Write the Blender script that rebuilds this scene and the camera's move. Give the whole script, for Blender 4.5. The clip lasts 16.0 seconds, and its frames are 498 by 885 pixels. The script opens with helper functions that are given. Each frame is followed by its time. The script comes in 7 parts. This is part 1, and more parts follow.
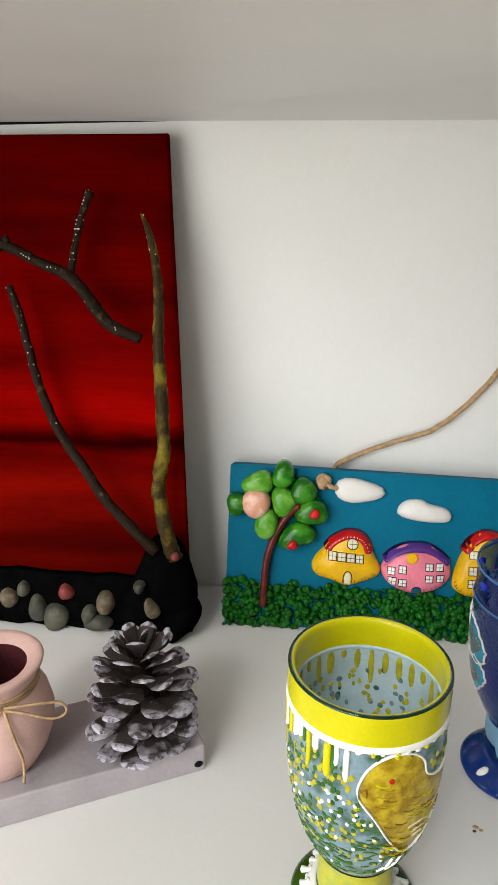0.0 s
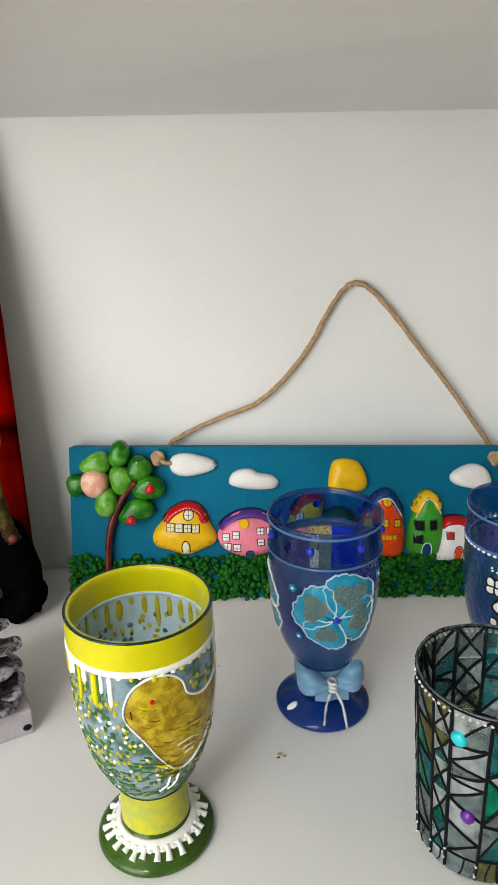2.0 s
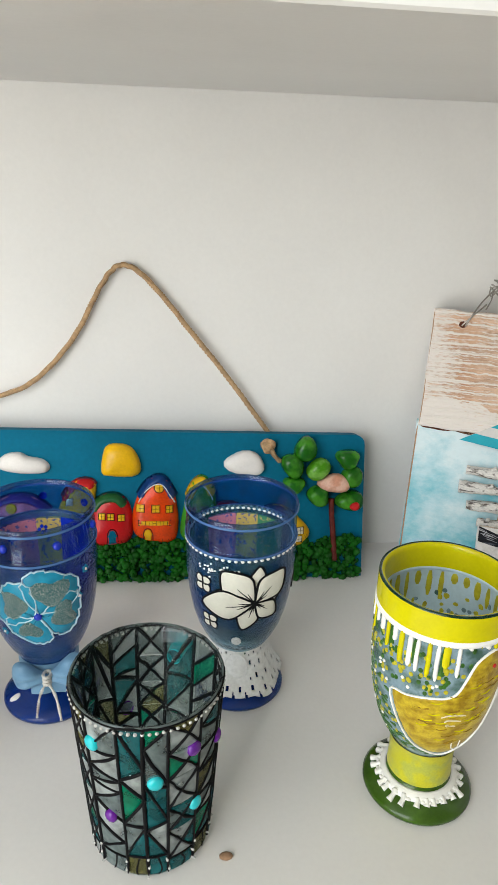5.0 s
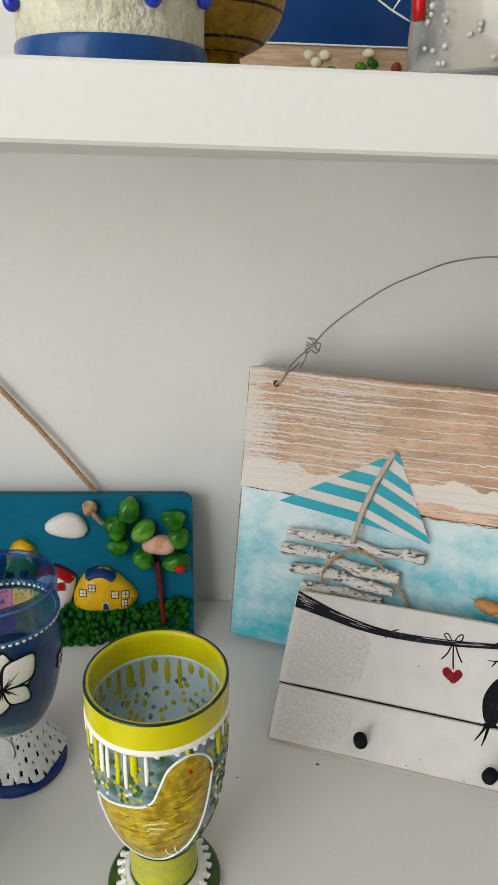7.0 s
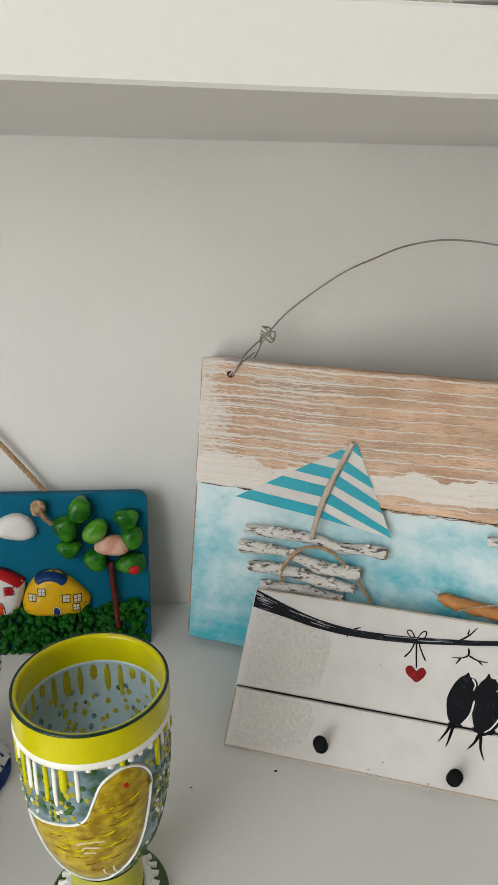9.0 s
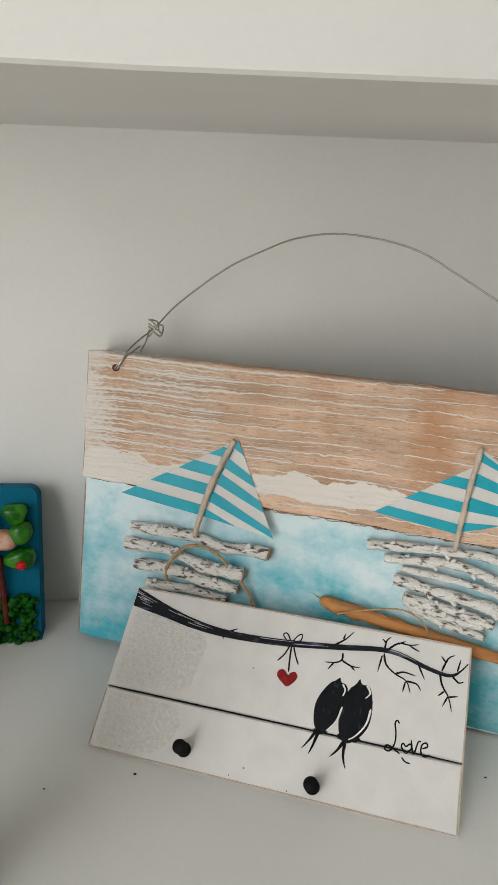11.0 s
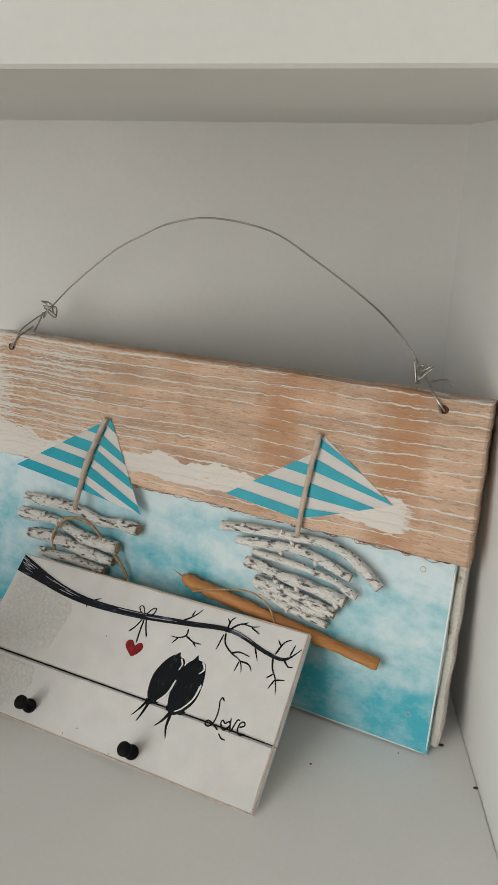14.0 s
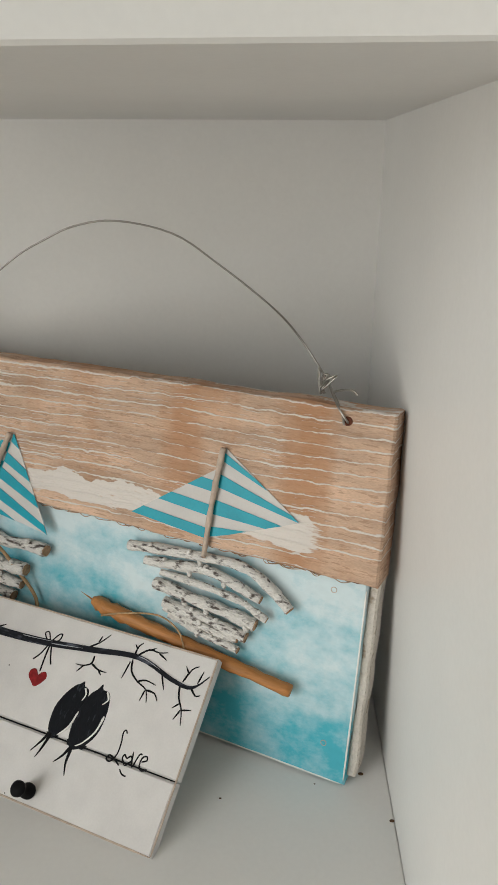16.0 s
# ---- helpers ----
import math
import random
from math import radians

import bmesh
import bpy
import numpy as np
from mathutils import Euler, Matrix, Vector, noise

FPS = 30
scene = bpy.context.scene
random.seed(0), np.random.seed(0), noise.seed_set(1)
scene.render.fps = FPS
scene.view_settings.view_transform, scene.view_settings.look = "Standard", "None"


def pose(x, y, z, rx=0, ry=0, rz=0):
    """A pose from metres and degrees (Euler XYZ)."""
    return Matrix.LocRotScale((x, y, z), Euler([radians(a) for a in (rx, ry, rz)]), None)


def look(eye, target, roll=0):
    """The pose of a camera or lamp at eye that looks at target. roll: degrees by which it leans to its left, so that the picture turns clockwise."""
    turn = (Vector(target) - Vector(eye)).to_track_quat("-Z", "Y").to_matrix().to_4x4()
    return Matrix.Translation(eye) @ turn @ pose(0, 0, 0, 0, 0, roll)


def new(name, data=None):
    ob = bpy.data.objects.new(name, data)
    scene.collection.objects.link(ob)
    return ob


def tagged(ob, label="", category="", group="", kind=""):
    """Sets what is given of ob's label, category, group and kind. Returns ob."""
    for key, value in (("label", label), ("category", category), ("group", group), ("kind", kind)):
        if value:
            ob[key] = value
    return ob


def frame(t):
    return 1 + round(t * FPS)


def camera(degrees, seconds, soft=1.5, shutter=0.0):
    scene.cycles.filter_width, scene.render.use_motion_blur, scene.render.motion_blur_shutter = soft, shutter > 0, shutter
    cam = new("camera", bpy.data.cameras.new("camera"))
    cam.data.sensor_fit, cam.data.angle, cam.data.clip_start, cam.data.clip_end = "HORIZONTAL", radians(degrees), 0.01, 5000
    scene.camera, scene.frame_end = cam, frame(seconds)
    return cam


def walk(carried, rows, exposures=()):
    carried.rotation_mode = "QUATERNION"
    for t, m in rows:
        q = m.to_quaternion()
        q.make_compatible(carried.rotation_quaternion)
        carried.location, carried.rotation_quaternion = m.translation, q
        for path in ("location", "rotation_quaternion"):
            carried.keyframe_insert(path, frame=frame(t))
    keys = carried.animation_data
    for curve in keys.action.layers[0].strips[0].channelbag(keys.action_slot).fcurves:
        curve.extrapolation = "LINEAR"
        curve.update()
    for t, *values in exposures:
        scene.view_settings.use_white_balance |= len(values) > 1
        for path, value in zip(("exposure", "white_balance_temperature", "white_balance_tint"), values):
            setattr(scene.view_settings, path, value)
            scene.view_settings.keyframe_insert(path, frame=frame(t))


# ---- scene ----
cam = camera(39.6, 16.0, soft=1.0)
PATH = [
    (0, (0.983, 0.121, 0.31), (0.747, 1.993, -0.352), 0.2),
    (0.5, (1.003, 0.114, 0.301), (0.821, 1.99, -0.367), -0.8),
    (1, (1.015, 0.105, 0.297), (0.866, 1.986, -0.365), -1.1),
    (1.5, (1.035, 0.098, 0.294), (0.946, 1.982, -0.371), -1.1),
    (2, (1.057, 0.092, 0.301), (1.034, 1.98, -0.357), -1.3),
    (2.5, (1.082, 0.1, 0.312), (1.081, 1.966, -0.408), -1.1),
    (3, (1.098, 0.097, 0.312), (1.102, 1.963, -0.407), -0.6),
    (3.5, (1.12, 0.098, 0.315), (1.155, 1.96, -0.415), 0.3),
    (4, (1.14, 0.097, 0.312), (1.208, 1.947, -0.444), 1.0),
    (4.5, (1.159, 0.098, 0.312), (1.278, 1.943, -0.45), 1.5),
    (5, (1.184, 0.1, 0.317), (1.348, 1.942, -0.446), 1.8),
    (5.2, (1.195, 0.1, 0.32), (1.371, 1.939, -0.446), 1.8),
    (7.5, (1.339, 0.119, 0.348), (1.487, 1.988, -0.349), 0.8),
    (8, (1.333, 0.122, 0.339), (1.583, 1.984, -0.347), 0.2),
    (10.3, (1.395, 0.135, 0.325), (1.546, 1.989, -0.41), 1.2),
    (10.5, (1.405, 0.133, 0.322), (1.58, 1.994, -0.389), 1.2),
    (11, (1.43, 0.13, 0.329), (1.621, 1.989, -0.383), 1.5),
    (11.5, (1.453, 0.127, 0.332), (1.633, 1.981, -0.395), 1.1),
    (12, (1.482, 0.129, 0.331), (1.668, 1.979, -0.404), 0.7),
    (12.5, (1.514, 0.133, 0.332), (1.667, 1.989, -0.398), 1.0),
    (13, (1.544, 0.13, 0.333), (1.686, 1.988, -0.394), 1.5),
    (13.5, (1.582, 0.127, 0.331), (1.635, 1.987, -0.403), 1.7),
    (14, (1.589, 0.116, 0.329), (1.47, 1.969, -0.413), 0.4),
    (14.5, (1.577, 0.133, 0.337), (1.606, 1.994, -0.394), 2.4),
    (15, (1.586, 0.14, 0.331), (1.647, 2.0, -0.4), 1.3),
    (15.5, (1.614, 0.139, 0.323), (1.56, 1.995, -0.419), -0.5),
    (16, (1.636, 0.143, 0.327), (1.554, 2.001, -0.409), -0.1),
]
walk(cam, [(t, look(eye, target, roll)) for t, eye, target, roll in PATH],
     [(t, stops, warmth, 8) for t, stops, warmth in ((0, 0.08, 6450), (1, 0.00, 6450), (2, 0.05, 6450), (3.5, 0.12, 6450), (5.2, 0.26, 6450), (7.5, -0.08, 6550), (8, -0.10, 6550), (10.3, -0.03, 6500), (12, -0.27, 6560), (13, -0.20, 6600), (14.5, -0.34, 6600), (16, -0.26, 6600))])


# ---- light ----
world = bpy.data.worlds.new("daylight")
scene.world = world
world.use_nodes = True
sky = world.node_tree.nodes.new("ShaderNodeTexSky")
sky.sky_type, sky.sun_disc = "NISHITA", False
sky.sun_elevation, sky.sun_rotation = radians(35), radians(200)
world.node_tree.links.new(sky.outputs["Color"], world.node_tree.nodes["Background"].inputs["Color"])
world.node_tree.nodes["Background"].inputs["Strength"].default_value = 0.1
sun = new("sun", bpy.data.lights.new("sun", "SUN"))
sun.data.energy, sun.data.angle, sun.data.color = 1.0, radians(12), (1.0, 0.96, 0.9)
sun.matrix_world = look((0.0, 0.0, 3.0), (0.6, 2.2, 0.9))
# the window's daylight, in its opening
pane_light = new("window_light", bpy.data.lights.new("window_light", "AREA"))
pane_light.data.shape, pane_light.data.size, pane_light.data.size_y = "RECTANGLE", 1.9, 2.5
pane_light.data.energy, pane_light.data.color = 66, (0.965, 0.982, 0.970)
pane_light.matrix_world = look((-0.35, -1.19, 0.575), (-0.35, 0.4, 0.575))


# ---- materials ----
def mat(name, color, rough=0.5, metal=0.0, vary=0.08, scale=60.0, fine=600.0, bump=0.15, depth=0.001,
        spread=0.0, spec=0.25, coat=0.0, transmission=0.0, ior=1.45, second=None, mix=(0.45, 0.6), stretch=(1, 1, 1), alpha=1.0):
    """A surface with variation at two scales: large stains and fine grain, in object space."""
    m = bpy.data.materials.new(name)
    m.use_nodes = True
    nt = m.node_tree
    b = nt.nodes["Principled BSDF"]
    L = nt.links.new
    co = nt.nodes.new("ShaderNodeTexCoord")
    mp = nt.nodes.new("ShaderNodeMapping")
    mp.inputs["Scale"].default_value = stretch
    L(co.outputs["Object"], mp.inputs["Vector"])
    n1 = nt.nodes.new("ShaderNodeTexNoise")
    n1.inputs["Scale"].default_value, n1.inputs["Detail"].default_value = scale, 4
    n2 = nt.nodes.new("ShaderNodeTexNoise")
    n2.inputs["Scale"].default_value, n2.inputs["Detail"].default_value = fine, 3
    for n in (n1, n2):
        L(mp.outputs["Vector"], n.inputs["Vector"])
    ramp = nt.nodes.new("ShaderNodeValToRGB")
    c2 = second or [min(1, c * (1 - vary)) for c in color]
    c1 = color if second else [min(1, c * (1 + vary)) for c in color]
    ramp.color_ramp.elements[0].position, ramp.color_ramp.elements[1].position = mix if second else (0.3, 0.7)
    ramp.color_ramp.elements[0].color, ramp.color_ramp.elements[1].color = (*c1, 1), (*c2, 1)
    L(n1.outputs["Fac"], ramp.inputs["Fac"])
    hsv = nt.nodes.new("ShaderNodeHueSaturation")
    L(ramp.outputs["Color"], hsv.inputs["Color"])
    ma = nt.nodes.new("ShaderNodeMath")
    ma.operation = "MULTIPLY_ADD"
    L(n2.outputs["Fac"], ma.inputs[0])
    ma.inputs[1].default_value, ma.inputs[2].default_value = vary * 2, 1 - vary
    if spread:
        inf = nt.nodes.new("ShaderNodeObjectInfo")
        geo = nt.nodes.new("ShaderNodeNewGeometry")
        add = nt.nodes.new("ShaderNodeMath")
        add.operation = "ADD"
        L(inf.outputs["Random"], add.inputs[0])
        L(geo.outputs["Random Per Island"], add.inputs[1])
        m2 = nt.nodes.new("ShaderNodeMath")
        m2.operation = "MULTIPLY_ADD"
        L(add.outputs[0], m2.inputs[0])
        m2.inputs[1].default_value, m2.inputs[2].default_value = spread, 1 - spread
        m3 = nt.nodes.new("ShaderNodeMath")
        m3.operation = "MULTIPLY"
        L(ma.outputs[0], m3.inputs[0])
        L(m2.outputs[0], m3.inputs[1])
        L(m3.outputs[0], hsv.inputs["Value"])
    else:
        L(ma.outputs[0], hsv.inputs["Value"])
    L(hsv.outputs["Color"], b.inputs["Base Color"])
    b.inputs["Roughness"].default_value, b.inputs["Metallic"].default_value = rough, metal
    b.inputs["Coat Weight"].default_value, b.inputs["Coat Roughness"].default_value = coat * 0.5, 0.06
    b.inputs["Transmission Weight"].default_value, b.inputs["IOR"].default_value = transmission, ior
    b.inputs["Alpha"].default_value = alpha
    b.inputs["Specular IOR Level"].default_value = spec
    if bump:
        bp = nt.nodes.new("ShaderNodeBump")
        bp.inputs["Strength"].default_value, bp.inputs["Distance"].default_value = bump, depth
        mixn = nt.nodes.new("ShaderNodeMath")
        mixn.operation = "ADD"
        L(n1.outputs["Fac"], mixn.inputs[0])
        L(n2.outputs["Fac"], mixn.inputs[1])
        L(mixn.outputs[0], bp.inputs["Height"])
        L(bp.outputs["Normal"], b.inputs["Normal"])
    return m


M_shelf = mat("white_laminate", (0.740, 0.726, 0.706), 0.42, vary=0.03, scale=9, fine=350, bump=0.03, depth=0.0004)
M_room = mat("room_paint", (0.74, 0.73, 0.70), 0.8, vary=0.03, scale=3, fine=80, bump=0.05)
M_floorwood = mat("room_floor", (0.48, 0.41, 0.33), 0.5, vary=0.15, scale=5, fine=60)
# near-black colour standing in for the shade inside the slot
M_slotshade = mat("slot_shade", (0.03, 0.022, 0.02), 0.9, bump=0)
M_wood_edge = mat("pine_edge", (0.50, 0.40, 0.31), 0.7, vary=0.15, scale=30, fine=400, second=(0.62, 0.55, 0.47), stretch=(1, 6, 6))
M_teal = mat("teal_paint", (0.003, 0.120, 0.205), 0.6, spec=0.08, vary=0.14, scale=14, fine=300, bump=0.08, depth=0.0005)
M_chip = mat("green_chips", (0.006, 0.070, 0.005), 0.22, vary=0.3, scale=120, fine=500, spread=0.6, coat=0.4, spec=0.1)
M_leaf = mat("green_pebble", (0.008, 0.10, 0.004), 0.22, vary=0.3, scale=90, fine=400, second=(0.045, 0.22, 0.012), coat=0.4, spread=0.25)
M_leaf2 = mat("lime_pebble", (0.065, 0.25, 0.010), 0.22, vary=0.3, scale=110, fine=400, second=(0.15, 0.36, 0.05), coat=0.4)
M_pinkst = mat("pink_pebble", (0.62, 0.30, 0.20), 0.35, vary=0.2, scale=120, fine=500, second=(0.72, 0.45, 0.35), coat=0.3)
M_red = mat("red_paint", (0.46, 0.006, 0.008), 0.3, vary=0.15, scale=100, fine=600, coat=0.4)
M_trunk = mat("brown_gloss", (0.10, 0.012, 0.008), 0.22, vary=0.3, scale=120, coat=0.4)
M_whitest = mat("white_pebble", (0.70, 0.67, 0.64), 0.4, vary=0.05, scale=80, coat=0.2)
M_yellow = mat("yellow_paint", (0.74, 0.42, 0.006), 0.3, vary=0.12, scale=90, coat=0.3)
M_pink = mat("pink_paint", (0.75, 0.20, 0.28), 0.35, vary=0.12, scale=90, coat=0.3)
M_orange = mat("orange_paint", (0.70, 0.055, 0.004), 0.25, vary=0.25, scale=70, coat=0.4)
M_green = mat("green_paint", (0.045, 0.26, 0.02), 0.25, vary=0.15, scale=80, coat=0.3)
M_purple = mat("purple_paint", (0.09, 0.03, 0.22), 0.35, vary=0.15, coat=0.3)
M_navy = mat("navy_paint", (0.005, 0.038, 0.16), 0.3, vary=0.15, coat=0.4)
M_dkgreen = mat("dark_green_paint", (0.01, 0.08, 0.02), 0.35, vary=0.2, coat=0.3)
M_black = mat("black_line", (0.008, 0.008, 0.009), 0.6, spec=0.1, vary=0.2, bump=0.05)
M_white = mat("white_relief_paint", (0.82, 0.81, 0.77), 0.4, vary=0.05, bump=0.1)
M_cream = mat("cream_paint", (0.72, 0.66, 0.50), 0.5, vary=0.1)
M_rope = mat("jute", (0.42, 0.275, 0.15), 0.85, vary=0.25, scale=300, fine=1500, bump=0.4)
M_wire = mat("steel_wire", (0.35, 0.33, 0.30), 0.35, metal=0.9, vary=0.15, bump=0.05)



def stained(name, color, clear=0.45, through_colour=None, rough=0.1, gloss=0.05, bump=0.0, cloud=130.0):
    """Painted glass: part clear, part cloudy, with a thin gloss."""
    m = bpy.data.materials.new(name)
    m.use_nodes = True
    nt = m.node_tree
    L = nt.links.new
    nt.nodes.remove(nt.nodes["Principled BSDF"])
    out = nt.nodes["Material Output"]
    co = nt.nodes.new("ShaderNodeTexCoord")
    n1 = nt.nodes.new("ShaderNodeTexNoise")
    n1.inputs["Scale"].default_value, n1.inputs["Detail"].default_value = cloud, 5
    n2 = nt.nodes.new("ShaderNodeTexNoise")
    n2.inputs["Scale"].default_value, n2.inputs["Detail"].default_value = 420, 2
    for n in (n1, n2):
        L(co.outputs["Object"], n.inputs["Vector"])
    tone = nt.nodes.new("ShaderNodeMix")
    tone.data_type = "RGBA"
    tone.inputs["A"].default_value = (*[c * 0.72 for c in color], 1)
    tone.inputs["B"].default_value = (*[min(1, c * 1.25) for c in color], 1)
    L(n1.outputs["Fac"], tone.inputs["Factor"])
    tr, tl, df, gl = (nt.nodes.new("ShaderNodeBsdf" + k) for k in ("Transparent", "Translucent", "Diffuse", "Glossy"))
    tr.inputs["Color"].default_value = (*(through_colour or [c ** 0.6 for c in color]), 1)
    L(tone.outputs["Result"], tl.inputs["Color"])
    L(tone.outputs["Result"], df.inputs["Color"])
    gl.inputs["Roughness"].default_value = rough
    body, mixed, top = (nt.nodes.new("ShaderNodeMixShader") for _ in range(3))
    body.inputs[0].default_value = 0.45
    L(df.outputs[0], body.inputs[1])
    L(tl.outputs[0], body.inputs[2])
    mr = nt.nodes.new("ShaderNodeMapRange")
    mr.inputs["From Min"].default_value, mr.inputs["From Max"].default_value = 0.35, 0.65
    mr.inputs["To Min"].default_value, mr.inputs["To Max"].default_value = min(1, clear + 0.15), max(0, clear - 0.15)
    L(n1.outputs["Fac"], mr.inputs["Value"])
    L(mr.outputs[0], mixed.inputs[0])
    L(body.outputs[0], mixed.inputs[1])
    L(tr.outputs[0], mixed.inputs[2])
    lw = nt.nodes.new("ShaderNodeLayerWeight")
    lw.inputs["Blend"].default_value = 0.25
    g = nt.nodes.new("ShaderNodeMath")
    g.operation = "MULTIPLY_ADD"
    L(lw.outputs["Fresnel"], g.inputs[0])
    g.inputs[1].default_value, g.inputs[2].default_value = 0.35, gloss * 0.4
    L(g.outputs[0], top.inputs[0])
    L(mixed.outputs[0], top.inputs[1])
    L(gl.outputs[0], top.inputs[2])
    if bump:
        bp = nt.nodes.new("ShaderNodeBump")
        bp.inputs["Strength"].default_value, bp.inputs["Distance"].default_value = bump, 0.001
        L(n2.outputs["Fac"], bp.inputs["Height"])
        for q in (gl, df, lw):
            L(bp.outputs["Normal"], q.inputs["Normal"])
    L(top.outputs[0], out.inputs["Surface"])
    return m


# ---- shapes ----
def mesh(name, verts, faces, material, smooth=False):
    me = bpy.data.meshes.new(name)
    me.from_pydata([tuple(v) for v in verts], [], faces)
    me.validate()
    if smooth:
        me.polygons.foreach_set("use_smooth", [True] * len(me.polygons))
    me.materials.append(material)
    me.update()
    return me


def part(name, geo, material, parent=None, label="", smooth=False):
    """geo is (verts, faces): ONE mesh object under a thing or a part."""
    ob = new(name, mesh(name, geo[0], geo[1], material, smooth))
    ob.parent = parent
    return tagged(ob, label)


def thing(name, m, label, category, group="", kind=""):
    ob = new(name)
    ob.empty_display_size = 0.02
    ob.matrix_world = m
    return tagged(ob, label, category, group, kind)


def joined(*geos):
    V, F = [], []
    for v, f in geos:
        n = len(V)
        V += list(v)
        F += [tuple(i + n for i in p) for p in f]
    return V, F


def moved(geo, m):
    return [m @ Vector(v) for v in geo[0]], geo[1]


def block(x0, y0, z0, x1, y1, z1, bevel=0.0, seg=2):
    bm = bmesh.new()
    bmesh.ops.create_cube(bm, size=1)
    for v in bm.verts:
        v.co = Vector(((x0 + x1) / 2 + v.co.x * (x1 - x0), (y0 + y1) / 2 + v.co.y * (y1 - y0), (z0 + z1) / 2 + v.co.z * (z1 - z0)))
    if bevel:
        bmesh.ops.bevel(bm, geom=list(bm.edges), offset=bevel, segments=seg, affect="EDGES", profile=0.5)
    return drained(bm)


def drained(bm):
    bm.verts.index_update()
    out = [v.co.copy() for v in bm.verts], [tuple(v.index for v in f.verts) for f in bm.faces]
    bm.free()
    return out


def smooth_loop(pts, n=4, closed=True):
    """Catmull-Rom through the points."""
    pts = [Vector(p) for p in pts]
    out, N = [], len(pts)
    for i in range(N if closed else N - 1):
        g = (lambda k: pts[k % N]) if closed else (lambda k: pts[min(max(k, 0), N - 1)])
        p0, p1, p2, p3 = g(i - 1), g(i), g(i + 1), g(i + 2)
        for k in range(n):
            t = k / n
            out.append(0.5 * (2 * p1 + (p2 - p0) * t + (2 * p0 - 5 * p1 + 4 * p2 - p3) * t * t + (3 * p1 - p0 - 3 * p2 + p3) * t ** 3))
    if not closed:
        out.append(pts[-1])
    return out


def flat(u, v, h):
    return Vector((u, h, v))


def ellipse(cu, cv, ru, rv, rot=0, n=20, wob=0.07, seed=0):
    r = random.Random(seed)
    a1, a2, p1, p2 = r.uniform(0, wob), r.uniform(0, wob), r.uniform(0, 6.28), r.uniform(0, 6.28)
    c, s = math.cos(radians(rot)), math.sin(radians(rot))
    out = []
    for i in range(n):
        a = 2 * math.pi * i / n
        k = 1 + a1 * math.cos(2 * a + p1) + a2 * math.cos(3 * a + p2)
        x, y = ru * k * math.cos(a), rv * k * math.sin(a)
        out.append((cu + c * x - s * y, cv + s * x + c * y))
    return out


def blob(outline, place, h, base=0.0, rings=4, power=2.0, sink=0.001):
    """A domed piece over a closed outline; place(u, v, height) sets it on its surface."""
    n = len(outline)
    cu, cv = sum(p[0] for p in outline) / n, sum(p[1] for p in outline) / n
    V, F = [], []
    for k in range(rings + 1):
        s = math.cos(k / (rings + 1) * math.pi / 2) if power < 6 else 1 - k / (rings + 1) * 0.95
        z = base + h * (1 - s ** power) ** (1 / power) if k else base - sink
        V += [place(cu + (p[0] - cu) * s, cv + (p[1] - cv) * s, z) for p in outline]
    V.append(place(cu, cv, base + h))
    for k in range(rings):
        F += [(k * n + i, k * n + (i + 1) % n, (k + 1) * n + (i + 1) % n, (k + 1) * n + i) for i in range(n)]
    F += [(rings * n + i, rings * n + (i + 1) % n, len(V) - 1) for i in range(n)]
    return V, F


def paint(outline, place, h=0.0004, base=0.0, rings=5):
    return blob(outline, place, h, base, rings, power=8.0, sink=0.0003)


def stroke(pts, width, place, h=0.0005, base=0.0, n=4, taper=None, bed=0.0002):
    """A line of paint with a rounded back, along 2D points."""
    p = smooth_loop([(*q, 0) for q in pts], n, closed=False)
    V, F = [], []
    N = len(p)
    for i, q in enumerate(p):
        d = p[min(i + 1, N - 1)] - p[max(i - 1, 0)]
        d = d.normalized() if d.length > 1e-9 else Vector((1, 0, 0))
        s = Vector((-d.y, d.x, 0))
        k = i / max(1, N - 1)
        w = (width if taper is None else width + (taper - width) * k) / 2
        if i in (0, N - 1):
            w *= 0.5
        for a, hh in ((-1, -bed), (-0.6, h * 0.8), (0, h), (0.6, h * 0.8), (1, -bed)):
            V.append(place(q.x + s.x * w * a, q.y + s.y * w * a, base + hh))
    for i in range(N - 1):
        F += [(i * 5 + j, i * 5 + j + 1, i * 5 + j + 6, i * 5 + j + 5) for j in range(4)]
        F.append((i * 5 + 4, i * 5, i * 5 + 5, i * 5 + 9))
    F += [tuple(range(5)), tuple(range((N - 1) * 5 + 4, (N - 1) * 5 - 1, -1))]
    return V, F


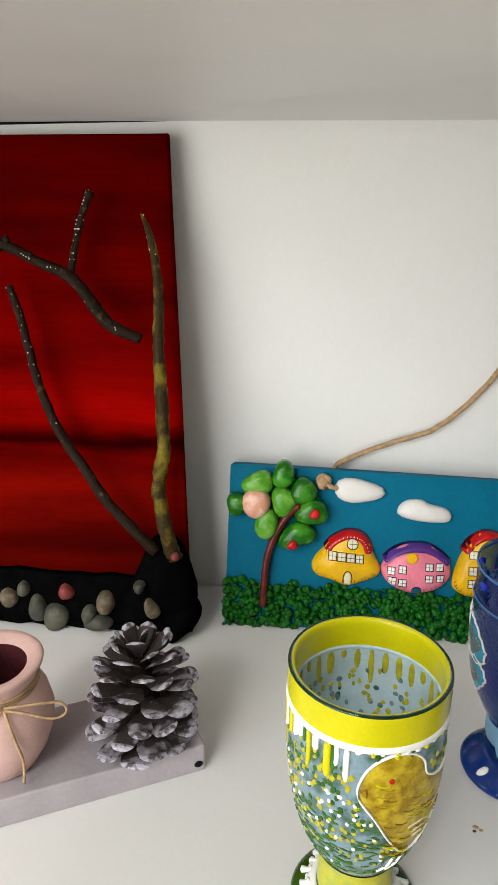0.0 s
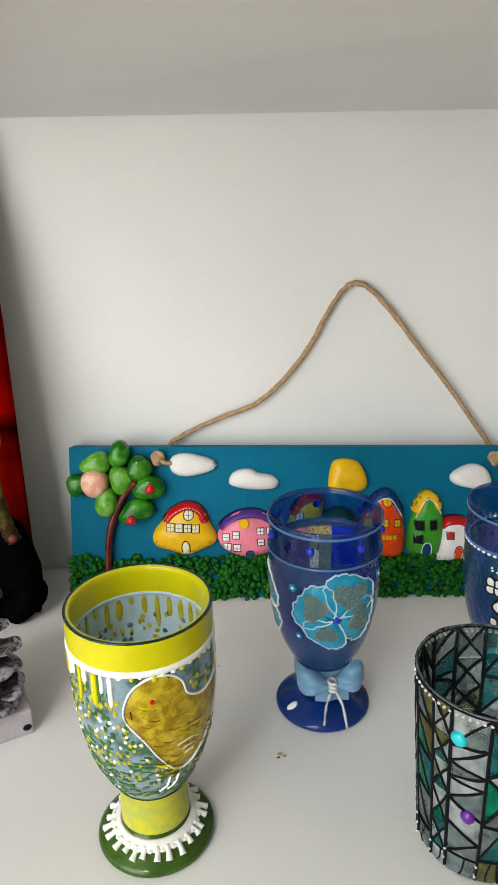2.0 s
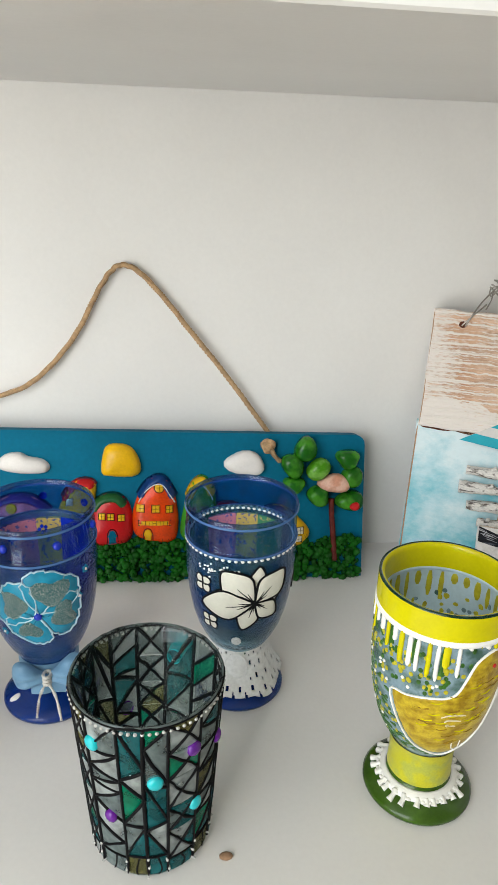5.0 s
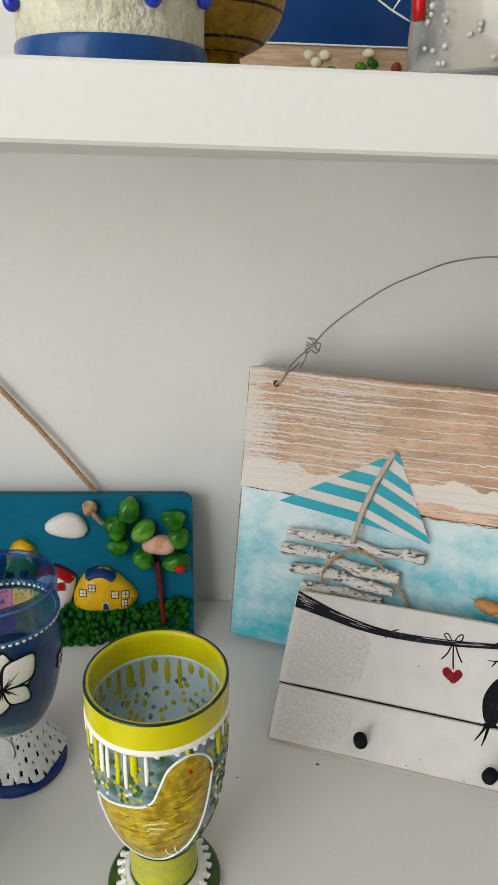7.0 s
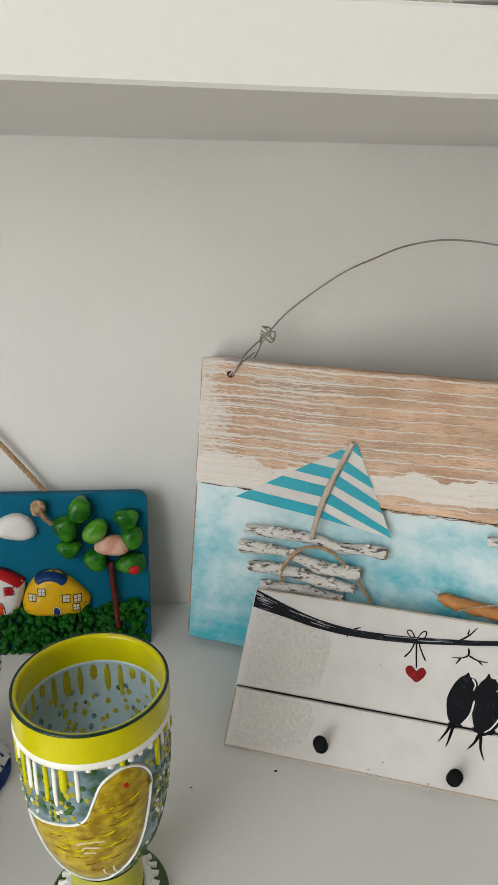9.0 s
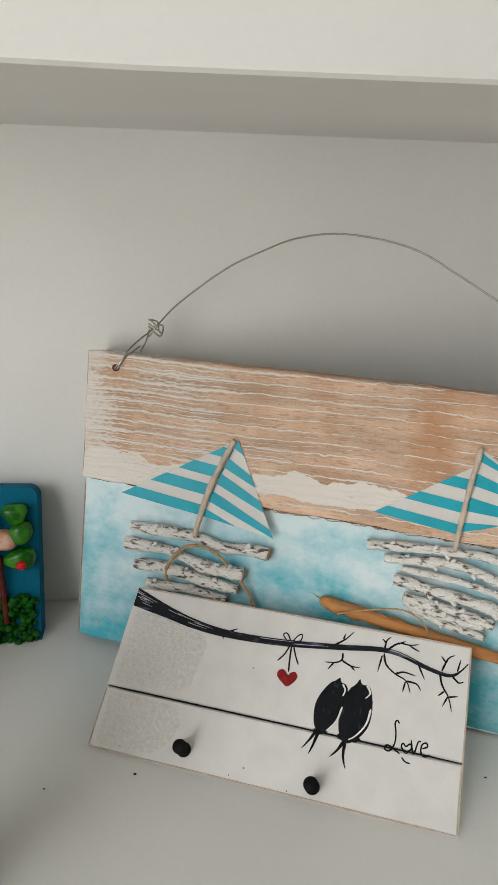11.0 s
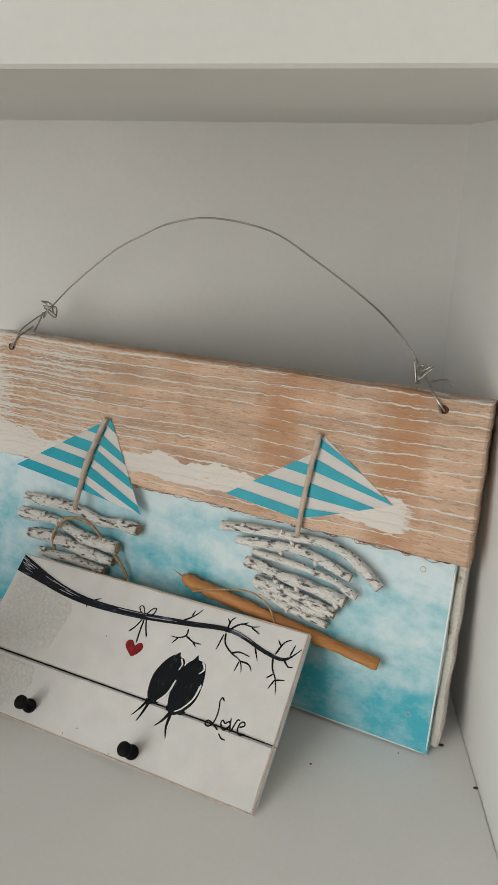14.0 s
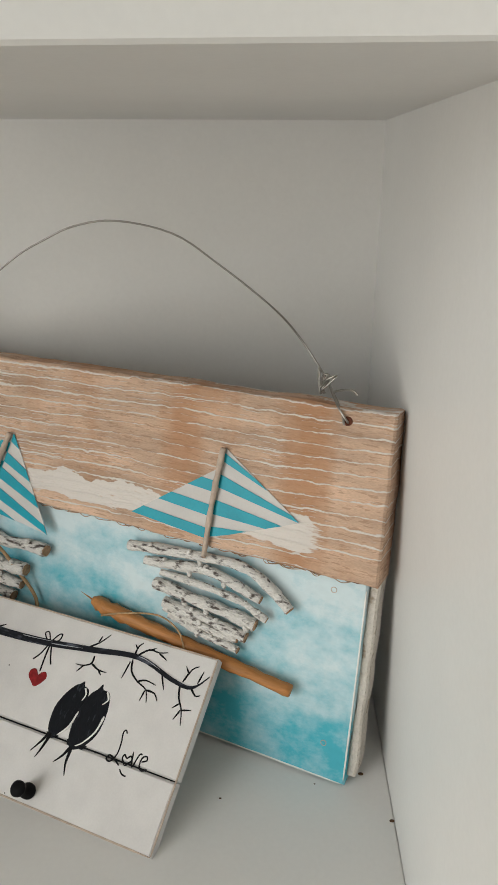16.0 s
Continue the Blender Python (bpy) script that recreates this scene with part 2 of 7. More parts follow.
def tube(pts, radius, sides=8, n=4, taper=None, rough=0.0, seed=0, cap=True):
    """A round rod along 3D points; radius may be a list."""
    rnd = random.Random(seed)
    P = smooth_loop(pts, n, closed=False) if n > 1 else [Vector(q) for q in pts]
    N = len(P)
    V, F = [], []
    up = Vector((0.13, 0.27, 0.95))
    for i, q in enumerate(P):
        d = (P[min(i + 1, N - 1)] - P[max(i - 1, 0)]).normalized()
        a = d.cross(up).normalized() if abs(d.dot(up)) < 0.98 else d.orthogonal().normalized()
        b = d.cross(a)
        k = i / max(1, N - 1)
        if isinstance(radius, (list, tuple)):
            x = k * (len(radius) - 1)
            j = min(int(x), len(radius) - 2)
            r = radius[j] + (radius[j + 1] - radius[j]) * (x - j)
        else:
            r = radius if taper is None else radius + (taper - radius) * k
        for s in range(sides):
            an = 2 * math.pi * s / sides
            rr = r * (1 + rnd.uniform(-rough, rough))
            V.append(q + (a * math.cos(an) + b * math.sin(an)) * rr)
    for i in range(N - 1):
        F += [(i * sides + s, i * sides + (s + 1) % sides, (i + 1) * sides + (s + 1) % sides, (i + 1) * sides + s) for s in range(sides)]
    if cap:
        F += [tuple(range(sides - 1, -1, -1)), tuple(range((N - 1) * sides, N * sides))]
    return V, F


def rope(pts, radius, turns, sides=6, n=10, strands=2):
    """Strands twisted about a line."""
    P = smooth_loop(pts, n, closed=False)
    geos = []
    N = len(P)
    for s in range(strands):
        Q = []
        for i, q in enumerate(P):
            d = (P[min(i + 1, N - 1)] - P[max(i - 1, 0)]).normalized()
            a = d.cross(Vector((0.1, 1, 0.2))).normalized()
            b = d.cross(a)
            an = 2 * math.pi * (turns * i / N + s / strands)
            Q.append(q + (a * math.cos(an) + b * math.sin(an)) * radius * 0.55)
        geos.append(tube(Q, radius * 0.62, sides, 1))
    return joined(*geos)


def lathe(profile, sides=48, close=False):
    """Turns (r, z) pairs about the z axis."""
    V, F = [], []
    n = len(profile)
    for s in range(sides):
        a = 2 * math.pi * s / sides
        V += [Vector((r * math.cos(a), r * math.sin(a), z)) for r, z in profile]
    for s in range(sides):
        t = (s + 1) % sides
        F += [(s * n + i, t * n + i, t * n + i + 1, s * n + i + 1) for i in range(n - 1)]
        if close:
            F.append((s * n + n - 1, t * n + n - 1, t * n, s * n))
    return V, F


def ball(c, r, sx=1, sy=1, sz=1, seg=10, ring=6):
    V, F = [Vector(c) + Vector((0, 0, r * sz))], []
    for i in range(1, ring):
        p = math.pi * i / ring
        for s in range(seg):
            a = 2 * math.pi * s / seg
            V.append(Vector(c) + Vector((r * sx * math.sin(p) * math.cos(a), r * sy * math.sin(p) * math.sin(a), r * sz * math.cos(p))))
    V.append(Vector(c) - Vector((0, 0, r * sz)))
    F += [(0, 1 + s, 1 + (s + 1) % seg) for s in range(seg)]
    for i in range(ring - 2):
        F += [(1 + i * seg + s, 1 + (i + 1) * seg + s, 1 + (i + 1) * seg + (s + 1) % seg, 1 + i * seg + (s + 1) % seg) for s in range(seg)]
    e = len(V) - 1
    F += [(e, e - seg + (s + 1) % seg, e - seg + s) for s in range(seg)]
    return V, F


def basis(o, u, v):
    """Local x along u, z along v, y into the surface from its front."""
    u, v = Vector(u).normalized(), Vector(v)
    v = (v - u * v.dot(u)).normalized()
    return Matrix((u, v.cross(u), v)).transposed().to_4x4(), Vector(o)


def board_pose(o, u, v):
    r, t = basis(o, u, v)
    return Matrix.Translation(t) @ r


def front(u, v, h):
    """On the front of a board: h stands out towards the viewer."""
    return Vector((u, -h, v))


# ---- the shelf and the room about it ----
X0, X1, YB, YF, TOP = 0.20, 1.7022, 0.63, 0.306, 0.358
root = thing("shelf_unit", Matrix(), "white laminate wall shelf unit with thick boards", "shelf", kind="structure")
part("shelf_floor", block(X0, YF - 0.004, -0.020, X1, YB, 0, 0.0012), M_shelf, root)
# the board above hangs a little at its front edge
xs = [X0, 0.8, 1.2, 1.42, X1]
top_v, top_f = [], []
for x in xs:
    rise = 0.014 * max(0.0, 1.42 - x) + 0.03 * max(0.0, 1.2 - x)
    zf, zb = 0.3512 + rise, 0.3557 + 0.0055 * min(1.0, (X1 - x) / 0.85)
    top_v += [Vector((x, YF + 0.001, zf)), Vector((x, YF, zf + 0.001)), Vector((x, YF, zf + 0.0185)), Vector((x, YF + 0.001, zf + 0.0195)), Vector((x, YB, max(zf, zb) + 0.0195)), Vector((x, YB, zb))]
n = len(xs)
for i in range(n - 1):
    top_f += [(i * 6 + k, i * 6 + (k + 1) % 6, i * 6 + 6 + (k + 1) % 6, i * 6 + 6 + k) for k in range(6)]
top_f += [tuple(range(5, -1, -1)), tuple(range((n - 1) * 6, n * 6))]
part("ceiling", (top_v, top_f), M_shelf, root)
part("shelf_side", block(X1, YF - 0.10, -0.45, X1 + 0.02, YB + 0.012, 0.85, 0.0012), M_shelf, root)
part("shelf_side", block(X0 - 0.02, YF - 0.10, -0.45, X0, YB + 0.012, 0.85, 0.0012), M_shelf, root)
# back panel: its top edge falls away to the left and leaves a dark slot
bk = [(X0, YB, -0.45), (X1, YB, -0.45), (X1, YB, 0.370), (0.93, YB, 0.370), (0.86, YB, 0.3606), (X0, YB, 0.354)]
part("back_panel", ([Vector(p) for p in bk] + [Vector(p) + Vector((0, 0.006, 0)) for p in bk],
     [(0, 1, 2, 3, 4, 5), (11, 10, 9, 8, 7, 6)] + [(i, i + 6, (i + 1) % 6 + 6, (i + 1) % 6) for i in range(6)]), M_shelf, root)
part("back_panel", block(X0, YB + 0.001, 0.3735, X1, YB + 0.006, 0.85), M_shelf, root)
# added sheet: colours the slot above the back panel as if in shade
part("slot_shade_sheet", block(X0, YB + 0.010, 0.30, X1, YB + 0.012, 0.42), M_slotshade, root)
part("shelf_floor", block(X0, YF, -0.45, X1, YB, -0.43, 0.001), M_shelf, root)
part("ceiling", block(X0, YF, 0.83, X1, YB, 0.85, 0.001), M_shelf, root)

WY, GZ, CZ = 0.645, -0.80, 1.95
room = thing("room", Matrix(), "plain pale painted room with one window", "room", kind="structure")
part("wall_back", block(-1.6, WY, GZ, 3.2, WY + 0.1, CZ), M_room, room)
part("wall_left", block(-1.7, -1.25, GZ, -1.6, WY + 0.1, CZ), M_room, room)
part("wall_right", block(3.2, -1.25, GZ, 3.3, WY + 0.1, CZ), M_room, room)
part("floor", block(-1.7, -1.35, GZ - 0.1, 3.3, WY + 0.1, GZ), M_floorwood, room)
part("room_ceiling", block(-1.7, -1.35, CZ, 3.3, WY + 0.1, CZ + 0.1), M_room, room)
for q in ((-1.7, -1.35, GZ, CZ), (0.65, 3.3, GZ, CZ), (-1.35, 0.65, GZ, -0.72), (-1.35, 0.65, 1.87, CZ)):
    part("wall_front", block(q[0], -1.35, q[2], q[1], -1.25, q[3]), M_room, room)


# ---- pebble picture: blue plank with stone houses ----
def dome_h(outline, h, u, v, p=2.4):
    n = len(outline)
    cu, cv = sum(q[0] for q in outline) / n, sum(q[1] for q in outline) / n
    a = math.atan2(v - cv, u - cu)
    best = min(outline, key=lambda q: abs(math.remainder(math.atan2(q[1] - cv, q[0] - cu) - a, 2 * math.pi)))
    s = min(1.0, math.hypot(u - cu, v - cv) / math.hypot(best[0] - cu, best[1] - cv))
    return h * max(0.0, 1 - s ** p) ** (1 / p)


def on_stone(outline, h, lift=0.0):
    return lambda u, v, e: front(u, v, dome_h(outline, h, u, v) + e + lift)


def smooth2(pts, n=4):
    return [(q.x, q.y) for q in smooth_loop([(*p, 0) for p in pts], n)]


def rect(u, v, w, h, lean=0):
    return [(u - w / 2, v - h / 2), (u - w / 6, v - h / 2), (u + w / 6, v - h / 2), (u + w / 2, v - h / 2), (u + w / 2 + lean, v), (u + w / 2 + lean, v + h / 2),
            (u + w / 6 + lean, v + h / 2), (u - w / 6 + lean, v + h / 2), (u - w / 2 + lean, v + h / 2), (u - w / 2, v)]


def window(root, P, u, v, w, h, glass, n=2, name="window"):
    """A painted window: pane and its black bars."""
    w1 = part(name, paint(rect(u, v, w, h), P, 0.0002, 0.0001, 2), glass, root)
    lines = [stroke([(u - w / 2, v - h / 2), (u + w / 2, v - h / 2), (u + w / 2, v + h / 2), (u - w / 2, v + h / 2), (u - w / 2, v - h / 2)], 0.0008, P, 0.0003, 0.0002, 1)]
    lines += [stroke([(u - w / 2 + w * k / n, v - h / 2), (u - w / 2 + w * k / n, v + h / 2)], 0.0005, P, 0.0003, 0.0002, 2) for k in range(1, n)]
    lines.append(stroke([(u - w / 2, v), (u + w / 2, v)], 0.0005, P, 0.0003, 0.0002, 2))
    part("window_cross", joined(*lines), M_black, w1)


def stone_house(root, outline, body, roof, roof_line, windows, door, label, h=0.011, trim=None, dots=False, glass=None, attic=None):
    o = smooth2(outline)
    ob = part("stone_house", blob(o, front, h, 0, 6, 2.4), body, root, label, True)
    P = on_stone(o, h)
    if roof:
        part("roof", stroke(roof_line, 0.0074, P, 0.0013, 0.0, 5), roof, ob, "", True)
    if trim:
        part("roof_trim", stroke([(u, v - 0.0040) for u, v in roof_line], 0.0010, P, 0.0013, 0.0, 5), trim, ob)
    if dots:
        g = []
        for i, q in enumerate(smooth_loop([(*p, 0) for p in roof_line], 7, closed=False)):
            if i % 2 == 0:
                g.append(paint(ellipse(q.x, q.y - 0.0018, 0.0005, 0.0005, n=8), P, 0.0004, 0.0012, 1))
        part("roof_dots", joined(*g), M_white, ob)
    for w in windows:
        window(ob, P, *w[:4], glass or M_cream, w[4] if len(w) > 4 else 2)
    if attic:
        a = part("round_window", paint(ellipse(*attic, attic[2], n=14, wob=0), P, 0.0002, 0.0001, 2), glass or M_cream, ob)
        u, v, r = attic
        ring = [(u + r * math.cos(i / 10 * 6.2832), v + r * math.sin(i / 10 * 6.2832)) for i in range(11)]
        part("window_cross", joined(stroke(ring, 0.0006, P, 0.0003, 0.0002, 2), stroke([(u - r, v), (u + r, v)], 0.0005, P, 0.0003, 0.0002, 3), stroke([(u, v - r), (u, v + r)], 0.0005, P, 0.0003, 0.0002, 3)), M_black, a)
    # dark brush strokes along the foot of the stone
    cu_, low = sum(q[0] for q in o) / len(o), min(q[1] for q in o)
    foot = [q for q in o if q[1] < low + 0.010]
    part("foot_strokes", joined(*[stroke([(u + (cu_ - u) * 0.06, v + 0.0012), (u + (cu_ - u) * 0.14, v + 0.0035 + 0.002 * math.sin(k * 2.3))], 0.0006, P, 0.0002, 0.0002, 2, 0.0002) for k, (u, v) in enumerate(foot)]), M_trunk, ob)
    if door:
        u, v, w, hh, dm = door
        arch = [(u - w / 2, v), (u, v), (u + w / 2, v), (u + w / 2, v + hh * 0.6), (u + w * 0.3, v + hh * 0.92), (u, v + hh), (u - w * 0.3, v + hh * 0.92), (u - w / 2, v + hh * 0.6)]
        d = part("door", paint(arch, P, 0.0002, 0.0001, 2), dm, ob)
        part("door_line", stroke(arch[2:] + [arch[0]], 0.0007, P, 0.0003, 0.0002, 2), M_black if dm is not M_navy else M_white, d)
    return ob


def pebble(root, cu, cv, ru, rv, rot, h, material, seed, name="pebble", base=0.0):
    return part(name, blob(ellipse(cu, cv, ru, rv, rot, 18, 0.15, seed), front, h, base, 5, 3.2), material, root, "", True)


A = board_pose((0.9067, 0.5772, 0), (1, 0, 0), (0, 0.032, 0.122)) @ Matrix.Diagonal((0.982, 1, 0.980, 1))
plank = thing("pebble_picture", A, "teal wooden plank with painted pebble houses and trees", "wall decoration")
corner = [(0.0, 0.0), (0.4235, 0.0)] + [(0.4235 - 0.008 + 0.008 * math.cos(a), 0.1195 - 0.008 + 0.008 * math.sin(a)) for a in (0, 0.4, 0.8, 1.2, 1.57)] + [(0.0025, 0.1265), (0.0008, 0.1255)]
n = len(corner)
part("plank", ([Vector((u, 0, v)) for u, v in corner] + [Vector((u, 0.0155, v)) for u, v in corner],
     [tuple(range(n)), tuple(range(2 * n - 1, n - 1, -1))] + [(i, i + n, (i + 1) % n + n, (i + 1) % n) for i in range(n)]), M_teal, plank)
rnd = random.Random(5)
chips = []
for i in range(2200):
    u, v = rnd.uniform(0.0, 0.420), rnd.uniform(0.0, 0.037)
    if v > 0.0345 + 0.005 * noise.noise(Vector((u * 40, 0, 0))):
        continue
    b = ball((0, 0, 0), rnd.uniform(0.0022, 0.0042), 1, 0.6, rnd.uniform(0.6, 1), 5, 3)
    m = Matrix.Translation((u, -rnd.uniform(0.0, 0.005), v)) @ pose(0, 0, 0, rnd.uniform(-40, 40), rnd.uniform(0, 360), rnd.uniform(-40, 40))
    chips.append(moved(b, m))
tagged(part("stone_chipping", joined(*chips), M_chip, plank, "glossy dark green stone chippings as grass", True), kind="stuff")
left_tree = ((0.0428, 0.1204, 0.0095, 0.0105, 0, 0), (0.0237, 0.1130, 0.0122, 0.0098, 10, 1), (0.0582, 0.1085, 0.0115, 0.0105, 0, 0), (0.0088, 0.0965, 0.0098, 0.0092, 0, 0),
             (0.0436, 0.1000, 0.0100, 0.0118, 10, 1), (0.0310, 0.0817, 0.0105, 0.0112, 30, 1), (0.0654, 0.0927, 0.0140, 0.0098, 15, 0), (0.0549, 0.0742, 0.0143, 0.0100, 20, 0))
for i, (u, v, a, b, r, k) in enumerate(left_tree):
    pebble(plank, u, v, a, b, r, 0.011, (M_leaf, M_leaf2)[k], 10 + i, "leaf_pebble", 0.003)
pebble(plank, 0.0227, 0.0978, 0.0112, 0.0118, 0, 0.011, M_pinkst, 31, "blossom_pebble", 0.006)
for u, v in ((0.0678, 0.0927), (0.0520, 0.0680)):
    pebble(plank, u, v, 0.0038, 0.0040, 0, 0.004, M_red, 33, "apple", 0.0125)
right_tree = ((0.3740, 0.1085, 0.0098, 0.0102, 0, 0), (0.3635, 0.0950, 0.0088, 0.0112, 20, 0), (0.3847, 0.0920, 0.0098, 0.0090, 0, 1), (0.4085, 0.1005, 0.0102, 0.0080, 0, 0),
              (0.4122, 0.0856, 0.0100, 0.0082, 0, 0), (0.3650, 0.0795, 0.0088, 0.0070, 0, 0), (0.3849, 0.0702, 0.0105, 0.0080, 0, 0), (0.4111, 0.0658, 0.0118, 0.0085, 5, 0))
for i, (u, v, a, b, r, k) in enumerate(right_tree):
    pebble(plank, u, v, a, b, r, 0.011, (M_leaf, M_leaf2)[k], 50 + i, "leaf_pebble", 0.003)
pebble(plank, 0.3975, 0.0808, 0.0128, 0.0078, -8, 0.010, M_pinkst, 61, "blossom_pebble", 0.006)
pebble(plank, 0.4133, 0.0630, 0.0040, 0.0038, 0, 0.004, M_red, 63, "apple", 0.0125)
part("trunk", tube([(0.0565, -0.010, 0.098), (0.0464, -0.006, 0.0884), (0.0375, -0.005, 0.0719), (0.0318, -0.005, 0.05), (0.0306, -0.006, 0.017)], 0.0030, 8, 5, rough=0.05), M_trunk, plank, "", True)
part("trunk", tube([(0.3955, -0.006, 0.068), (0.3965, -0.005, 0.052), (0.398, -0.005, 0.035), (0.3995, -0.006, 0.016)], 0.0024, 8, 5, rough=0.05), M_trunk, plank, "", True)
pebble(plank, 0.0994, 0.1105, 0.0185, 0.0098, -2, 0.008, M_whitest, 71, "cloud_pebble")
pebble(plank, 0.3251, 0.0965, 0.0165, 0.0103, -5, 0.008, M_whitest, 72, "cloud_pebble")
part("cloud_pebble", blob(smooth2([(0.1299, 0.0944), (0.1315, 0.1018), (0.1384, 0.1059), (0.1475, 0.1063), (0.1537, 0.1032), (0.1639, 0.1012), (0.1698, 0.0963), (0.1675, 0.0903), (0.1535, 0.0892), (0.1392, 0.0906)], 3), front, 0.008, 0, 5, 2.6), M_whitest, plank, "", True)
part("sun_pebble", blob(smooth2([(0.2105, 0.0890), (0.2105, 0.1000), (0.2140, 0.1110), (0.2235, 0.1135), (0.2340, 0.1105), (0.2405, 0.1000), (0.2410, 0.0900), (0.2340, 0.0862), (0.2180, 0.0868)], 3), front, 0.009, 0, 5, 2.6), M_yellow, plank, "", True)
stone_house(plank, [(0.0666, 0.0513), (0.0695, 0.0591), (0.0755, 0.0659), (0.0824, 0.0748), (0.0926, 0.0802), (0.1019, 0.0801), (0.1084, 0.0751), (0.1141, 0.0626), (0.1193, 0.0522), (0.117, 0.0456), (0.1068, 0.0407), (0.0945, 0.0367), (0.0818, 0.0403), (0.07, 0.044)],
            M_yellow, M_red, [(0.0775, 0.0650), (0.0830, 0.0722), (0.0930, 0.0775), (0.1015, 0.0770), (0.1070, 0.0725), (0.1110, 0.0640)],
            [(0.0825, 0.0610, 0.0062, 0.0068), (0.0895, 0.0606, 0.0062, 0.0068), (0.0963, 0.0602, 0.0062, 0.0068), (0.1028, 0.0596, 0.0060, 0.0066)], (0.0945, 0.0372, 0.0066, 0.0125, M_cream), "yellow pebble house with red roof", dots=True, attic=(0.0972, 0.0708, 0.0042))
stone_house(plank, [(0.1194, 0.0511), (0.1225, 0.0598), (0.1303, 0.0688), (0.1403, 0.0729), (0.1525, 0.0731), (0.1629, 0.0674), (0.1705, 0.0593), (0.1711, 0.0487), (0.1645, 0.0398), (0.1525, 0.0352), (0.1402, 0.0345), (0.1255, 0.0407)],
            M_pink, M_purple, [(0.1215, 0.0585), (0.1295, 0.0660), (0.1395, 0.0702), (0.1525, 0.0705), (0.1625, 0.0655), (0.1695, 0.0590)],
            [(0.1268, 0.0520, 0.0055, 0.0060), (0.1350, 0.0538, 0.0055, 0.0060), (0.1278, 0.0440, 0.0060, 0.0060), (0.1355, 0.0432, 0.0060, 0.0060), (0.1545, 0.0568, 0.0056, 0.0056), (0.1622, 0.0570, 0.0056, 0.0056), (0.1548, 0.0478, 0.0056, 0.0056), (0.1630, 0.0482, 0.0056, 0.0056)],
            (0.1462, 0.0352, 0.0066, 0.0055, M_teal), "pink pebble house with purple roof", trim=M_pink, attic=None, glass=M_white)
part("round_window", paint(ellipse(0.1415, 0.0630, 0.0043, 0.0043, n=14, wob=0), lambda u, v, e: front(u, v, 0.0112 + e), 0.0006), M_yellow, plank)
stone_house(plank, [(0.1728, 0.0440), (0.1755, 0.0596), (0.1827, 0.0747), (0.1921, 0.0847), (0.2010, 0.0855), (0.2060, 0.0800), (0.2030, 0.0560), (0.1990, 0.0380), (0.1860, 0.0340), (0.1760, 0.0380)],
            M_yellow, M_red, [(0.1800, 0.0690), (0.1850, 0.0770), (0.1930, 0.0822), (0.2005, 0.0825), (0.2045, 0.0790)],
            [(0.1860, 0.0680, 0.0060, 0.0060), (0.1860, 0.0560, 0.0060, 0.0065), (0.1862, 0.0460, 0.0060, 0.0065), (0.1950, 0.0560, 0.0060, 0.0065)], None, "yellow pebble house with red roof")
stone_house(plank, [(0.2002, 0.0455), (0.2021, 0.0638), (0.2133, 0.0736), (0.2285, 0.0701), (0.2347, 0.0538), (0.2329, 0.0353), (0.2186, 0.0301), (0.2011, 0.0316)],
            M_red, M_dkgreen, [(0.2030, 0.0600), (0.2075, 0.0665), (0.2140, 0.0702), (0.2225, 0.0700), (0.2290, 0.0640)],
            [(0.2110, 0.0560, 0.0055, 0.0055), (0.2180, 0.0556, 0.0055, 0.0055), (0.2262, 0.0546, 0.0055, 0.0055)], (0.2190, 0.0310, 0.0082, 0.0145, M_teal), "red pebble house with dark green roof", glass=M_yellow)
stone_house(plank, [(0.2337, 0.0522), (0.2367, 0.0665), (0.2427, 0.0786), (0.2526, 0.0875), (0.2595, 0.0869), (0.2656, 0.0783), (0.2697, 0.066), (0.2713, 0.0496), (0.269, 0.0351), (0.2589, 0.0316), (0.2458, 0.0334), (0.2357, 0.0398)],
            M_orange, M_navy, [(0.2395, 0.0705), (0.2450, 0.0790), (0.2525, 0.0848), (0.2590, 0.0845), (0.2640, 0.0775), (0.2685, 0.0700)],
            [(0.2410, 0.0620, 0.0068, 0.0066), (0.2535, 0.0618, 0.0066, 0.0064), (0.2642, 0.0612, 0.0056, 0.0060), (0.2525, 0.0500, 0.0260, 0.0042, 9)], (0.2470, 0.0330, 0.0076, 0.0125, M_yellow), "orange pebble house with navy roof", trim=M_white, glass=M_yellow, attic=(0.2563, 0.0785, 0.0040))
stone_house(plank, [(0.2724, 0.0392), (0.2748, 0.0598), (0.2806, 0.0781), (0.2880, 0.0875), (0.2955, 0.0850), (0.3010, 0.0740), (0.3025, 0.0560), (0.3000, 0.0380), (0.2930, 0.0325), (0.2800, 0.0325)],
            M_green, M_yellow, [(0.2790, 0.0690), (0.2835, 0.0790), (0.2890, 0.0840), (0.2950, 0.0800), (0.2990, 0.0720)],
            [(0.2815, 0.0590, 0.0070, 0.0085), (0.2805, 0.0480, 0.0072, 0.0070), (0.2925, 0.0595, 0.0055, 0.0085)], (0.2875, 0.0330, 0.0076, 0.0120, M_navy), "green pebble house with yellow roof", trim=M_white, glass=M_black)
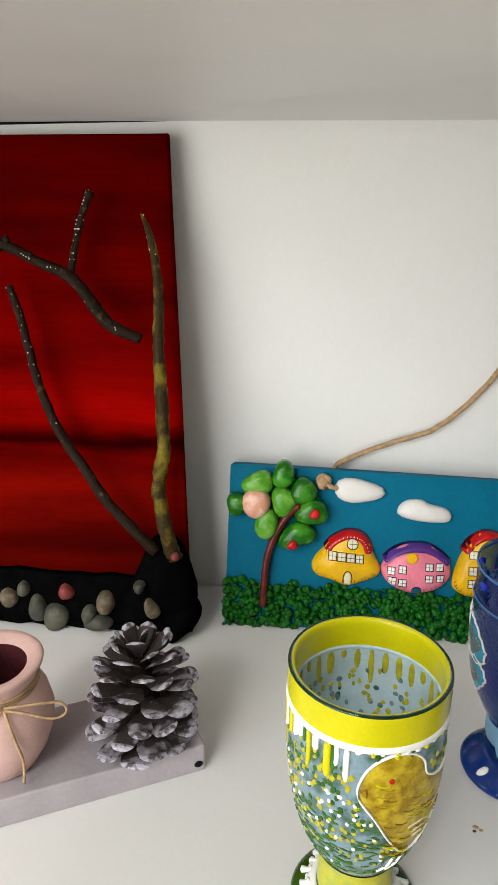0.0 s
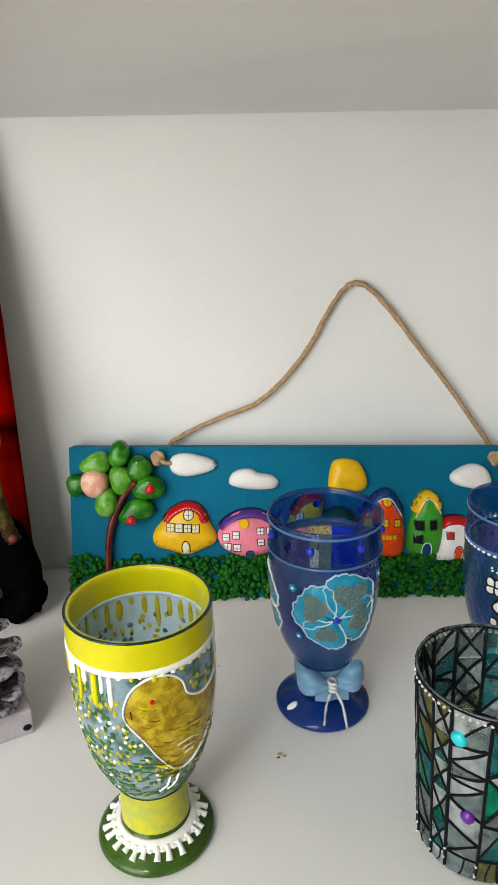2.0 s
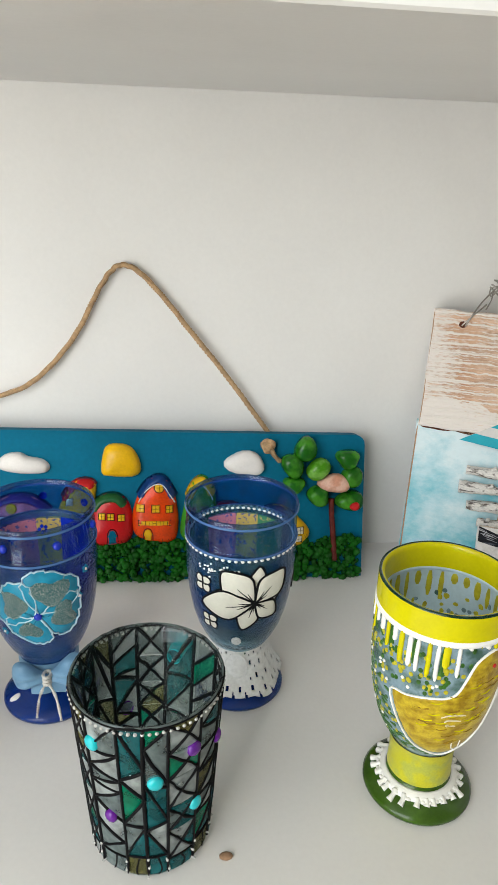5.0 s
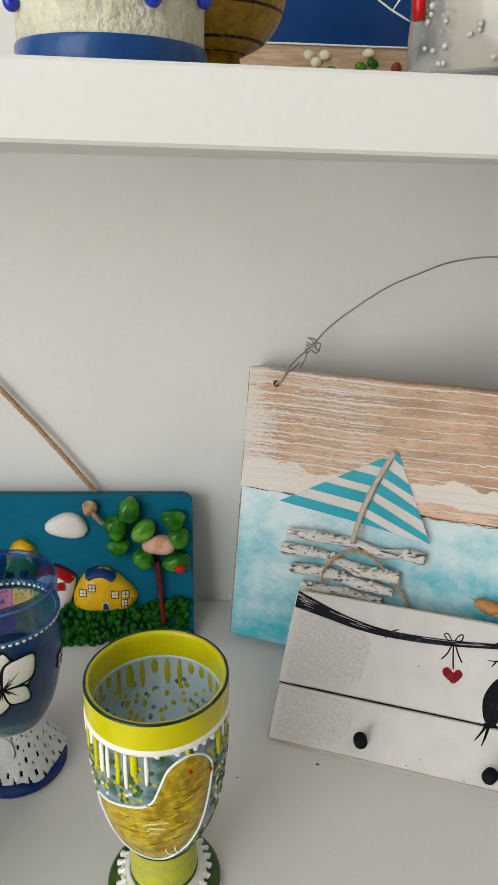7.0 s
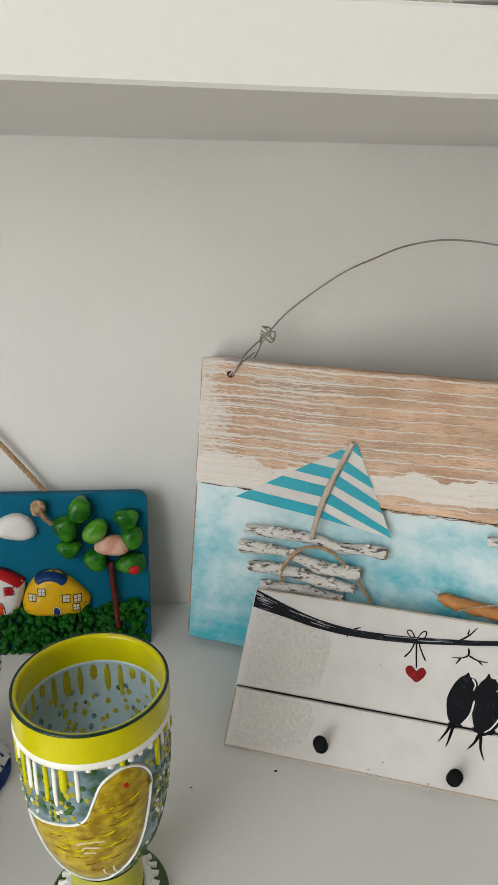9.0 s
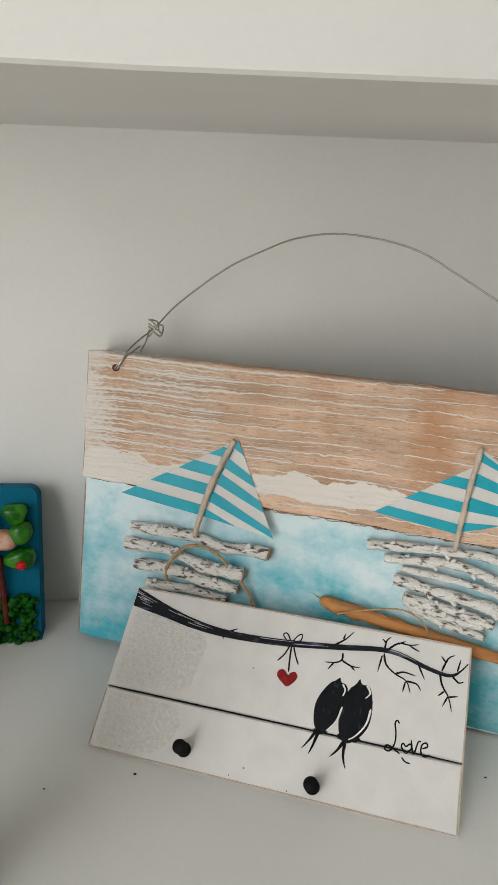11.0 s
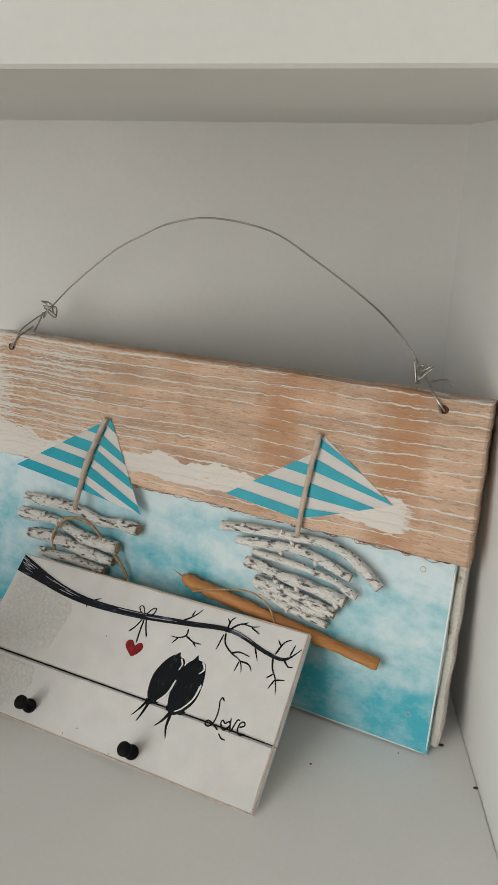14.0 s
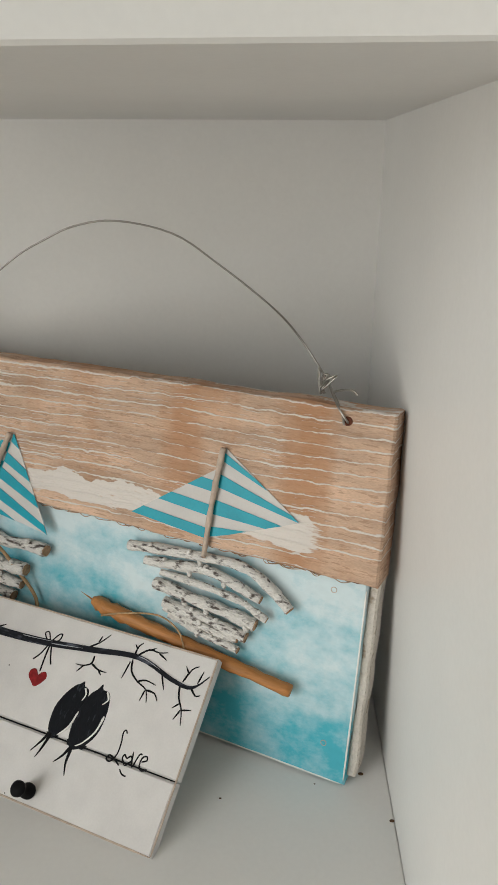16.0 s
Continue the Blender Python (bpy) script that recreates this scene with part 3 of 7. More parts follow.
stone_house(plank, [(0.2959, 0.030), (0.2979, 0.0509), (0.303, 0.0637), (0.3153, 0.0652), (0.3289, 0.0569), (0.3298, 0.0476), (0.3233, 0.0315), (0.309, 0.0286)],
            M_whitest, M_red, [(0.2985, 0.0575), (0.3050, 0.0618), (0.3150, 0.0622), (0.3255, 0.0565), (0.3290, 0.0535)],
            [(0.3060, 0.0505, 0.0055, 0.0060), (0.3205, 0.0500, 0.0070, 0.0062)], (0.3130, 0.0300, 0.0070, 0.0120, M_orange), "white pebble house with red roof", glass=M_red)
stone_house(plank, [(0.328, 0.0384), (0.3345, 0.0545), (0.3458, 0.0625), (0.359, 0.0607), (0.3769, 0.0439), (0.378, 0.0354), (0.3688, 0.0277), (0.3355, 0.0278)],
            M_yellow, M_navy, [(0.3390, 0.0560), (0.3460, 0.0592), (0.3540, 0.0590), (0.3620, 0.0545)],
            [(0.3370, 0.0440, 0.0056, 0.0054), (0.3440, 0.0480, 0.0056, 0.0054), (0.3620, 0.0425, 0.0056, 0.0058), (0.3700, 0.0420, 0.0056, 0.0058), (0.3690, 0.0350, 0.0050, 0.0054)], (0.3545, 0.0290, 0.0050, 0.0070, M_navy), "yellow pebble house with blue roof", glass=M_cream)
Ai = A.inverted()
line = [(0.988, 0.614, 0.112), (0.991, 0.622, 0.121), (1.007, 0.623, 0.131), (1.034, 0.623, 0.143), (1.060, 0.623, 0.153), (1.081, 0.624, 0.170), (1.102, 0.625, 0.196), (1.118, 0.625, 0.225), (1.129, 0.625, 0.241), (1.138, 0.625, 0.246), (1.150, 0.625, 0.241),
        (1.168, 0.625, 0.222), (1.187, 0.624, 0.198), (1.215, 0.623, 0.163), (1.248, 0.622, 0.118), (1.256, 0.614, 0.108)]
part("cord", rope([Ai @ Vector((p[0] - 0.0045, p[1], p[2] - 0.005)) for p in line], 0.0021, 62, 6, 14, 3), M_rope, plank, "twisted jute hanging cord", True)
for u, v, e in ((0.0734, 0.1165, (0.084, 0.112)), (0.3435, 0.1110, (0.353, 0.0987))):
    k = tube([(u + 0.004 * math.cos(a) * (1 + 0.2 * math.sin(3 * a)), -0.004 - 0.0025 * math.sin(2 * a), v + 0.0045 * math.sin(a)) for a in [i * 0.7 for i in range(15)]], 0.0019, 6, 4, rough=0.05)
    tail = rope([(u + 0.002, -0.005, v - 0.002), ((u + e[0]) / 2, -0.006, (v + e[1]) / 2 - 0.001), (e[0], -0.005, e[1])], 0.0020, 5)
    part("knot", joined(k, ball((u, -0.005, v), 0.0042, 1, 0.8, 1, 9, 6), tail), M_rope, plank, "", True)

# ---- sea picture: board with twig boats ----
def wood_paint(name):
    """Bare pine with worn whitewash lying on the raised grain."""
    m = mat(name, (0.60, 0.41, 0.295), 0.75, spec=0.15, vary=0.25, scale=18, fine=500, bump=0.0, stretch=(1, 5, 5))
    nt, L = m.node_tree, m.node_tree.links.new
    b = nt.nodes["Principled BSDF"]
    old = b.inputs["Base Color"].links[0].from_socket
    co = nt.nodes.new("ShaderNodeTexCoord")
    sep = nt.nodes.new("ShaderNodeSeparateXYZ")
    L(co.outputs["Object"], sep.inputs[0])
    def math_node(op, a, b_, c=None):
        q = nt.nodes.new("ShaderNodeMath")
        q.operation = op
        for i, x in enumerate((a, b_, c)):
            if x is None:
                continue
            if isinstance(x, (int, float)):
                q.inputs[i].default_value = x
            else:
                L(x, q.inputs[i])
        return q.outputs[0]

    def noise_at(stretch, scale, detail):
        mp = nt.nodes.new("ShaderNodeMapping")
        mp.inputs["Scale"].default_value = stretch
        L(co.outputs["Object"], mp.inputs[0])
        n = nt.nodes.new("ShaderNodeTexNoise")
        n.inputs["Scale"].default_value, n.inputs["Detail"].default_value = scale, detail
        L(mp.outputs[0], n.inputs["Vector"])
        return n.outputs["Fac"]

    wander = noise_at((0.3, 1, 0.5), 24, 4)
    rise = math_node("MULTIPLY_ADD", wander, 0.017, sep.outputs["Z"])
    rise = math_node("MULTIPLY_ADD", noise_at((1, 1, 1), 130, 3), 0.0030, rise)
    ring = math_node("SINE", math_node("MULTIPLY", rise, 860.0), 0.0)
    ring = math_node("POWER", math_node("MULTIPLY_ADD", ring, 0.5, 0.5), 15.0)
    fine_ring = math_node("SINE", math_node("MULTIPLY", math_node("MULTIPLY_ADD", wander, 0.006, rise), 1950.0), 0.0)
    fine_ring = math_node("POWER", math_node("MULTIPLY_ADD", fine_ring, 0.5, 0.5), 7.0)
    ring = math_node("MAXIMUM", ring, math_node("MULTIPLY", fine_ring, math_node("MULTIPLY_ADD", noise_at((0.6, 1, 2), 16, 3), 1.6, -0.35)))
    breaks = noise_at((1.2, 1, 3.0), 38, 3)
    ring = math_node("MULTIPLY", ring, math_node("MINIMUM", math_node("MAXIMUM", math_node("MULTIPLY_ADD", breaks, 4.0, -1.2), 0.70), 1.0))
    patches = noise_at((1, 1, 1.8), 14, 7)
    grit = noise_at((1.5, 1, 6), 160, 4)

    def clamp(x):
        return math_node("MINIMUM", math_node("MAXIMUM", x, 0.0), 1.0)

    # more paint is left at one end, and a white field along the lower edge with a bare strip below it
    left = math_node("MAXIMUM", math_node("MULTIPLY_ADD", sep.outputs["X"], -3.0, 0.46), 0.0)
    shore = math_node("MULTIPLY_ADD", noise_at((1, 0.1, 0.35), 22, 6), 0.040, 0.1315)
    field = clamp(math_node("MULTIPLY", math_node("SUBTRACT", shore, sep.outputs["Z"]), 800.0))
    field = math_node("MULTIPLY", field, clamp(math_node("MULTIPLY_ADD", sep.outputs["X"], -60.0, 20.2)))
    strip = math_node("MULTIPLY_ADD", noise_at((1, 0.1, 0.35), 30, 5), 0.016, 0.1285)
    bare = clamp(math_node("MULTIPLY", math_node("SUBTRACT", strip, sep.outputs["Z"]), 600.0))
    bare = math_node("MULTIPLY", bare, clamp(math_node("MULTIPLY_ADD", sep.outputs["X"], 40.0, -4.4)))
    cover = math_node("ADD", math_node("MULTIPLY_ADD", patches, 1.15, -0.26), math_node("MULTIPLY", ring, 0.78))
    cover = math_node("ADD", cover, math_node("MULTIPLY_ADD", grit, 0.7, -0.36))
    cover = math_node("ADD", cover, math_node("MAXIMUM", left, math_node("MULTIPLY", field, 0.62)))
    cover = math_node("SUBTRACT", cover, math_node("MULTIPLY", bare, 0.62))
    rm = nt.nodes.new("ShaderNodeMapRange")
    rm.inputs["From Min"].default_value, rm.inputs["From Max"].default_value = 0.60, 0.84
    L(cover, rm.inputs["Value"])
    dark = noise_at((2, 1, 14), 70, 4)
    tone = nt.nodes.new("ShaderNodeMix")
    tone.data_type = "RGBA"
    L(math_node("MULTIPLY", math_node("GREATER_THAN", dark, 0.60), 0.38), tone.inputs["Factor"])
    L(old, tone.inputs["A"])
    tone.inputs["B"].default_value = (0.26, 0.13, 0.07, 1)
    # rusty runs down the plank
    run = nt.nodes.new("ShaderNodeMix")
    run.data_type = "RGBA"
    L(math_node("MINIMUM", math_node("MAXIMUM", math_node("MULTIPLY_ADD", noise_at((1, 1, 0.22), 26, 4), 3.6, -1.72), 0.0), 0.7), run.inputs["Factor"])
    L(tone.outputs["Result"], run.inputs["A"])
    run.inputs["B"].default_value = (0.44, 0.21, 0.10, 1)
    mix = nt.nodes.new("ShaderNodeMix")
    mix.data_type = "RGBA"
    L(rm.outputs[0], mix.inputs["Factor"])
    L(run.outputs["Result"], mix.inputs["A"])
    mix.inputs["B"].default_value = (0.72, 0.66, 0.61, 1)
    L(mix.outputs["Result"], b.inputs["Base Color"])
    bp = nt.nodes.new("ShaderNodeBump")
    bp.inputs["Strength"].default_value, bp.inputs["Distance"].default_value = 0.5, 0.0010
    L(math_node("ADD", math_node("ADD", ring, grit), rm.outputs[0]), bp.inputs["Height"])
    L(bp.outputs["Normal"], b.inputs["Normal"])
    return m


M_pine = wood_paint("whitewashed_pine")
M_sea = mat("sea_wash", (0.07, 0.43, 0.53), 0.5, vary=0.07, scale=17, fine=250, second=(0.62, 0.73, 0.76), mix=(0.33, 0.58), stretch=(0.8, 1, 1.15), bump=0.1, depth=0.0006)
_nt = M_sea.node_tree
_ramp = next(q for q in _nt.nodes if q.type == "VALTORGB")
_src = _ramp.inputs["Fac"].links[0].from_socket
_src.node.inputs["Detail"].default_value = 10
_src.node.inputs["Roughness"].default_value = 0.68
_sep, _co = _nt.nodes.new("ShaderNodeSeparateXYZ"), _nt.nodes.new("ShaderNodeTexCoord")
_nt.links.new(_co.outputs["Object"], _sep.inputs[0])
_up = _nt.nodes.new("ShaderNodeMath")
_up.operation = "MULTIPLY_ADD"
_nt.links.new(_sep.outputs["Z"], _up.inputs[0])
_up.inputs[1].default_value = 1.5
_nt.links.new(_src, _up.inputs[2])
_down = _nt.nodes.new("ShaderNodeMath")
_down.operation = "SUBTRACT"
_nt.links.new(_up.outputs[0], _down.inputs[0])
_down.inputs[1].default_value = 0.13
_nt.links.new(_down.outputs[0], _ramp.inputs["Fac"])
M_sail = mat("sail_film", (0.80, 0.77, 0.74), 0.45, vary=0.05, scale=40, alpha=0.65)
M_stripe = mat("turquoise_tape", (0.015, 0.33, 0.42), 0.35, vary=0.08, scale=60)
M_twig = mat("whitewashed_twig", (0.74, 0.71, 0.67), 0.8, vary=0.30, scale=400, fine=1200, stretch=(0.4, 1, 1), second=(0.12, 0.10, 0.09), mix=(0.53, 0.66), bump=0.7, depth=0.002, spec=0.15)
M_mast = mat("driftwood", (0.52, 0.42, 0.34), 0.8, vary=0.15, scale=140, fine=700, bump=0.3)
M_cut = mat("cut_wood", (0.36, 0.22, 0.13), 0.8, vary=0.3, scale=200)
M_drift = mat("orange_wood", (0.46, 0.20, 0.065), 0.5, vary=0.25, scale=50, fine=300, stretch=(0.25, 3, 3), coat=0.15)
M_rust = mat("rust", (0.10, 0.03, 0.015), 0.8, vary=0.4, scale=200)

B = board_pose((1.3454, 0.5730, 0.0019), (0.331, -0.135, 0), (0.023, 0.038, 0.207)) @ Matrix.Diagonal((0.994, 1, 0.990, 1))
Bi = B.inverted()
sea = thing("sea_picture", B, "whitewashed wooden board with turquoise sea and twig boats", "wall decoration")


def slab(u0, v0, u1, v1, front_h, back_h, rough=0.0008, seed=1, step=0.012):
    """A board whose edges wander a little, with a worn arris."""
    r = random.Random(seed)
    pts = []
    def side(a, b, k):
        return [(a[0] + (b[0] - a[0]) * i / k + r.uniform(-rough, rough), a[1] + (b[1] - a[1]) * i / k + r.uniform(-rough, rough)) for i in range(k)]
    c = [(u0, v0), (u1, v0), (u1, v1), (u0, v1)]
    for i in range(4):
        pts += side(c[i], c[(i + 1) % 4], max(2, int(math.dist(c[i], c[(i + 1) % 4]) / step)))
    n = len(pts)
    cu, cv = (u0 + u1) / 2, (v0 + v1) / 2
    ins = [(p[0] + (0.0012 if p[0] < cu else -0.0012), p[1] + (0.0012 if p[1] < cv else -0.0012)) for p in pts]
    V = [front(*p, front_h) for p in ins] + [front(*p, front_h - 0.0012) for p in pts] + [front(*p, back_h) for p in pts]
    F = [tuple(range(n)), tuple(range(3 * n - 1, 2 * n - 1, -1))]
    for k in (0, 1):
        F += [(k * n + i, (k + 1) * n + i, (k + 1) * n + (i + 1) % n, k * n + (i + 1) % n) for i in range(n)]
    return V, F


def skewed(geo, low, high, v0, v1):
    """Lifts the far end of a board: its ends were not sawn square."""
    for q in geo[0]:
        k = min(1.0, max(0.0, (q.z - v0) / (v1 - v0)))
        q.z += (low + (high - low) * k) * (1 - q.x / 0.36)
    return geo


part("sea_panel", skewed(slab(0.0045, -0.0010, 0.3595, 0.1255, 0.0, -0.018, 0.0006, 2), 0.0075, 0.006, 0, 0.125), M_sea, sea, "washed turquoise panel")
part("top_plank", skewed(slab(0.0065, 0.1235, 0.3655, 0.2170, 0.0075, -0.018, 0.0006, 3), 0.006, 0.003, 0.1235, 0.217), M_pine, sea, "worn whitewashed pine plank")
M_wboard2 = mat("chipped_white_edge", (0.60, 0.55, 0.49), 0.8, vary=0.2, scale=120, second=(0.34, 0.27, 0.20), mix=(0.58, 0.68), bump=0.8)
part("back_board", slab(0.3590, 0.004, 0.3650, 0.1235, -0.004, -0.018, 0.0006, 4, 0.008), M_wboard2, sea)
r = random.Random(9)
part("crevice", stroke([(0.008 + 0.0087 * k, 0.1228 + 0.006 * (1 - k / 40) + r.uniform(-0.0008, 0.0006)) for k in range(41)], 0.0030, front, 0.0003, 0.0, 3), M_rust, sea, "dark ragged joint")
for p in ([(0.3575, 0.0002), (0.300, 0.0012), (0.240, 0.0022)], [(0.3588, 0.003), (0.3590, 0.06), (0.3588, 0.118)]):
    part("white_edge", stroke(p, 0.0011, front, 0.0002, 0.0, 6), M_white, sea)
# brown strips: worn left edge, with its shadow coloured in
for p in ([(0.0058, 0.008), (0.0054, 0.06), (0.0057, 0.128)], [(0.0072, 0.131), (0.0076, 0.170), (0.0072, 0.219)]):
    part("worn_edge", stroke(p, 0.0013, front, 0.0002, 0.0 if p[0][1] < 0.1 else 0.0070, 6), M_cut, sea)
fray = []
for i in range(110):
    u = r.uniform(0.03, 0.345)
    rise = 0.006 * (1 - u / 0.36)
    fray.append(tube([(u, -0.001, rise + 0.1245 + r.uniform(-0.002, 0.001)), (u + r.uniform(0.003, 0.008), -0.003, rise + 0.1235 - r.uniform(0.0, 0.003)), (u + r.uniform(0.008, 0.016), -0.0015, rise + 0.1245 + r.uniform(-0.003, 0.0))], 0.00022, 4, 4))
tagged(part("frayed_fibres", joined(*fray), M_cut, sea), kind="stuff")


def lerp2(a, b, t):
    return (a[0] + (b[0] - a[0]) * t, a[1] + (b[1] - a[1]) * t)


def quad_sheet(p, h, thick=0.0004):
    V = [front(*q, h + thick) for q in p] + [front(*q, h) for q in p]
    n = len(p)
    return V, [tuple(range(n)), tuple(range(2 * n - 1, n - 1, -1))] + [(i, i + n, (i + 1) % n + n, (i + 1) % n) for i in range(n)]


def sail(T, Lp, Bm, R, stripes_l, stripes_r, h, reach=1.0):
    A_ = lerp2(Bm, T, reach)
    part("sail", quad_sheet([Lp, Bm, A_], h), M_sail, sea, "pale striped sail")
    part("sail", quad_sheet([Bm, R, T], h), M_sail, sea, "pale striped sail")
    for a, b in stripes_l:
        part("stripe", quad_sheet([lerp2(Lp, A_, a), lerp2(Bm, A_, a), lerp2(Bm, A_, b), lerp2(Lp, A_, b)], h + 0.0006, 0.0002), M_stripe, sea)
    for a, b, c, d in stripes_r:
        part("stripe", quad_sheet([lerp2(Bm, T, a), lerp2(R, T, c) if c >= 0 else lerp2(Bm, R, 1 + c), lerp2(R, T, d) if d >= 0 else lerp2(Bm, R, 1 + d), lerp2(Bm, T, b)], h + 0.0006, 0.0002), M_stripe, sea)


sail((0.1205, 0.1705), (0.0384, 0.1228), (0.0985, 0.1155), (0.1498, 0.1076), ((0.0, 0.13), (0.26, 0.40), (0.50, 0.64), (0.76, 0.88)),
     ((0.0, 0.10, -0.60, -0.52), (0.20, 0.33, 0.0, 0.09), (0.43, 0.56, 0.26, 0.38), (0.64, 0.76, 0.52, 0.64), (0.90, 0.99, 0.84, 0.99)), 0.0078)
sail((0.2725, 0.1850), (0.2131, 0.1362), (0.2645, 0.1300), (0.3199, 0.1506), ((0.0, 0.14), (0.31, 0.46), (0.64, 0.79),),
     ((0.02, 0.14, -0.75, -0.55), (0.28, 0.44, -0.35, -0.18), (0.58, 0.72, 0.0, 0.10), (0.86, 0.95, 0.42, 0.55)), 0.0078, 0.80)


def twig(pts, r0, seed, material=None, name="twig", r1=None, knots=3, h=0.005):
    rr = random.Random(seed)
    r0 *= 0.88
    rad = [r0 * (1 + rr.uniform(-0.10, 0.12)) for _ in range(7)]
    if r1:
        rad = [x + (r1 / r0 * x - x) * i / 6 for i, x in enumerate(rad)]
    P = [Vector((u, -h - rr.uniform(0, 0.001), v)) for u, v in pts]
    P = [tuple(q + Vector((0, rr.uniform(-0.2, 0.2), rr.uniform(-0.2, 0.2))) * r0) for q in smooth_loop(P, 2, closed=False)]
    rad = [x * (1 + rr.uniform(-0.12, 0.16)) for x in rad for _ in range(2)]
    ob = part(name, tube(P, rad, 12, 5, rough=0.11, seed=seed), material or M_twig, sea, "", True)
    for k in range(knots):
        t = rr.uniform(0.1, 0.9) * (len(P) - 1)
        i = min(int(t), len(P) - 2)
        q = Vector(P[i]).lerp(Vector(P[i + 1]), t - i)
        sg = rr.choice((-1, 1))
        part("knot", tube([q, q + Vector((r0 * 0.5, -r0 * 0.7, sg * r0 * 0.9)), q + Vector((r0 * 1.0, -r0 * 1.1, sg * r0 * 1.25))], [r0 * 0.55, r0 * 0.45, r0 * 0.38], 8, 3, rough=0.15, seed=k + seed), material or M_twig, ob, "", True)
    e = Vector(P[-1])
    d = (e - Vector(P[-2])).normalized()
    part("cut_end", tube([e - d * 0.0002, e + d * 0.0006], rad[-1] * 0.85, 9, 1), M_cut, ob)
    return ob


twig([(0.0468, 0.0994), (0.080, 0.0995), (0.115, 0.0955), (0.1475, 0.0960)], 0.0045, 1)
twig([(0.0431, 0.0862), (0.075, 0.0850), (0.105, 0.0795), (0.1311, 0.0785)], 0.0046, 2, knots=4)
twig([(0.0507, 0.0715), (0.080, 0.0725), (0.105, 0.0678), (0.1278, 0.0672)], 0.0046, 3)
twig([(0.0602, 0.0600), (0.090, 0.0600), (0.1199, 0.0570)], 0.0040, 4)
twig([(0.1183, 0.1705), (0.107, 0.1445), (0.1004, 0.1238), (0.0959, 0.101)], 0.0020, 5, M_mast, "mast", knots=1, h=0.0095)
twig([(0.2113, 0.1135), (0.245, 0.1165), (0.2819, 0.1175), (0.2991, 0.1126), (0.3186, 0.0990)], 0.0034, 6, r1=0.0028)
twig([(0.223, 0.1068), (0.250, 0.1085), (0.2692, 0.1088), (0.3004, 0.1005)], 0.0036, 7, knots=4)
twig([(0.2344, 0.1016), (0.270, 0.0995), (0.290, 0.0955), (0.305, 0.0892)], 0.0024, 8)
twig([(0.2304, 0.0931), (0.255, 0.0910), (0.2782, 0.0873), (0.2983, 0.0843)], 0.0042, 9)
twig([(0.2379, 0.0827), (0.265, 0.0800), (0.2932, 0.0749)], 0.0036, 10)
twig([(0.2385, 0.0800), (0.262, 0.0750), (0.2880, 0.0715)], 0.0026, 13)
twig([(0.2422, 0.0762), (0.265, 0.0700), (0.289, 0.0655)], 0.0026, 11, knots=4)
twig([(0.2719, 0.1850), (0.2677, 0.1537), (0.2649, 0.1199)], 0.0019, 12, M_mast, "mast", knots=0, h=0.0095)
part("driftwood", tube([(0.1850, -0.003, 0.0700), (0.195, -0.006, 0.0690), (0.2304, -0.007, 0.0643), (0.2814, -0.007, 0.0570), (0.3242, -0.006, 0.0505)], [0.0018, 0.0046, 0.0045, 0.0040, 0.0039, 0.0036], 9, 8, rough=0.22, seed=3), M_drift, sea, "orange driftwood stick", True)
part("splinter", joined(*[tube([(0.187, -0.006, 0.0705), (0.183 - 0.002 * k, -0.007 - 0.001 * k, 0.0735 + 0.0012 * k)], 0.0005, 4, 2, taper=0.0001) for k in range(3)]), M_drift, sea)
part("string", tube([(0.076, -0.006, 0.062), (0.078, -0.011, 0.078), (0.092, -0.012, 0.0935), (0.110, -0.011, 0.0925), (0.125, -0.009, 0.079), (0.138, -0.005, 0.062), (0.142, -0.006, 0.050)], 0.0012, 6, 6, rough=0.06), M_rope, sea, "", True)
part("string", tube([(0.198, -0.013, 0.066), (0.215, -0.014, 0.0725), (0.238, -0.012, 0.0765), (0.252, -0.011, 0.070), (0.258, -0.012, 0.058)], 0.0006, 5, 6), M_rope, sea, "", True)
wire = [(1.392, 0.595, 0.208), (1.399, 0.596, 0.220), (1.407, 0.602, 0.227), (1.418, 0.609, 0.2345), (1.435, 0.612, 0.251), (1.467, 0.607, 0.275), (1.490, 0.601, 0.287), (1.512, 0.596, 0.296), (1.541, 0.586, 0.300), (1.579, 0.568, 0.294), (1.607, 0.551, 0.279), (1.638, 0.530, 0.259), (1.653, 0.511, 0.247), (1.667, 0.497, 0.229), (1.675, 0.486, 0.215), (1.677, 0.478, 0.208)]
part("wire_hanger", tube([Bi @ Vector((p[0] - 0.0060 - 0.004 * (p[0] - 1.392), p[1] - 0.002, p[2] - 0.0025)) for p in wire], 0.00062, 6, 5), M_wire, sea, "bent steel wire hanger", True)
for (cx, cy, cz), n in (((1.4118, 0.606, 0.2320), 14), ((1.6620, 0.4920, 0.2235), 12)):
    r = random.Random(n)
    loops = [Bi @ Vector((cx + r.uniform(-0.0055, 0.0055), cy + r.uniform(-0.004, 0.004), cz + r.uniform(-0.0075, 0.0075))) for _ in range(n)]
    part("wire_twist", tube(loops, 0.0006, 5, 4), M_wire, sea, "", True)
part("wire_tail", tube([Bi @ Vector(p) for p in ((1.408, 0.604, 0.230), (1.406, 0.600, 0.224), (1.402, 0.598, 0.217))], 0.0006, 5, 3), M_wire, sea)
part("wire_tail", tube([Bi @ Vector(p) for p in ((1.665, 0.486, 0.220), (1.673, 0.485, 0.2215), (1.677, 0.484, 0.219))], 0.0006, 5, 3), M_wire, sea)
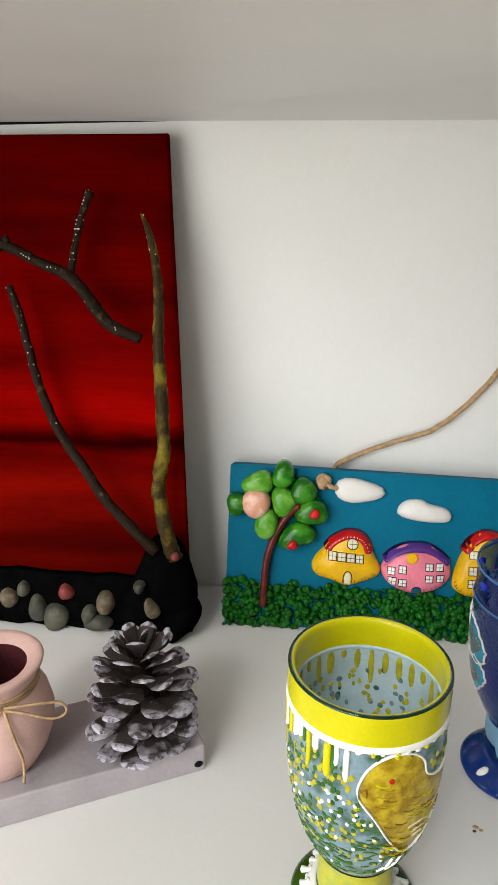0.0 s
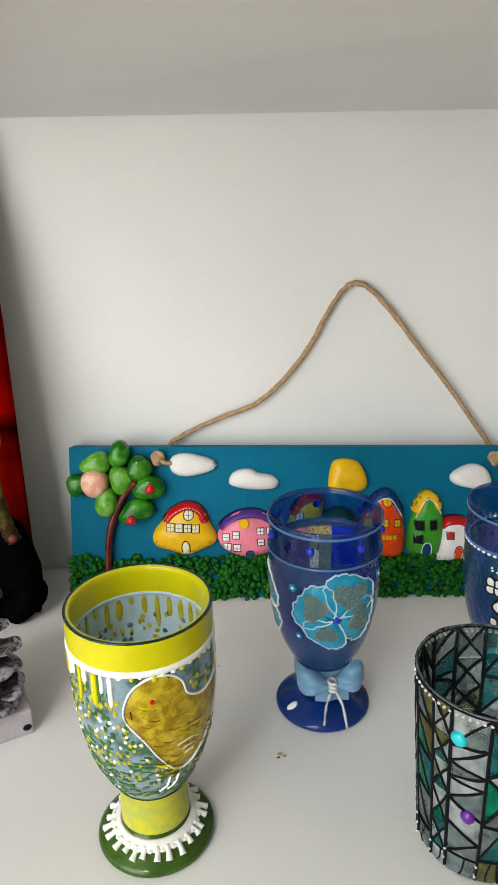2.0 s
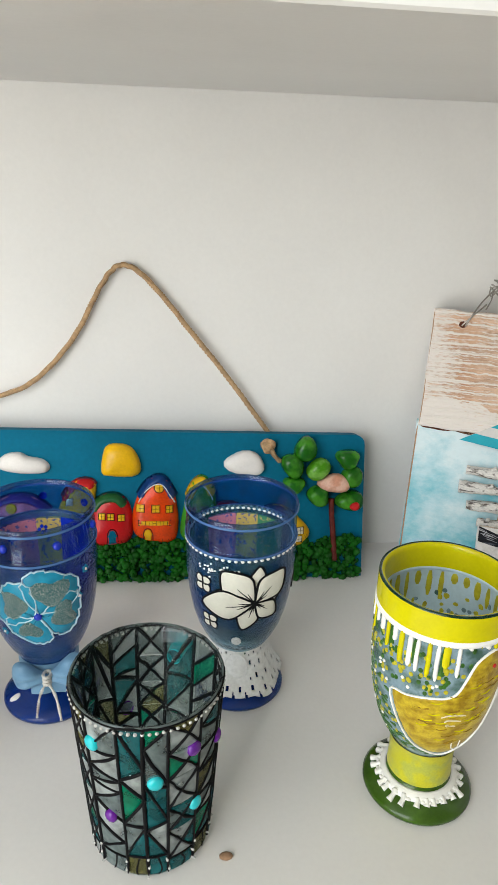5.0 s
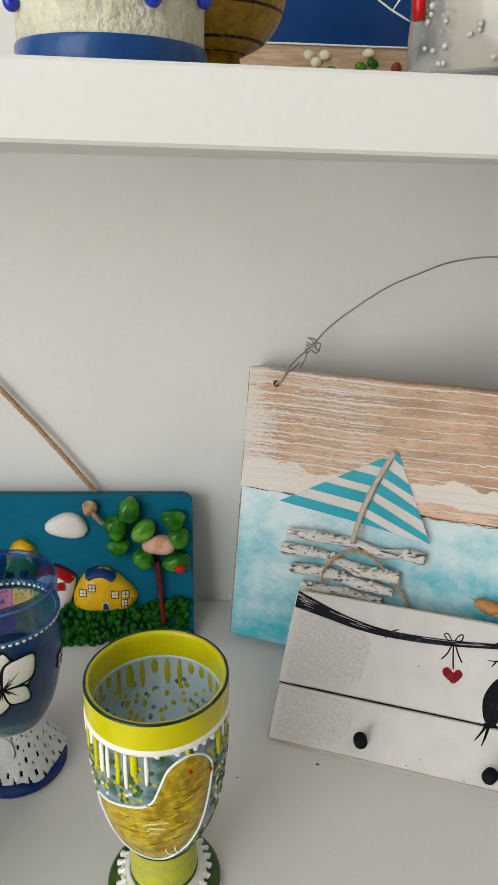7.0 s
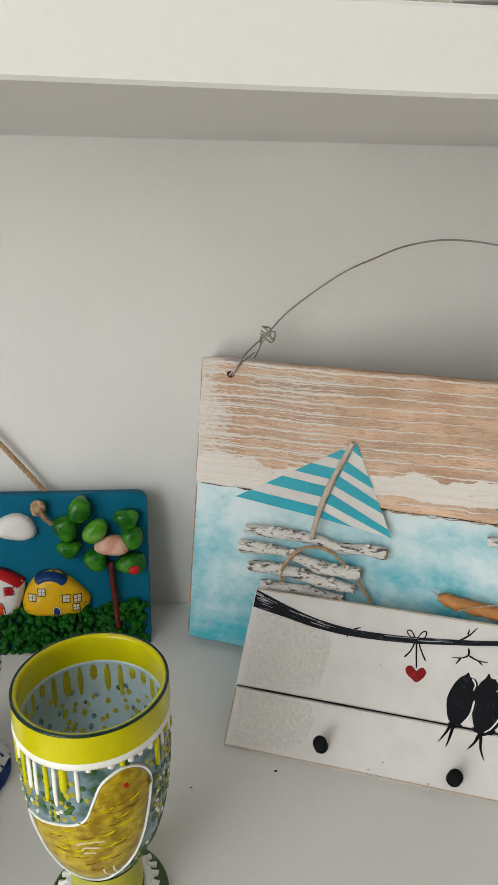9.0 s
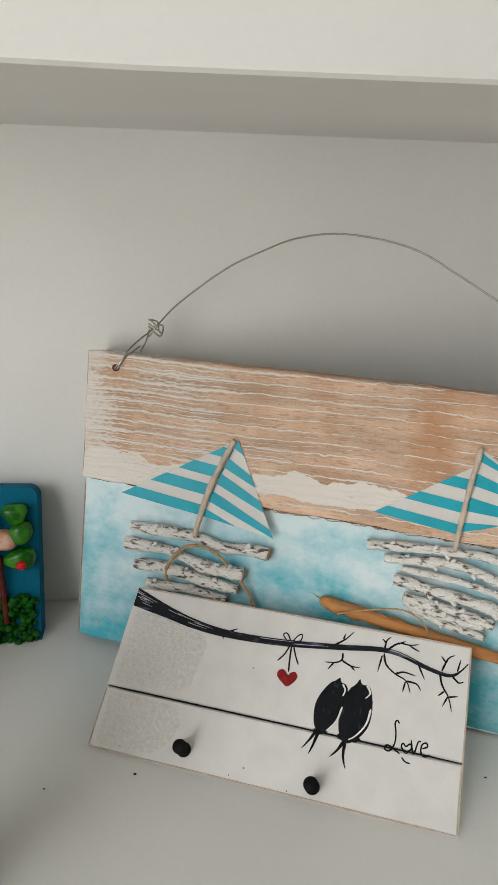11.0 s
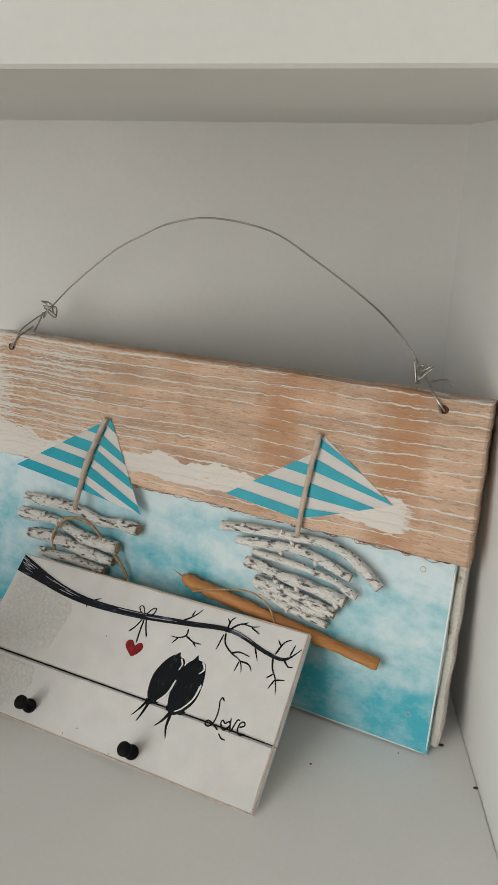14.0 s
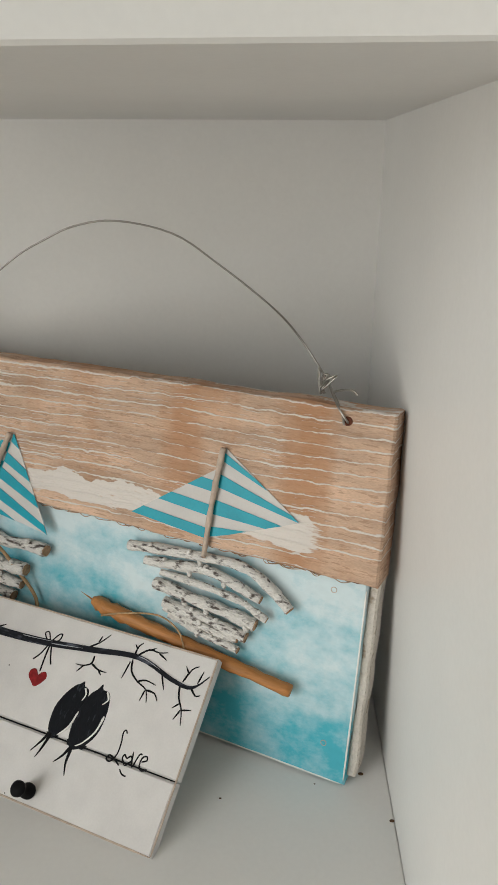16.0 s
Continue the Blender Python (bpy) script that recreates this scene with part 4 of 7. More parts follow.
for u, v, p in ((0.0285, 0.2095, (1.402, 0.598, 0.221)), (0.3400, 0.2098, (1.663, 0.491, 0.221))):
    part("wire_end", tube([Bi @ Vector(p), (Bi @ Vector(p)).lerp(front(u, v, 0.013), 0.6), front(u, v, 0.0085), front(u, v - 0.0006, 0.0070)], 0.0006, 6, 5), M_wire, sea)
    part("hole", paint(ellipse(u, v, 0.0030, 0.0026, seed=4), front, 0.0003, 0.0076), M_rust, sea)
for u, v in ((0.341, 0.1145), (0.1081, 0.113), (0.345, 0.022), (0.020, 0.020)):
    part("nail_ring", stroke([(u + 0.0016 * math.cos(i * 0.7), v + 0.0016 * math.sin(i * 0.7)) for i in range(10)], 0.0005, front, 0.0003), M_mast, sea)

# ---- bird board with two pins ----
M_wboard = mat("white_brushed_paint", (0.72, 0.695, 0.68), 0.6, vary=0.05, scale=60, fine=900, bump=0.12, depth=0.0004)
M_grit = mat("rough_white_paint", (0.69, 0.665, 0.645), 0.8, vary=0.10, scale=420, fine=1300, bump=0.6, depth=0.0008)
M_charc = mat("charcoal_paint", (0.016, 0.017, 0.022), 0.6, spec=0.1, vary=0.3, scale=150, fine=600, second=(0.10, 0.11, 0.14), mix=(0.56, 0.70), stretch=(0.4, 1, 1.5))
M_plume = mat("black_plumage_paint", (0.010, 0.011, 0.014), 0.6, spec=0.1, vary=0.3, scale=260, fine=700, second=(0.07, 0.08, 0.10), mix=(0.60, 0.78), stretch=(1.5, 1, 0.5))
M_heart = mat("dark_red_heart_paint", (0.24, 0.010, 0.012), 0.5, vary=0.3, scale=260)
M_pale = mat("pale_grey_paint", (0.42, 0.43, 0.46), 0.6, vary=0.2, scale=200)
W = board_pose((1.3700, 0.4668, 0.0022), (0.206, -0.079, 0), (0.027, 0.075, 0.062)) @ Matrix.Diagonal((0.996, 1, 0.992, 1))
bird = thing("bird_board", W, "white painted two-plank board with birds on a branch", "wall decoration")
part("lower_plank", slab(0, 0, 0.2200, 0.0368, 0, -0.0068, 0.0002, 6, 0.03), M_wboard, bird)
part("upper_plank", slab(-0.0005, 0.0376, 0.2205, 0.1045, 0, -0.0068, 0.0002, 7, 0.03), M_wboard, bird)
part("back_batten", slab(0.004, 0.002, 0.216, 0.102, -0.007, -0.0100, 0.0, 8, 0.05), M_wood_edge, bird)
# strips mix the darker wash of the edges with painted-in edge shadow
for p in ([(0.0005, 0.0005), (0.11, 0.0004), (0.2195, 0.0005)], [(0.2198, 0.001), (0.2198, 0.05), (0.2200, 0.1035)], [(0.0005, 0.1040), (0.11, 0.1042), (0.2195, 0.1040)], [(0.0003, 0.001), (0.0002, 0.036)]):
    part("worn_edge", stroke(p, 0.0011, front, 0.0002, -0.0001, 6), M_mast, bird)
part("groove", stroke([(0.0005, 0.0372), (0.11, 0.0372), (0.2195, 0.0372)], 0.0009, front, 0.0001, 0.0002), M_black, bird)
part("rough_patch", paint([(0.0012, 0.0385), (0.020, 0.0386), (0.045, 0.040), (0.056, 0.045), (0.058, 0.060), (0.060, 0.075), (0.057, 0.081), (0.038, 0.086), (0.018, 0.090), (0.0012, 0.090), (0.001, 0.06)], front, 0.00025), M_grit, bird)
part("rough_patch", paint([(0.0012, 0.0012), (0.020, 0.0012), (0.042, 0.003), (0.052, 0.012), (0.056, 0.024), (0.052, 0.035), (0.03, 0.0355), (0.0012, 0.0355)], front, 0.00025), M_grit, bird)
main = [(0.0, 0.0970, 0.0125), (0.0110, 0.0942, 0.0108), (0.0251, 0.0906, 0.0082), (0.045, 0.0862, 0.0064), (0.0692, 0.0838, 0.0050), (0.105, 0.0850, 0.0044), (0.1408, 0.0890, 0.0036), (0.172, 0.0925, 0.0030), (0.1967, 0.0861, 0.0026), (0.2101, 0.0850, 0.0020), (0.2185, 0.0935, 0.0010)]
bp_pts = smooth_loop(main, 5, closed=False)
outline = []
for sgn in (1, -1):
    seq = bp_pts if sgn == 1 else bp_pts[::-1]
    outline.append([(q.x + 0.0004, q.y + sgn * q.z / 2) for q in seq])
top_e, bot_e = outline[0], outline[1][::-1]
n = len(top_e)
part("painted_branch", ([front(*p, 0.0004) for p in top_e] + [front(*p, 0.0004) for p in bot_e], [(i, i + 1, n + i + 1, n + i) for i in range(n - 1)][::-1]), M_charc, bird)
rr = random.Random(77)
for i in range(20):
    k = int(rr.uniform(0, 1) ** 1.5 * 0.78 * (len(bp_pts) - 4))
    q0, q1, q2 = bp_pts[k], bp_pts[k + 1], bp_pts[k + 3]
    f = rr.uniform(-0.20, 0.38)
    part("bark_highlight", stroke([(q.x + 0.0004, q.y + f * q.z) for q in (q0, q1, q2)], 0.0007, front, 0.0001, 0.0005, 2, 0.0003), M_pale, bird)
tw = [[(0.066, 0.084), (0.067, 0.080)], [(0.070, 0.086), (0.075, 0.0885)], [(0.1380, 0.090), (0.1440, 0.0945), (0.1490, 0.1005)], [(0.143, 0.0945), (0.144, 0.0985)], [(0.1440, 0.086), (0.1440, 0.0815), (0.1395, 0.0790), (0.1340, 0.0785)], [(0.1440, 0.0815), (0.150, 0.0790), (0.156, 0.0790)], [(0.1395, 0.0790), (0.1365, 0.0745)], [(0.150, 0.0790), (0.153, 0.0765)],
      [(0.1690, 0.0925), (0.1695, 0.0985), (0.1720, 0.1015)], [(0.1695, 0.097), (0.167, 0.0995)], [(0.171, 0.0935), (0.1770, 0.0985), (0.184, 0.0985), (0.189, 0.1000)], [(0.177, 0.098), (0.181, 0.1005)], [(0.184, 0.098), (0.190, 0.0955)],
      [(0.169, 0.0905), (0.171, 0.084), (0.177, 0.0795), (0.1840, 0.0765), (0.1870, 0.0700)], [(0.168, 0.089), (0.1665, 0.0785)], [(0.177, 0.0795), (0.182, 0.0815), (0.189, 0.0805)], [(0.184, 0.0765), (0.190, 0.0760), (0.193, 0.0725)], [(0.1835, 0.0760), (0.1825, 0.0695)],
      [(0.2030, 0.0850), (0.2050, 0.0780), (0.2090, 0.0720), (0.2115, 0.0640)], [(0.209, 0.072), (0.2145, 0.0735)], [(0.2065, 0.075), (0.2030, 0.0715)], [(0.2085, 0.0720), (0.206, 0.0660)], [(0.2040, 0.0865), (0.2070, 0.0945), (0.2110, 0.0975)], [(0.206, 0.092), (0.203, 0.0955)], [(0.213, 0.088), (0.2145, 0.0955)], [(0.2100, 0.0850), (0.2140, 0.0815), (0.2170, 0.0825)], [(0.190, 0.0875), (0.1945, 0.0795)]]
for t in tw:
    part("painted_twig", stroke(t, 0.0014, front, 0.0002, 0.0002, 3, 0.0005), M_black, bird)
part("painted_heart", paint(smooth2([(0.1130, 0.0660), (0.1095, 0.0692), (0.1060, 0.0678), (0.1060, 0.0640), (0.1100, 0.0605), (0.1135, 0.0585), (0.1175, 0.0620), (0.1195, 0.0662), (0.1172, 0.0690), (0.1145, 0.0680)], 3), front, 0.0004), M_heart, bird)
part("heart_string", joined(stroke([(0.1115, 0.0845), (0.1120, 0.0760), (0.1128, 0.0680)], 0.0012, front), stroke([(0.1105, 0.0840), (0.1080, 0.0780), (0.1045, 0.0735)], 0.0011, front), stroke([(0.1130, 0.0840), (0.1155, 0.0780), (0.1180, 0.0735)], 0.0011, front),
     stroke([(0.1110, 0.0860), (0.1075, 0.0915), (0.1050, 0.0905), (0.1075, 0.0875), (0.1110, 0.0865), (0.1145, 0.0915), (0.1170, 0.0925), (0.1165, 0.0885), (0.1115, 0.0865)], 0.0009, front)), M_black, bird)
def painted_bird(name, body, tails, lights):
    ob = part(name, paint(smooth2(body, 3), front, 0.0004), M_plume, bird)
    part("tail", joined(*[stroke(t, 0.0026, front, 0.0003, 0.0001, 3, 0.0005) for t in tails]), M_black, ob)
    part("white_edge", joined(*[stroke(t, 0.0016, front, 0.0002, 0.0004, 4, 0.0008) for t in lights]), M_white, ob)
painted_bird("painted_bird", [(0.1450, 0.0718), (0.1462, 0.0690), (0.1495, 0.0680), (0.1512, 0.0640), (0.1498, 0.0560), (0.1480, 0.0465), (0.1430, 0.0385), (0.1365, 0.0360), (0.1328, 0.0410), (0.1318, 0.0520), (0.1350, 0.0610), (0.1395, 0.0675), (0.1425, 0.0695)],
             [[(0.1365, 0.0390), (0.1335, 0.0330), (0.1290, 0.0262)], [(0.1375, 0.0385), (0.1355, 0.0300), (0.1335, 0.0240)]], [[(0.1470, 0.0670), (0.1490, 0.0640), (0.1480, 0.0600)], [(0.1488, 0.0540), (0.1465, 0.0450), (0.1415, 0.0385)]])
painted_bird("painted_bird", [(0.1570, 0.0735), (0.1585, 0.0705), (0.1630, 0.0700), (0.1655, 0.0660), (0.1672, 0.0560), (0.1660, 0.0450), (0.1600, 0.0360), (0.1530, 0.0325), (0.1488, 0.0370), (0.1470, 0.0470), (0.1482, 0.0580), (0.1512, 0.0660), (0.1545, 0.0695)],
             [[(0.1525, 0.0350), (0.1500, 0.0300), (0.1458, 0.0250)], [(0.1535, 0.0350), (0.1535, 0.0270), (0.1558, 0.0205)]], [[(0.1615, 0.0690), (0.1640, 0.0650), (0.1615, 0.0615)], [(0.1655, 0.0560), (0.1640, 0.0470), (0.1590, 0.0395), (0.1550, 0.0365)]])
# the word "Love", with a heart for its o
love = [[(0.1830, 0.0515), (0.1815, 0.0530), (0.1805, 0.0510), (0.1815, 0.0460), (0.1815, 0.0400), (0.1790, 0.0355), (0.1762, 0.0360), (0.1775, 0.0385), (0.1815, 0.0370), (0.1850, 0.0350)],
        [(0.1880, 0.0360), (0.1855, 0.0390), (0.1862, 0.0412), (0.1880, 0.0398), (0.1900, 0.0415), (0.1912, 0.0395), (0.1882, 0.0358)],
        [(0.1905, 0.0440), (0.1925, 0.0365), (0.1945, 0.0435), (0.1962, 0.0440)], [(0.1970, 0.0405), (0.1998, 0.0420), (0.1990, 0.0440), (0.1968, 0.0425), (0.1965, 0.0385), (0.1985, 0.0365), (0.2015, 0.0378)], [(0.1862, 0.0335), (0.1885, 0.0315), (0.1912, 0.0312)]]
part("word_love", joined(*[stroke(s, 0.0010, front, 0.0002, 0.0001, 4) for s in love]), M_black, bird)
for u, v in ((0.0603, 0.0085), (0.1391, 0.0053)):
    pin = part("push_pin", moved(lathe([(0.0, 0.0138), (0.0034, 0.0136), (0.0043, 0.0126), (0.0042, 0.0110), (0.0026, 0.0094), (0.0020, 0.0066), (0.0026, 0.0046), (0.0042, 0.0032), (0.0044, 0.0014), (0.0042, 0.0)], 20), Matrix.Translation((u, 0, v + 0.002)) @ pose(0, 0, 0, 90)), M_black, bird, "black push pin", True)
part("paint_specks", joined(*[paint(ellipse(u, v, 0.0006, 0.0005, n=7), front, 0.0003, 0, 1) for u, v in ((0.098, 0.0085), (0.090, 0.0030), (0.0905, 0.066), (0.125, 0.002))]), M_black, bird)

# ---- painted goblets ----
M_lime = mat("lime_glass_paint", (0.56, 0.51, 0.003), 0.2, vary=0.08, scale=40, coat=0.3)
M_limest = mat("lime_stem_paint", (0.47, 0.45, 0.02), 0.35, vary=0.2, scale=150, fine=900, second=(0.38, 0.40, 0.06), coat=0.2)
M_bgreen = mat("bottle_green_paint", (0.035, 0.085, 0.006), 0.14, vary=0.2, scale=70, coat=0.7)
M_slate = mat("slate_glass_paint", (0.20, 0.29, 0.34), 0.2, vary=0.25, scale=90, fine=500, second=(0.06, 0.12, 0.10), coat=0.4, transmission=0.1)
M_inner = mat("pale_glass_lining", (0.44, 0.56, 0.62), 0.3, vary=0.1, scale=80)
M_chick = mat("chick_paint", (0.27, 0.17, 0.006), 0.3, vary=0.35, scale=190, fine=800, second=(0.50, 0.37, 0.02), mix=(0.38, 0.62), coat=0.3)
M_chick2 = mat("brown_ochre_paint", (0.22, 0.13, 0.01), 0.4, vary=0.3, scale=200)
M_moss = mat("moss_paint", (0.035, 0.11, 0.015), 0.35, vary=0.3, scale=200, coat=0.2)
M_olive = mat("olive_paint", (0.40, 0.36, 0.02), 0.3, vary=0.2, scale=200, coat=0.3)
M_glassrim = mat("green_glass_edge", (0.015, 0.07, 0.04), 0.05, vary=0.05, transmission=0.7)
M_blueglass = mat("blue_glass", (0.07, 0.22, 0.54), 0.05, vary=0.12, scale=26, fine=430, bump=0.55, depth=0.0014, transmission=0.90, second=(0.010, 0.06, 0.44), mix=(0.40, 0.60))
M_blueglass2 = mat("steel_blue_glass", (0.07, 0.22, 0.32), 0.06, vary=0.15, scale=26, fine=430, bump=0.55, depth=0.0014, transmission=0.88, second=(0.03, 0.14, 0.42), mix=(0.40, 0.60))
M_rimglass = stained("pale_blue_rim_glass", (0.02, 0.07, 0.22), 0.90, (0.42, 0.60, 0.84), 0.05, 0.06)
M_ridge = mat("blue_glass_ridge", (0.10, 0.22, 0.48), 0.1, vary=0.1, transmission=0.4)
M_cobalt = mat("cobalt_glass", (0.010, 0.055, 0.34), 0.08, vary=0.1, scale=60, transmission=0.5, coat=0.2)
M_petal = mat("turquoise_petal", (0.02, 0.24, 0.38), 0.25, vary=0.2, scale=150, coat=0.4)
M_glitter = mat("silver_glitter", (0.05, 0.16, 0.17), 0.3, vary=0.5, scale=1700, fine=3500, second=(0.42, 0.47, 0.44), mix=(0.51, 0.56), bump=0.9, depth=0.0008, metal=0.5)
M_ice = mat("pale_ice_paint", (0.42, 0.60, 0.68), 0.4, vary=0.1, scale=200)
M_gem = mat("cobalt_gem", (0.01, 0.03, 0.40), 0.08, vary=0.1, coat=1.0)
M_satin = mat("pale_blue_satin", (0.15, 0.29, 0.44), 0.35, vary=0.12, scale=60, fine=1500, coat=0.15)
M_cord = mat("white_cotton_cord", (0.66, 0.64, 0.60), 0.85, vary=0.15, scale=900, fine=2500, bump=0.5)
M_lace = mat("white_lace", (0.70, 0.70, 0.70), 0.8, vary=0.08, scale=500, fine=2000, bump=0.4)
M_petalw = mat("ivory_petal", (0.74, 0.72, 0.63), 0.35, vary=0.06, scale=90, coat=0.2)

BOWL = [(0.0168, 0.0350), (0.0190, 0.0385), (0.0222, 0.0440), (0.0258, 0.0520), (0.0288, 0.0620), (0.0310, 0.0740), (0.0324, 0.0880), (0.0329, 0.1000), (0.0327, 0.1130), (0.0328, 0.1330)]
FOOT = [(0.0, 0.0), (0.0285, 0.0), (0.0293, 0.0015), (0.0293, 0.0032), (0.0280, 0.0046), (0.0240, 0.0066), (0.0205, 0.0084), (0.0178, 0.0104), (0.0168, 0.0140), (0.0165, 0.0240), (0.0168, 0.0350)]


def radius_at(prof, z):
    for (r0, z0), (r1, z1) in zip(prof, prof[1:]):
        if z0 <= z <= z1:
            return r0 + (r1 - r0) * (z - z0) / max(1e-9, z1 - z0)
    return prof[-1][0] if z > prof[-1][1] else prof[0][0]


def on_bowl(turn, prof=None, inside=0.0):
    """u runs round the bowl in metres, v is the height."""
    prof = prof or BOWL
    def place(u, v, h):
        a = radians(turn) + u / 0.0325
        r = radius_at(prof, v) + (h if not inside else -inside - h)
        return Vector((r * math.cos(a), r * math.sin(a), v))
    return place


def on_foot(u, v, h):
    """u: degrees about the axis, v: distance from it."""
    a = radians(u)
    z = 0.0104 - (v - 0.0178) / (0.0280 - 0.0178) * 0.0058
    return Vector((v * math.cos(a), v * math.sin(a), z + h))


def shell(prof, thick, floor):
    inner = [(max(r - thick, 0.001), z) for r, z in prof if z > floor]
    return [(prof[0][0], prof[0][1])] + list(prof[1:]) + [(prof[-1][0] - thick / 2, prof[-1][1] + 0.0007)] + inner[::-1] + [(inner[0][0] * 0.6, floor), (0.0, floor - 0.001)]


def band(prof, z0, z1, off, n=5):
    return [(radius_at(prof, z0 + (z1 - z0) * i / n) + off, z0 + (z1 - z0) * i / n) for i in range(n + 1)]


def inside(poly, u, v):
    """Whether a point lies within a closed outline."""
    odd = False
    for (a, b), (c, d) in zip(poly, poly[1:] + poly[:1]):
        if (b > v) != (d > v) and u < (c - a) * (v - b) / (d - b) + a:
            odd = not odd
    return odd


def chick_goblet(pos, turn, mirror, label, seed):
    g = thing("painted_goblet", Matrix.Translation(pos), label, "goblet", "chick goblets")
    rnd = random.Random(seed)
    part("bowl", lathe(shell(BOWL, 0.0019, 0.041), 64), M_slate, g, "slate blue painted glass bowl", True).visible_shadow = False
    part("lining", lathe([(r - 0.0021, z) for r, z in BOWL if z > 0.042] , 64), M_inner, g, "", True).visible_shadow = False
    part("rim_band", lathe(band(BOWL, 0.1195, 0.1330, 0.0004) , 64), M_lime, g, "lime yellow rim band", True)
    part("inner_band", lathe(band(BOWL, 0.1195, 0.1330, -0.0024) + [(0.0312, 0.1336), (0.0320, 0.1336)], 64), M_lime, g, "", True)
    part("rim", lathe([(0.0332, 0.1330), (0.0331, 0.1336), (0.0326, 0.1339), (0.0321, 0.1336), (0.0320, 0.1330)], 64), M_glassrim, g, "", True)
    part("white_ring", lathe([(radius_at(BOWL, z) + o, z) for z, o in ((0.1168, 0.0), (0.1172, 0.0008), (0.1184, 0.0010), (0.1196, 0.0008), (0.1202, 0.0003))], 64), M_white, g, "", True)
    part("stem", lathe([(r + 0.0003, z) for r, z in FOOT[8:]] + [(0.0185, 0.0368)], 40), M_limest, g, "lime painted stem", True)
    part("foot", lathe(FOOT[:9], 56), M_bgreen, g, "dark green glazed foot", True)
    P = on_bowl(turn)
    s = -1 if mirror else 1
    # the bird and its white outline
    if mirror:
        o = [(s * u, v) for u, v in ((0.0, 0.1010), (0.0034, 0.1080), (0.0090, 0.1125), (0.0147, 0.1130), (0.0215, 0.1085), (0.0255, 0.0990), (0.0284, 0.0915), (0.0330, 0.0880), (0.0420, 0.0860), (0.0516, 0.0835), (0.0610, 0.0810), (0.0560, 0.0640), (0.0476, 0.0505), (0.0374, 0.0450), (0.0260, 0.0425), (0.0176, 0.0460), (0.0090, 0.0545), (0.0045, 0.0660), (0.0020, 0.0800), (0.0006, 0.0920))]
    else:
        o = [(s * u * 1.16, 0.0925 + (v - 0.085) * 1.12) for u, v in ((0.0, 0.0880), (0.001, 0.0965), (0.005, 0.1030), (0.011, 0.1062), (0.0175, 0.1052), (0.0222, 0.1005), (0.0245, 0.0935), (0.034, 0.0895), (0.049, 0.0925), (0.0445, 0.0775), (0.035, 0.0650), (0.027, 0.0575), (0.019, 0.0575), (0.012, 0.0665), (0.006, 0.0780))]
    sm = smooth2(o, 4)
    bird = part("painted_bird", paint(sm, P, 0.0005, 0.0001, 7), M_chick, g, "", True)
    part("outline", stroke([*sm, sm[0]], 0.0012, P, 0.0009, 0.0, 1), M_white, bird, "", True)
    part("eye", paint(ellipse(s * 0.0120, 0.1045, 0.0011, 0.0011), P, 0.0006, 0.0006), M_red, bird)
    part("beak", paint([(s * 0.0004, 0.0990), (s * 0.0030, 0.1010), (s * 0.0034, 0.0965)], P, 0.0008, 0.0006), M_chick2, bird)
    feathers = [stroke([(s * (0.022 + 0.002 * k), 0.0770 - 0.0035 * k), (s * (0.029 + 0.001 * k), 0.0775 - 0.0035 * k), (s * (0.034 - 0.002 * k), 0.0755 - 0.003 * k)], 0.0010, P, 0.0006, 0.0005, 4, 0.0005) for k in range(3)]
    part("wing_lines", joined(*feathers), M_cream, bird)
    for k in range(90):
        fu, fv = rnd.uniform(0.006, 0.046), rnd.uniform(0.052, 0.106)
        if fv > 0.114 - 0.80 * fu or fv < 0.052 + 0.8 * abs(fu - 0.026):
            continue
        part("feather", stroke([(s * fu, fv), (s * (fu + 0.003), fv - 0.0012), (s * (fu + 0.0055), fv - 0.0008)], rnd.uniform(0.0008, 0.0016), P, 0.0003, 0.0006, 3, 0.0004), (M_chick2, M_lime, M_chick)[k % 3], bird)
    part("feet", joined(*[stroke([(s * u, 0.0570), (s * (u - 0.0015), 0.0505), (s * (u - 0.006), 0.0470)], 0.0014, P, 0.0008) for u in (0.019, 0.024)]), M_white, bird)
    # running drips under the ring
    greens, whites, limes = [], [], []
    for k in range(46):
        u = k / 46 * 2 * math.pi * 0.0325 + rnd.uniform(-0.0007, 0.0007)
        rel = (math.remainder(u, 2 * math.pi * 0.0325)) * s
        L = rnd.uniform(0.004, 0.018) if not -0.002 < rel < (0.028 if mirror else 0.050) else rnd.uniform(0.001, 0.004)
        if mirror and 0.028 < rel < 0.060:
            L = rnd.uniform(0.010, 0.022)
        if k % 3 == 1:
            greens.append(stroke([(u + 0.0022, 0.1165), (u + 0.0022, 0.1150 - L * 0.7)], 0.0024, P, 0.0004, 0.0, 3))
        part("drip", stroke([(u, 0.1180), (u + rnd.uniform(-0.0004, 0.0004), 0.1180 - L * 0.6), (u, 0.1180 - L)], rnd.uniform(0.0022, 0.0042), P, 0.0009, 0.0, 3), M_white if k % 5 not in (1, 3) else M_lime, g, "", True)
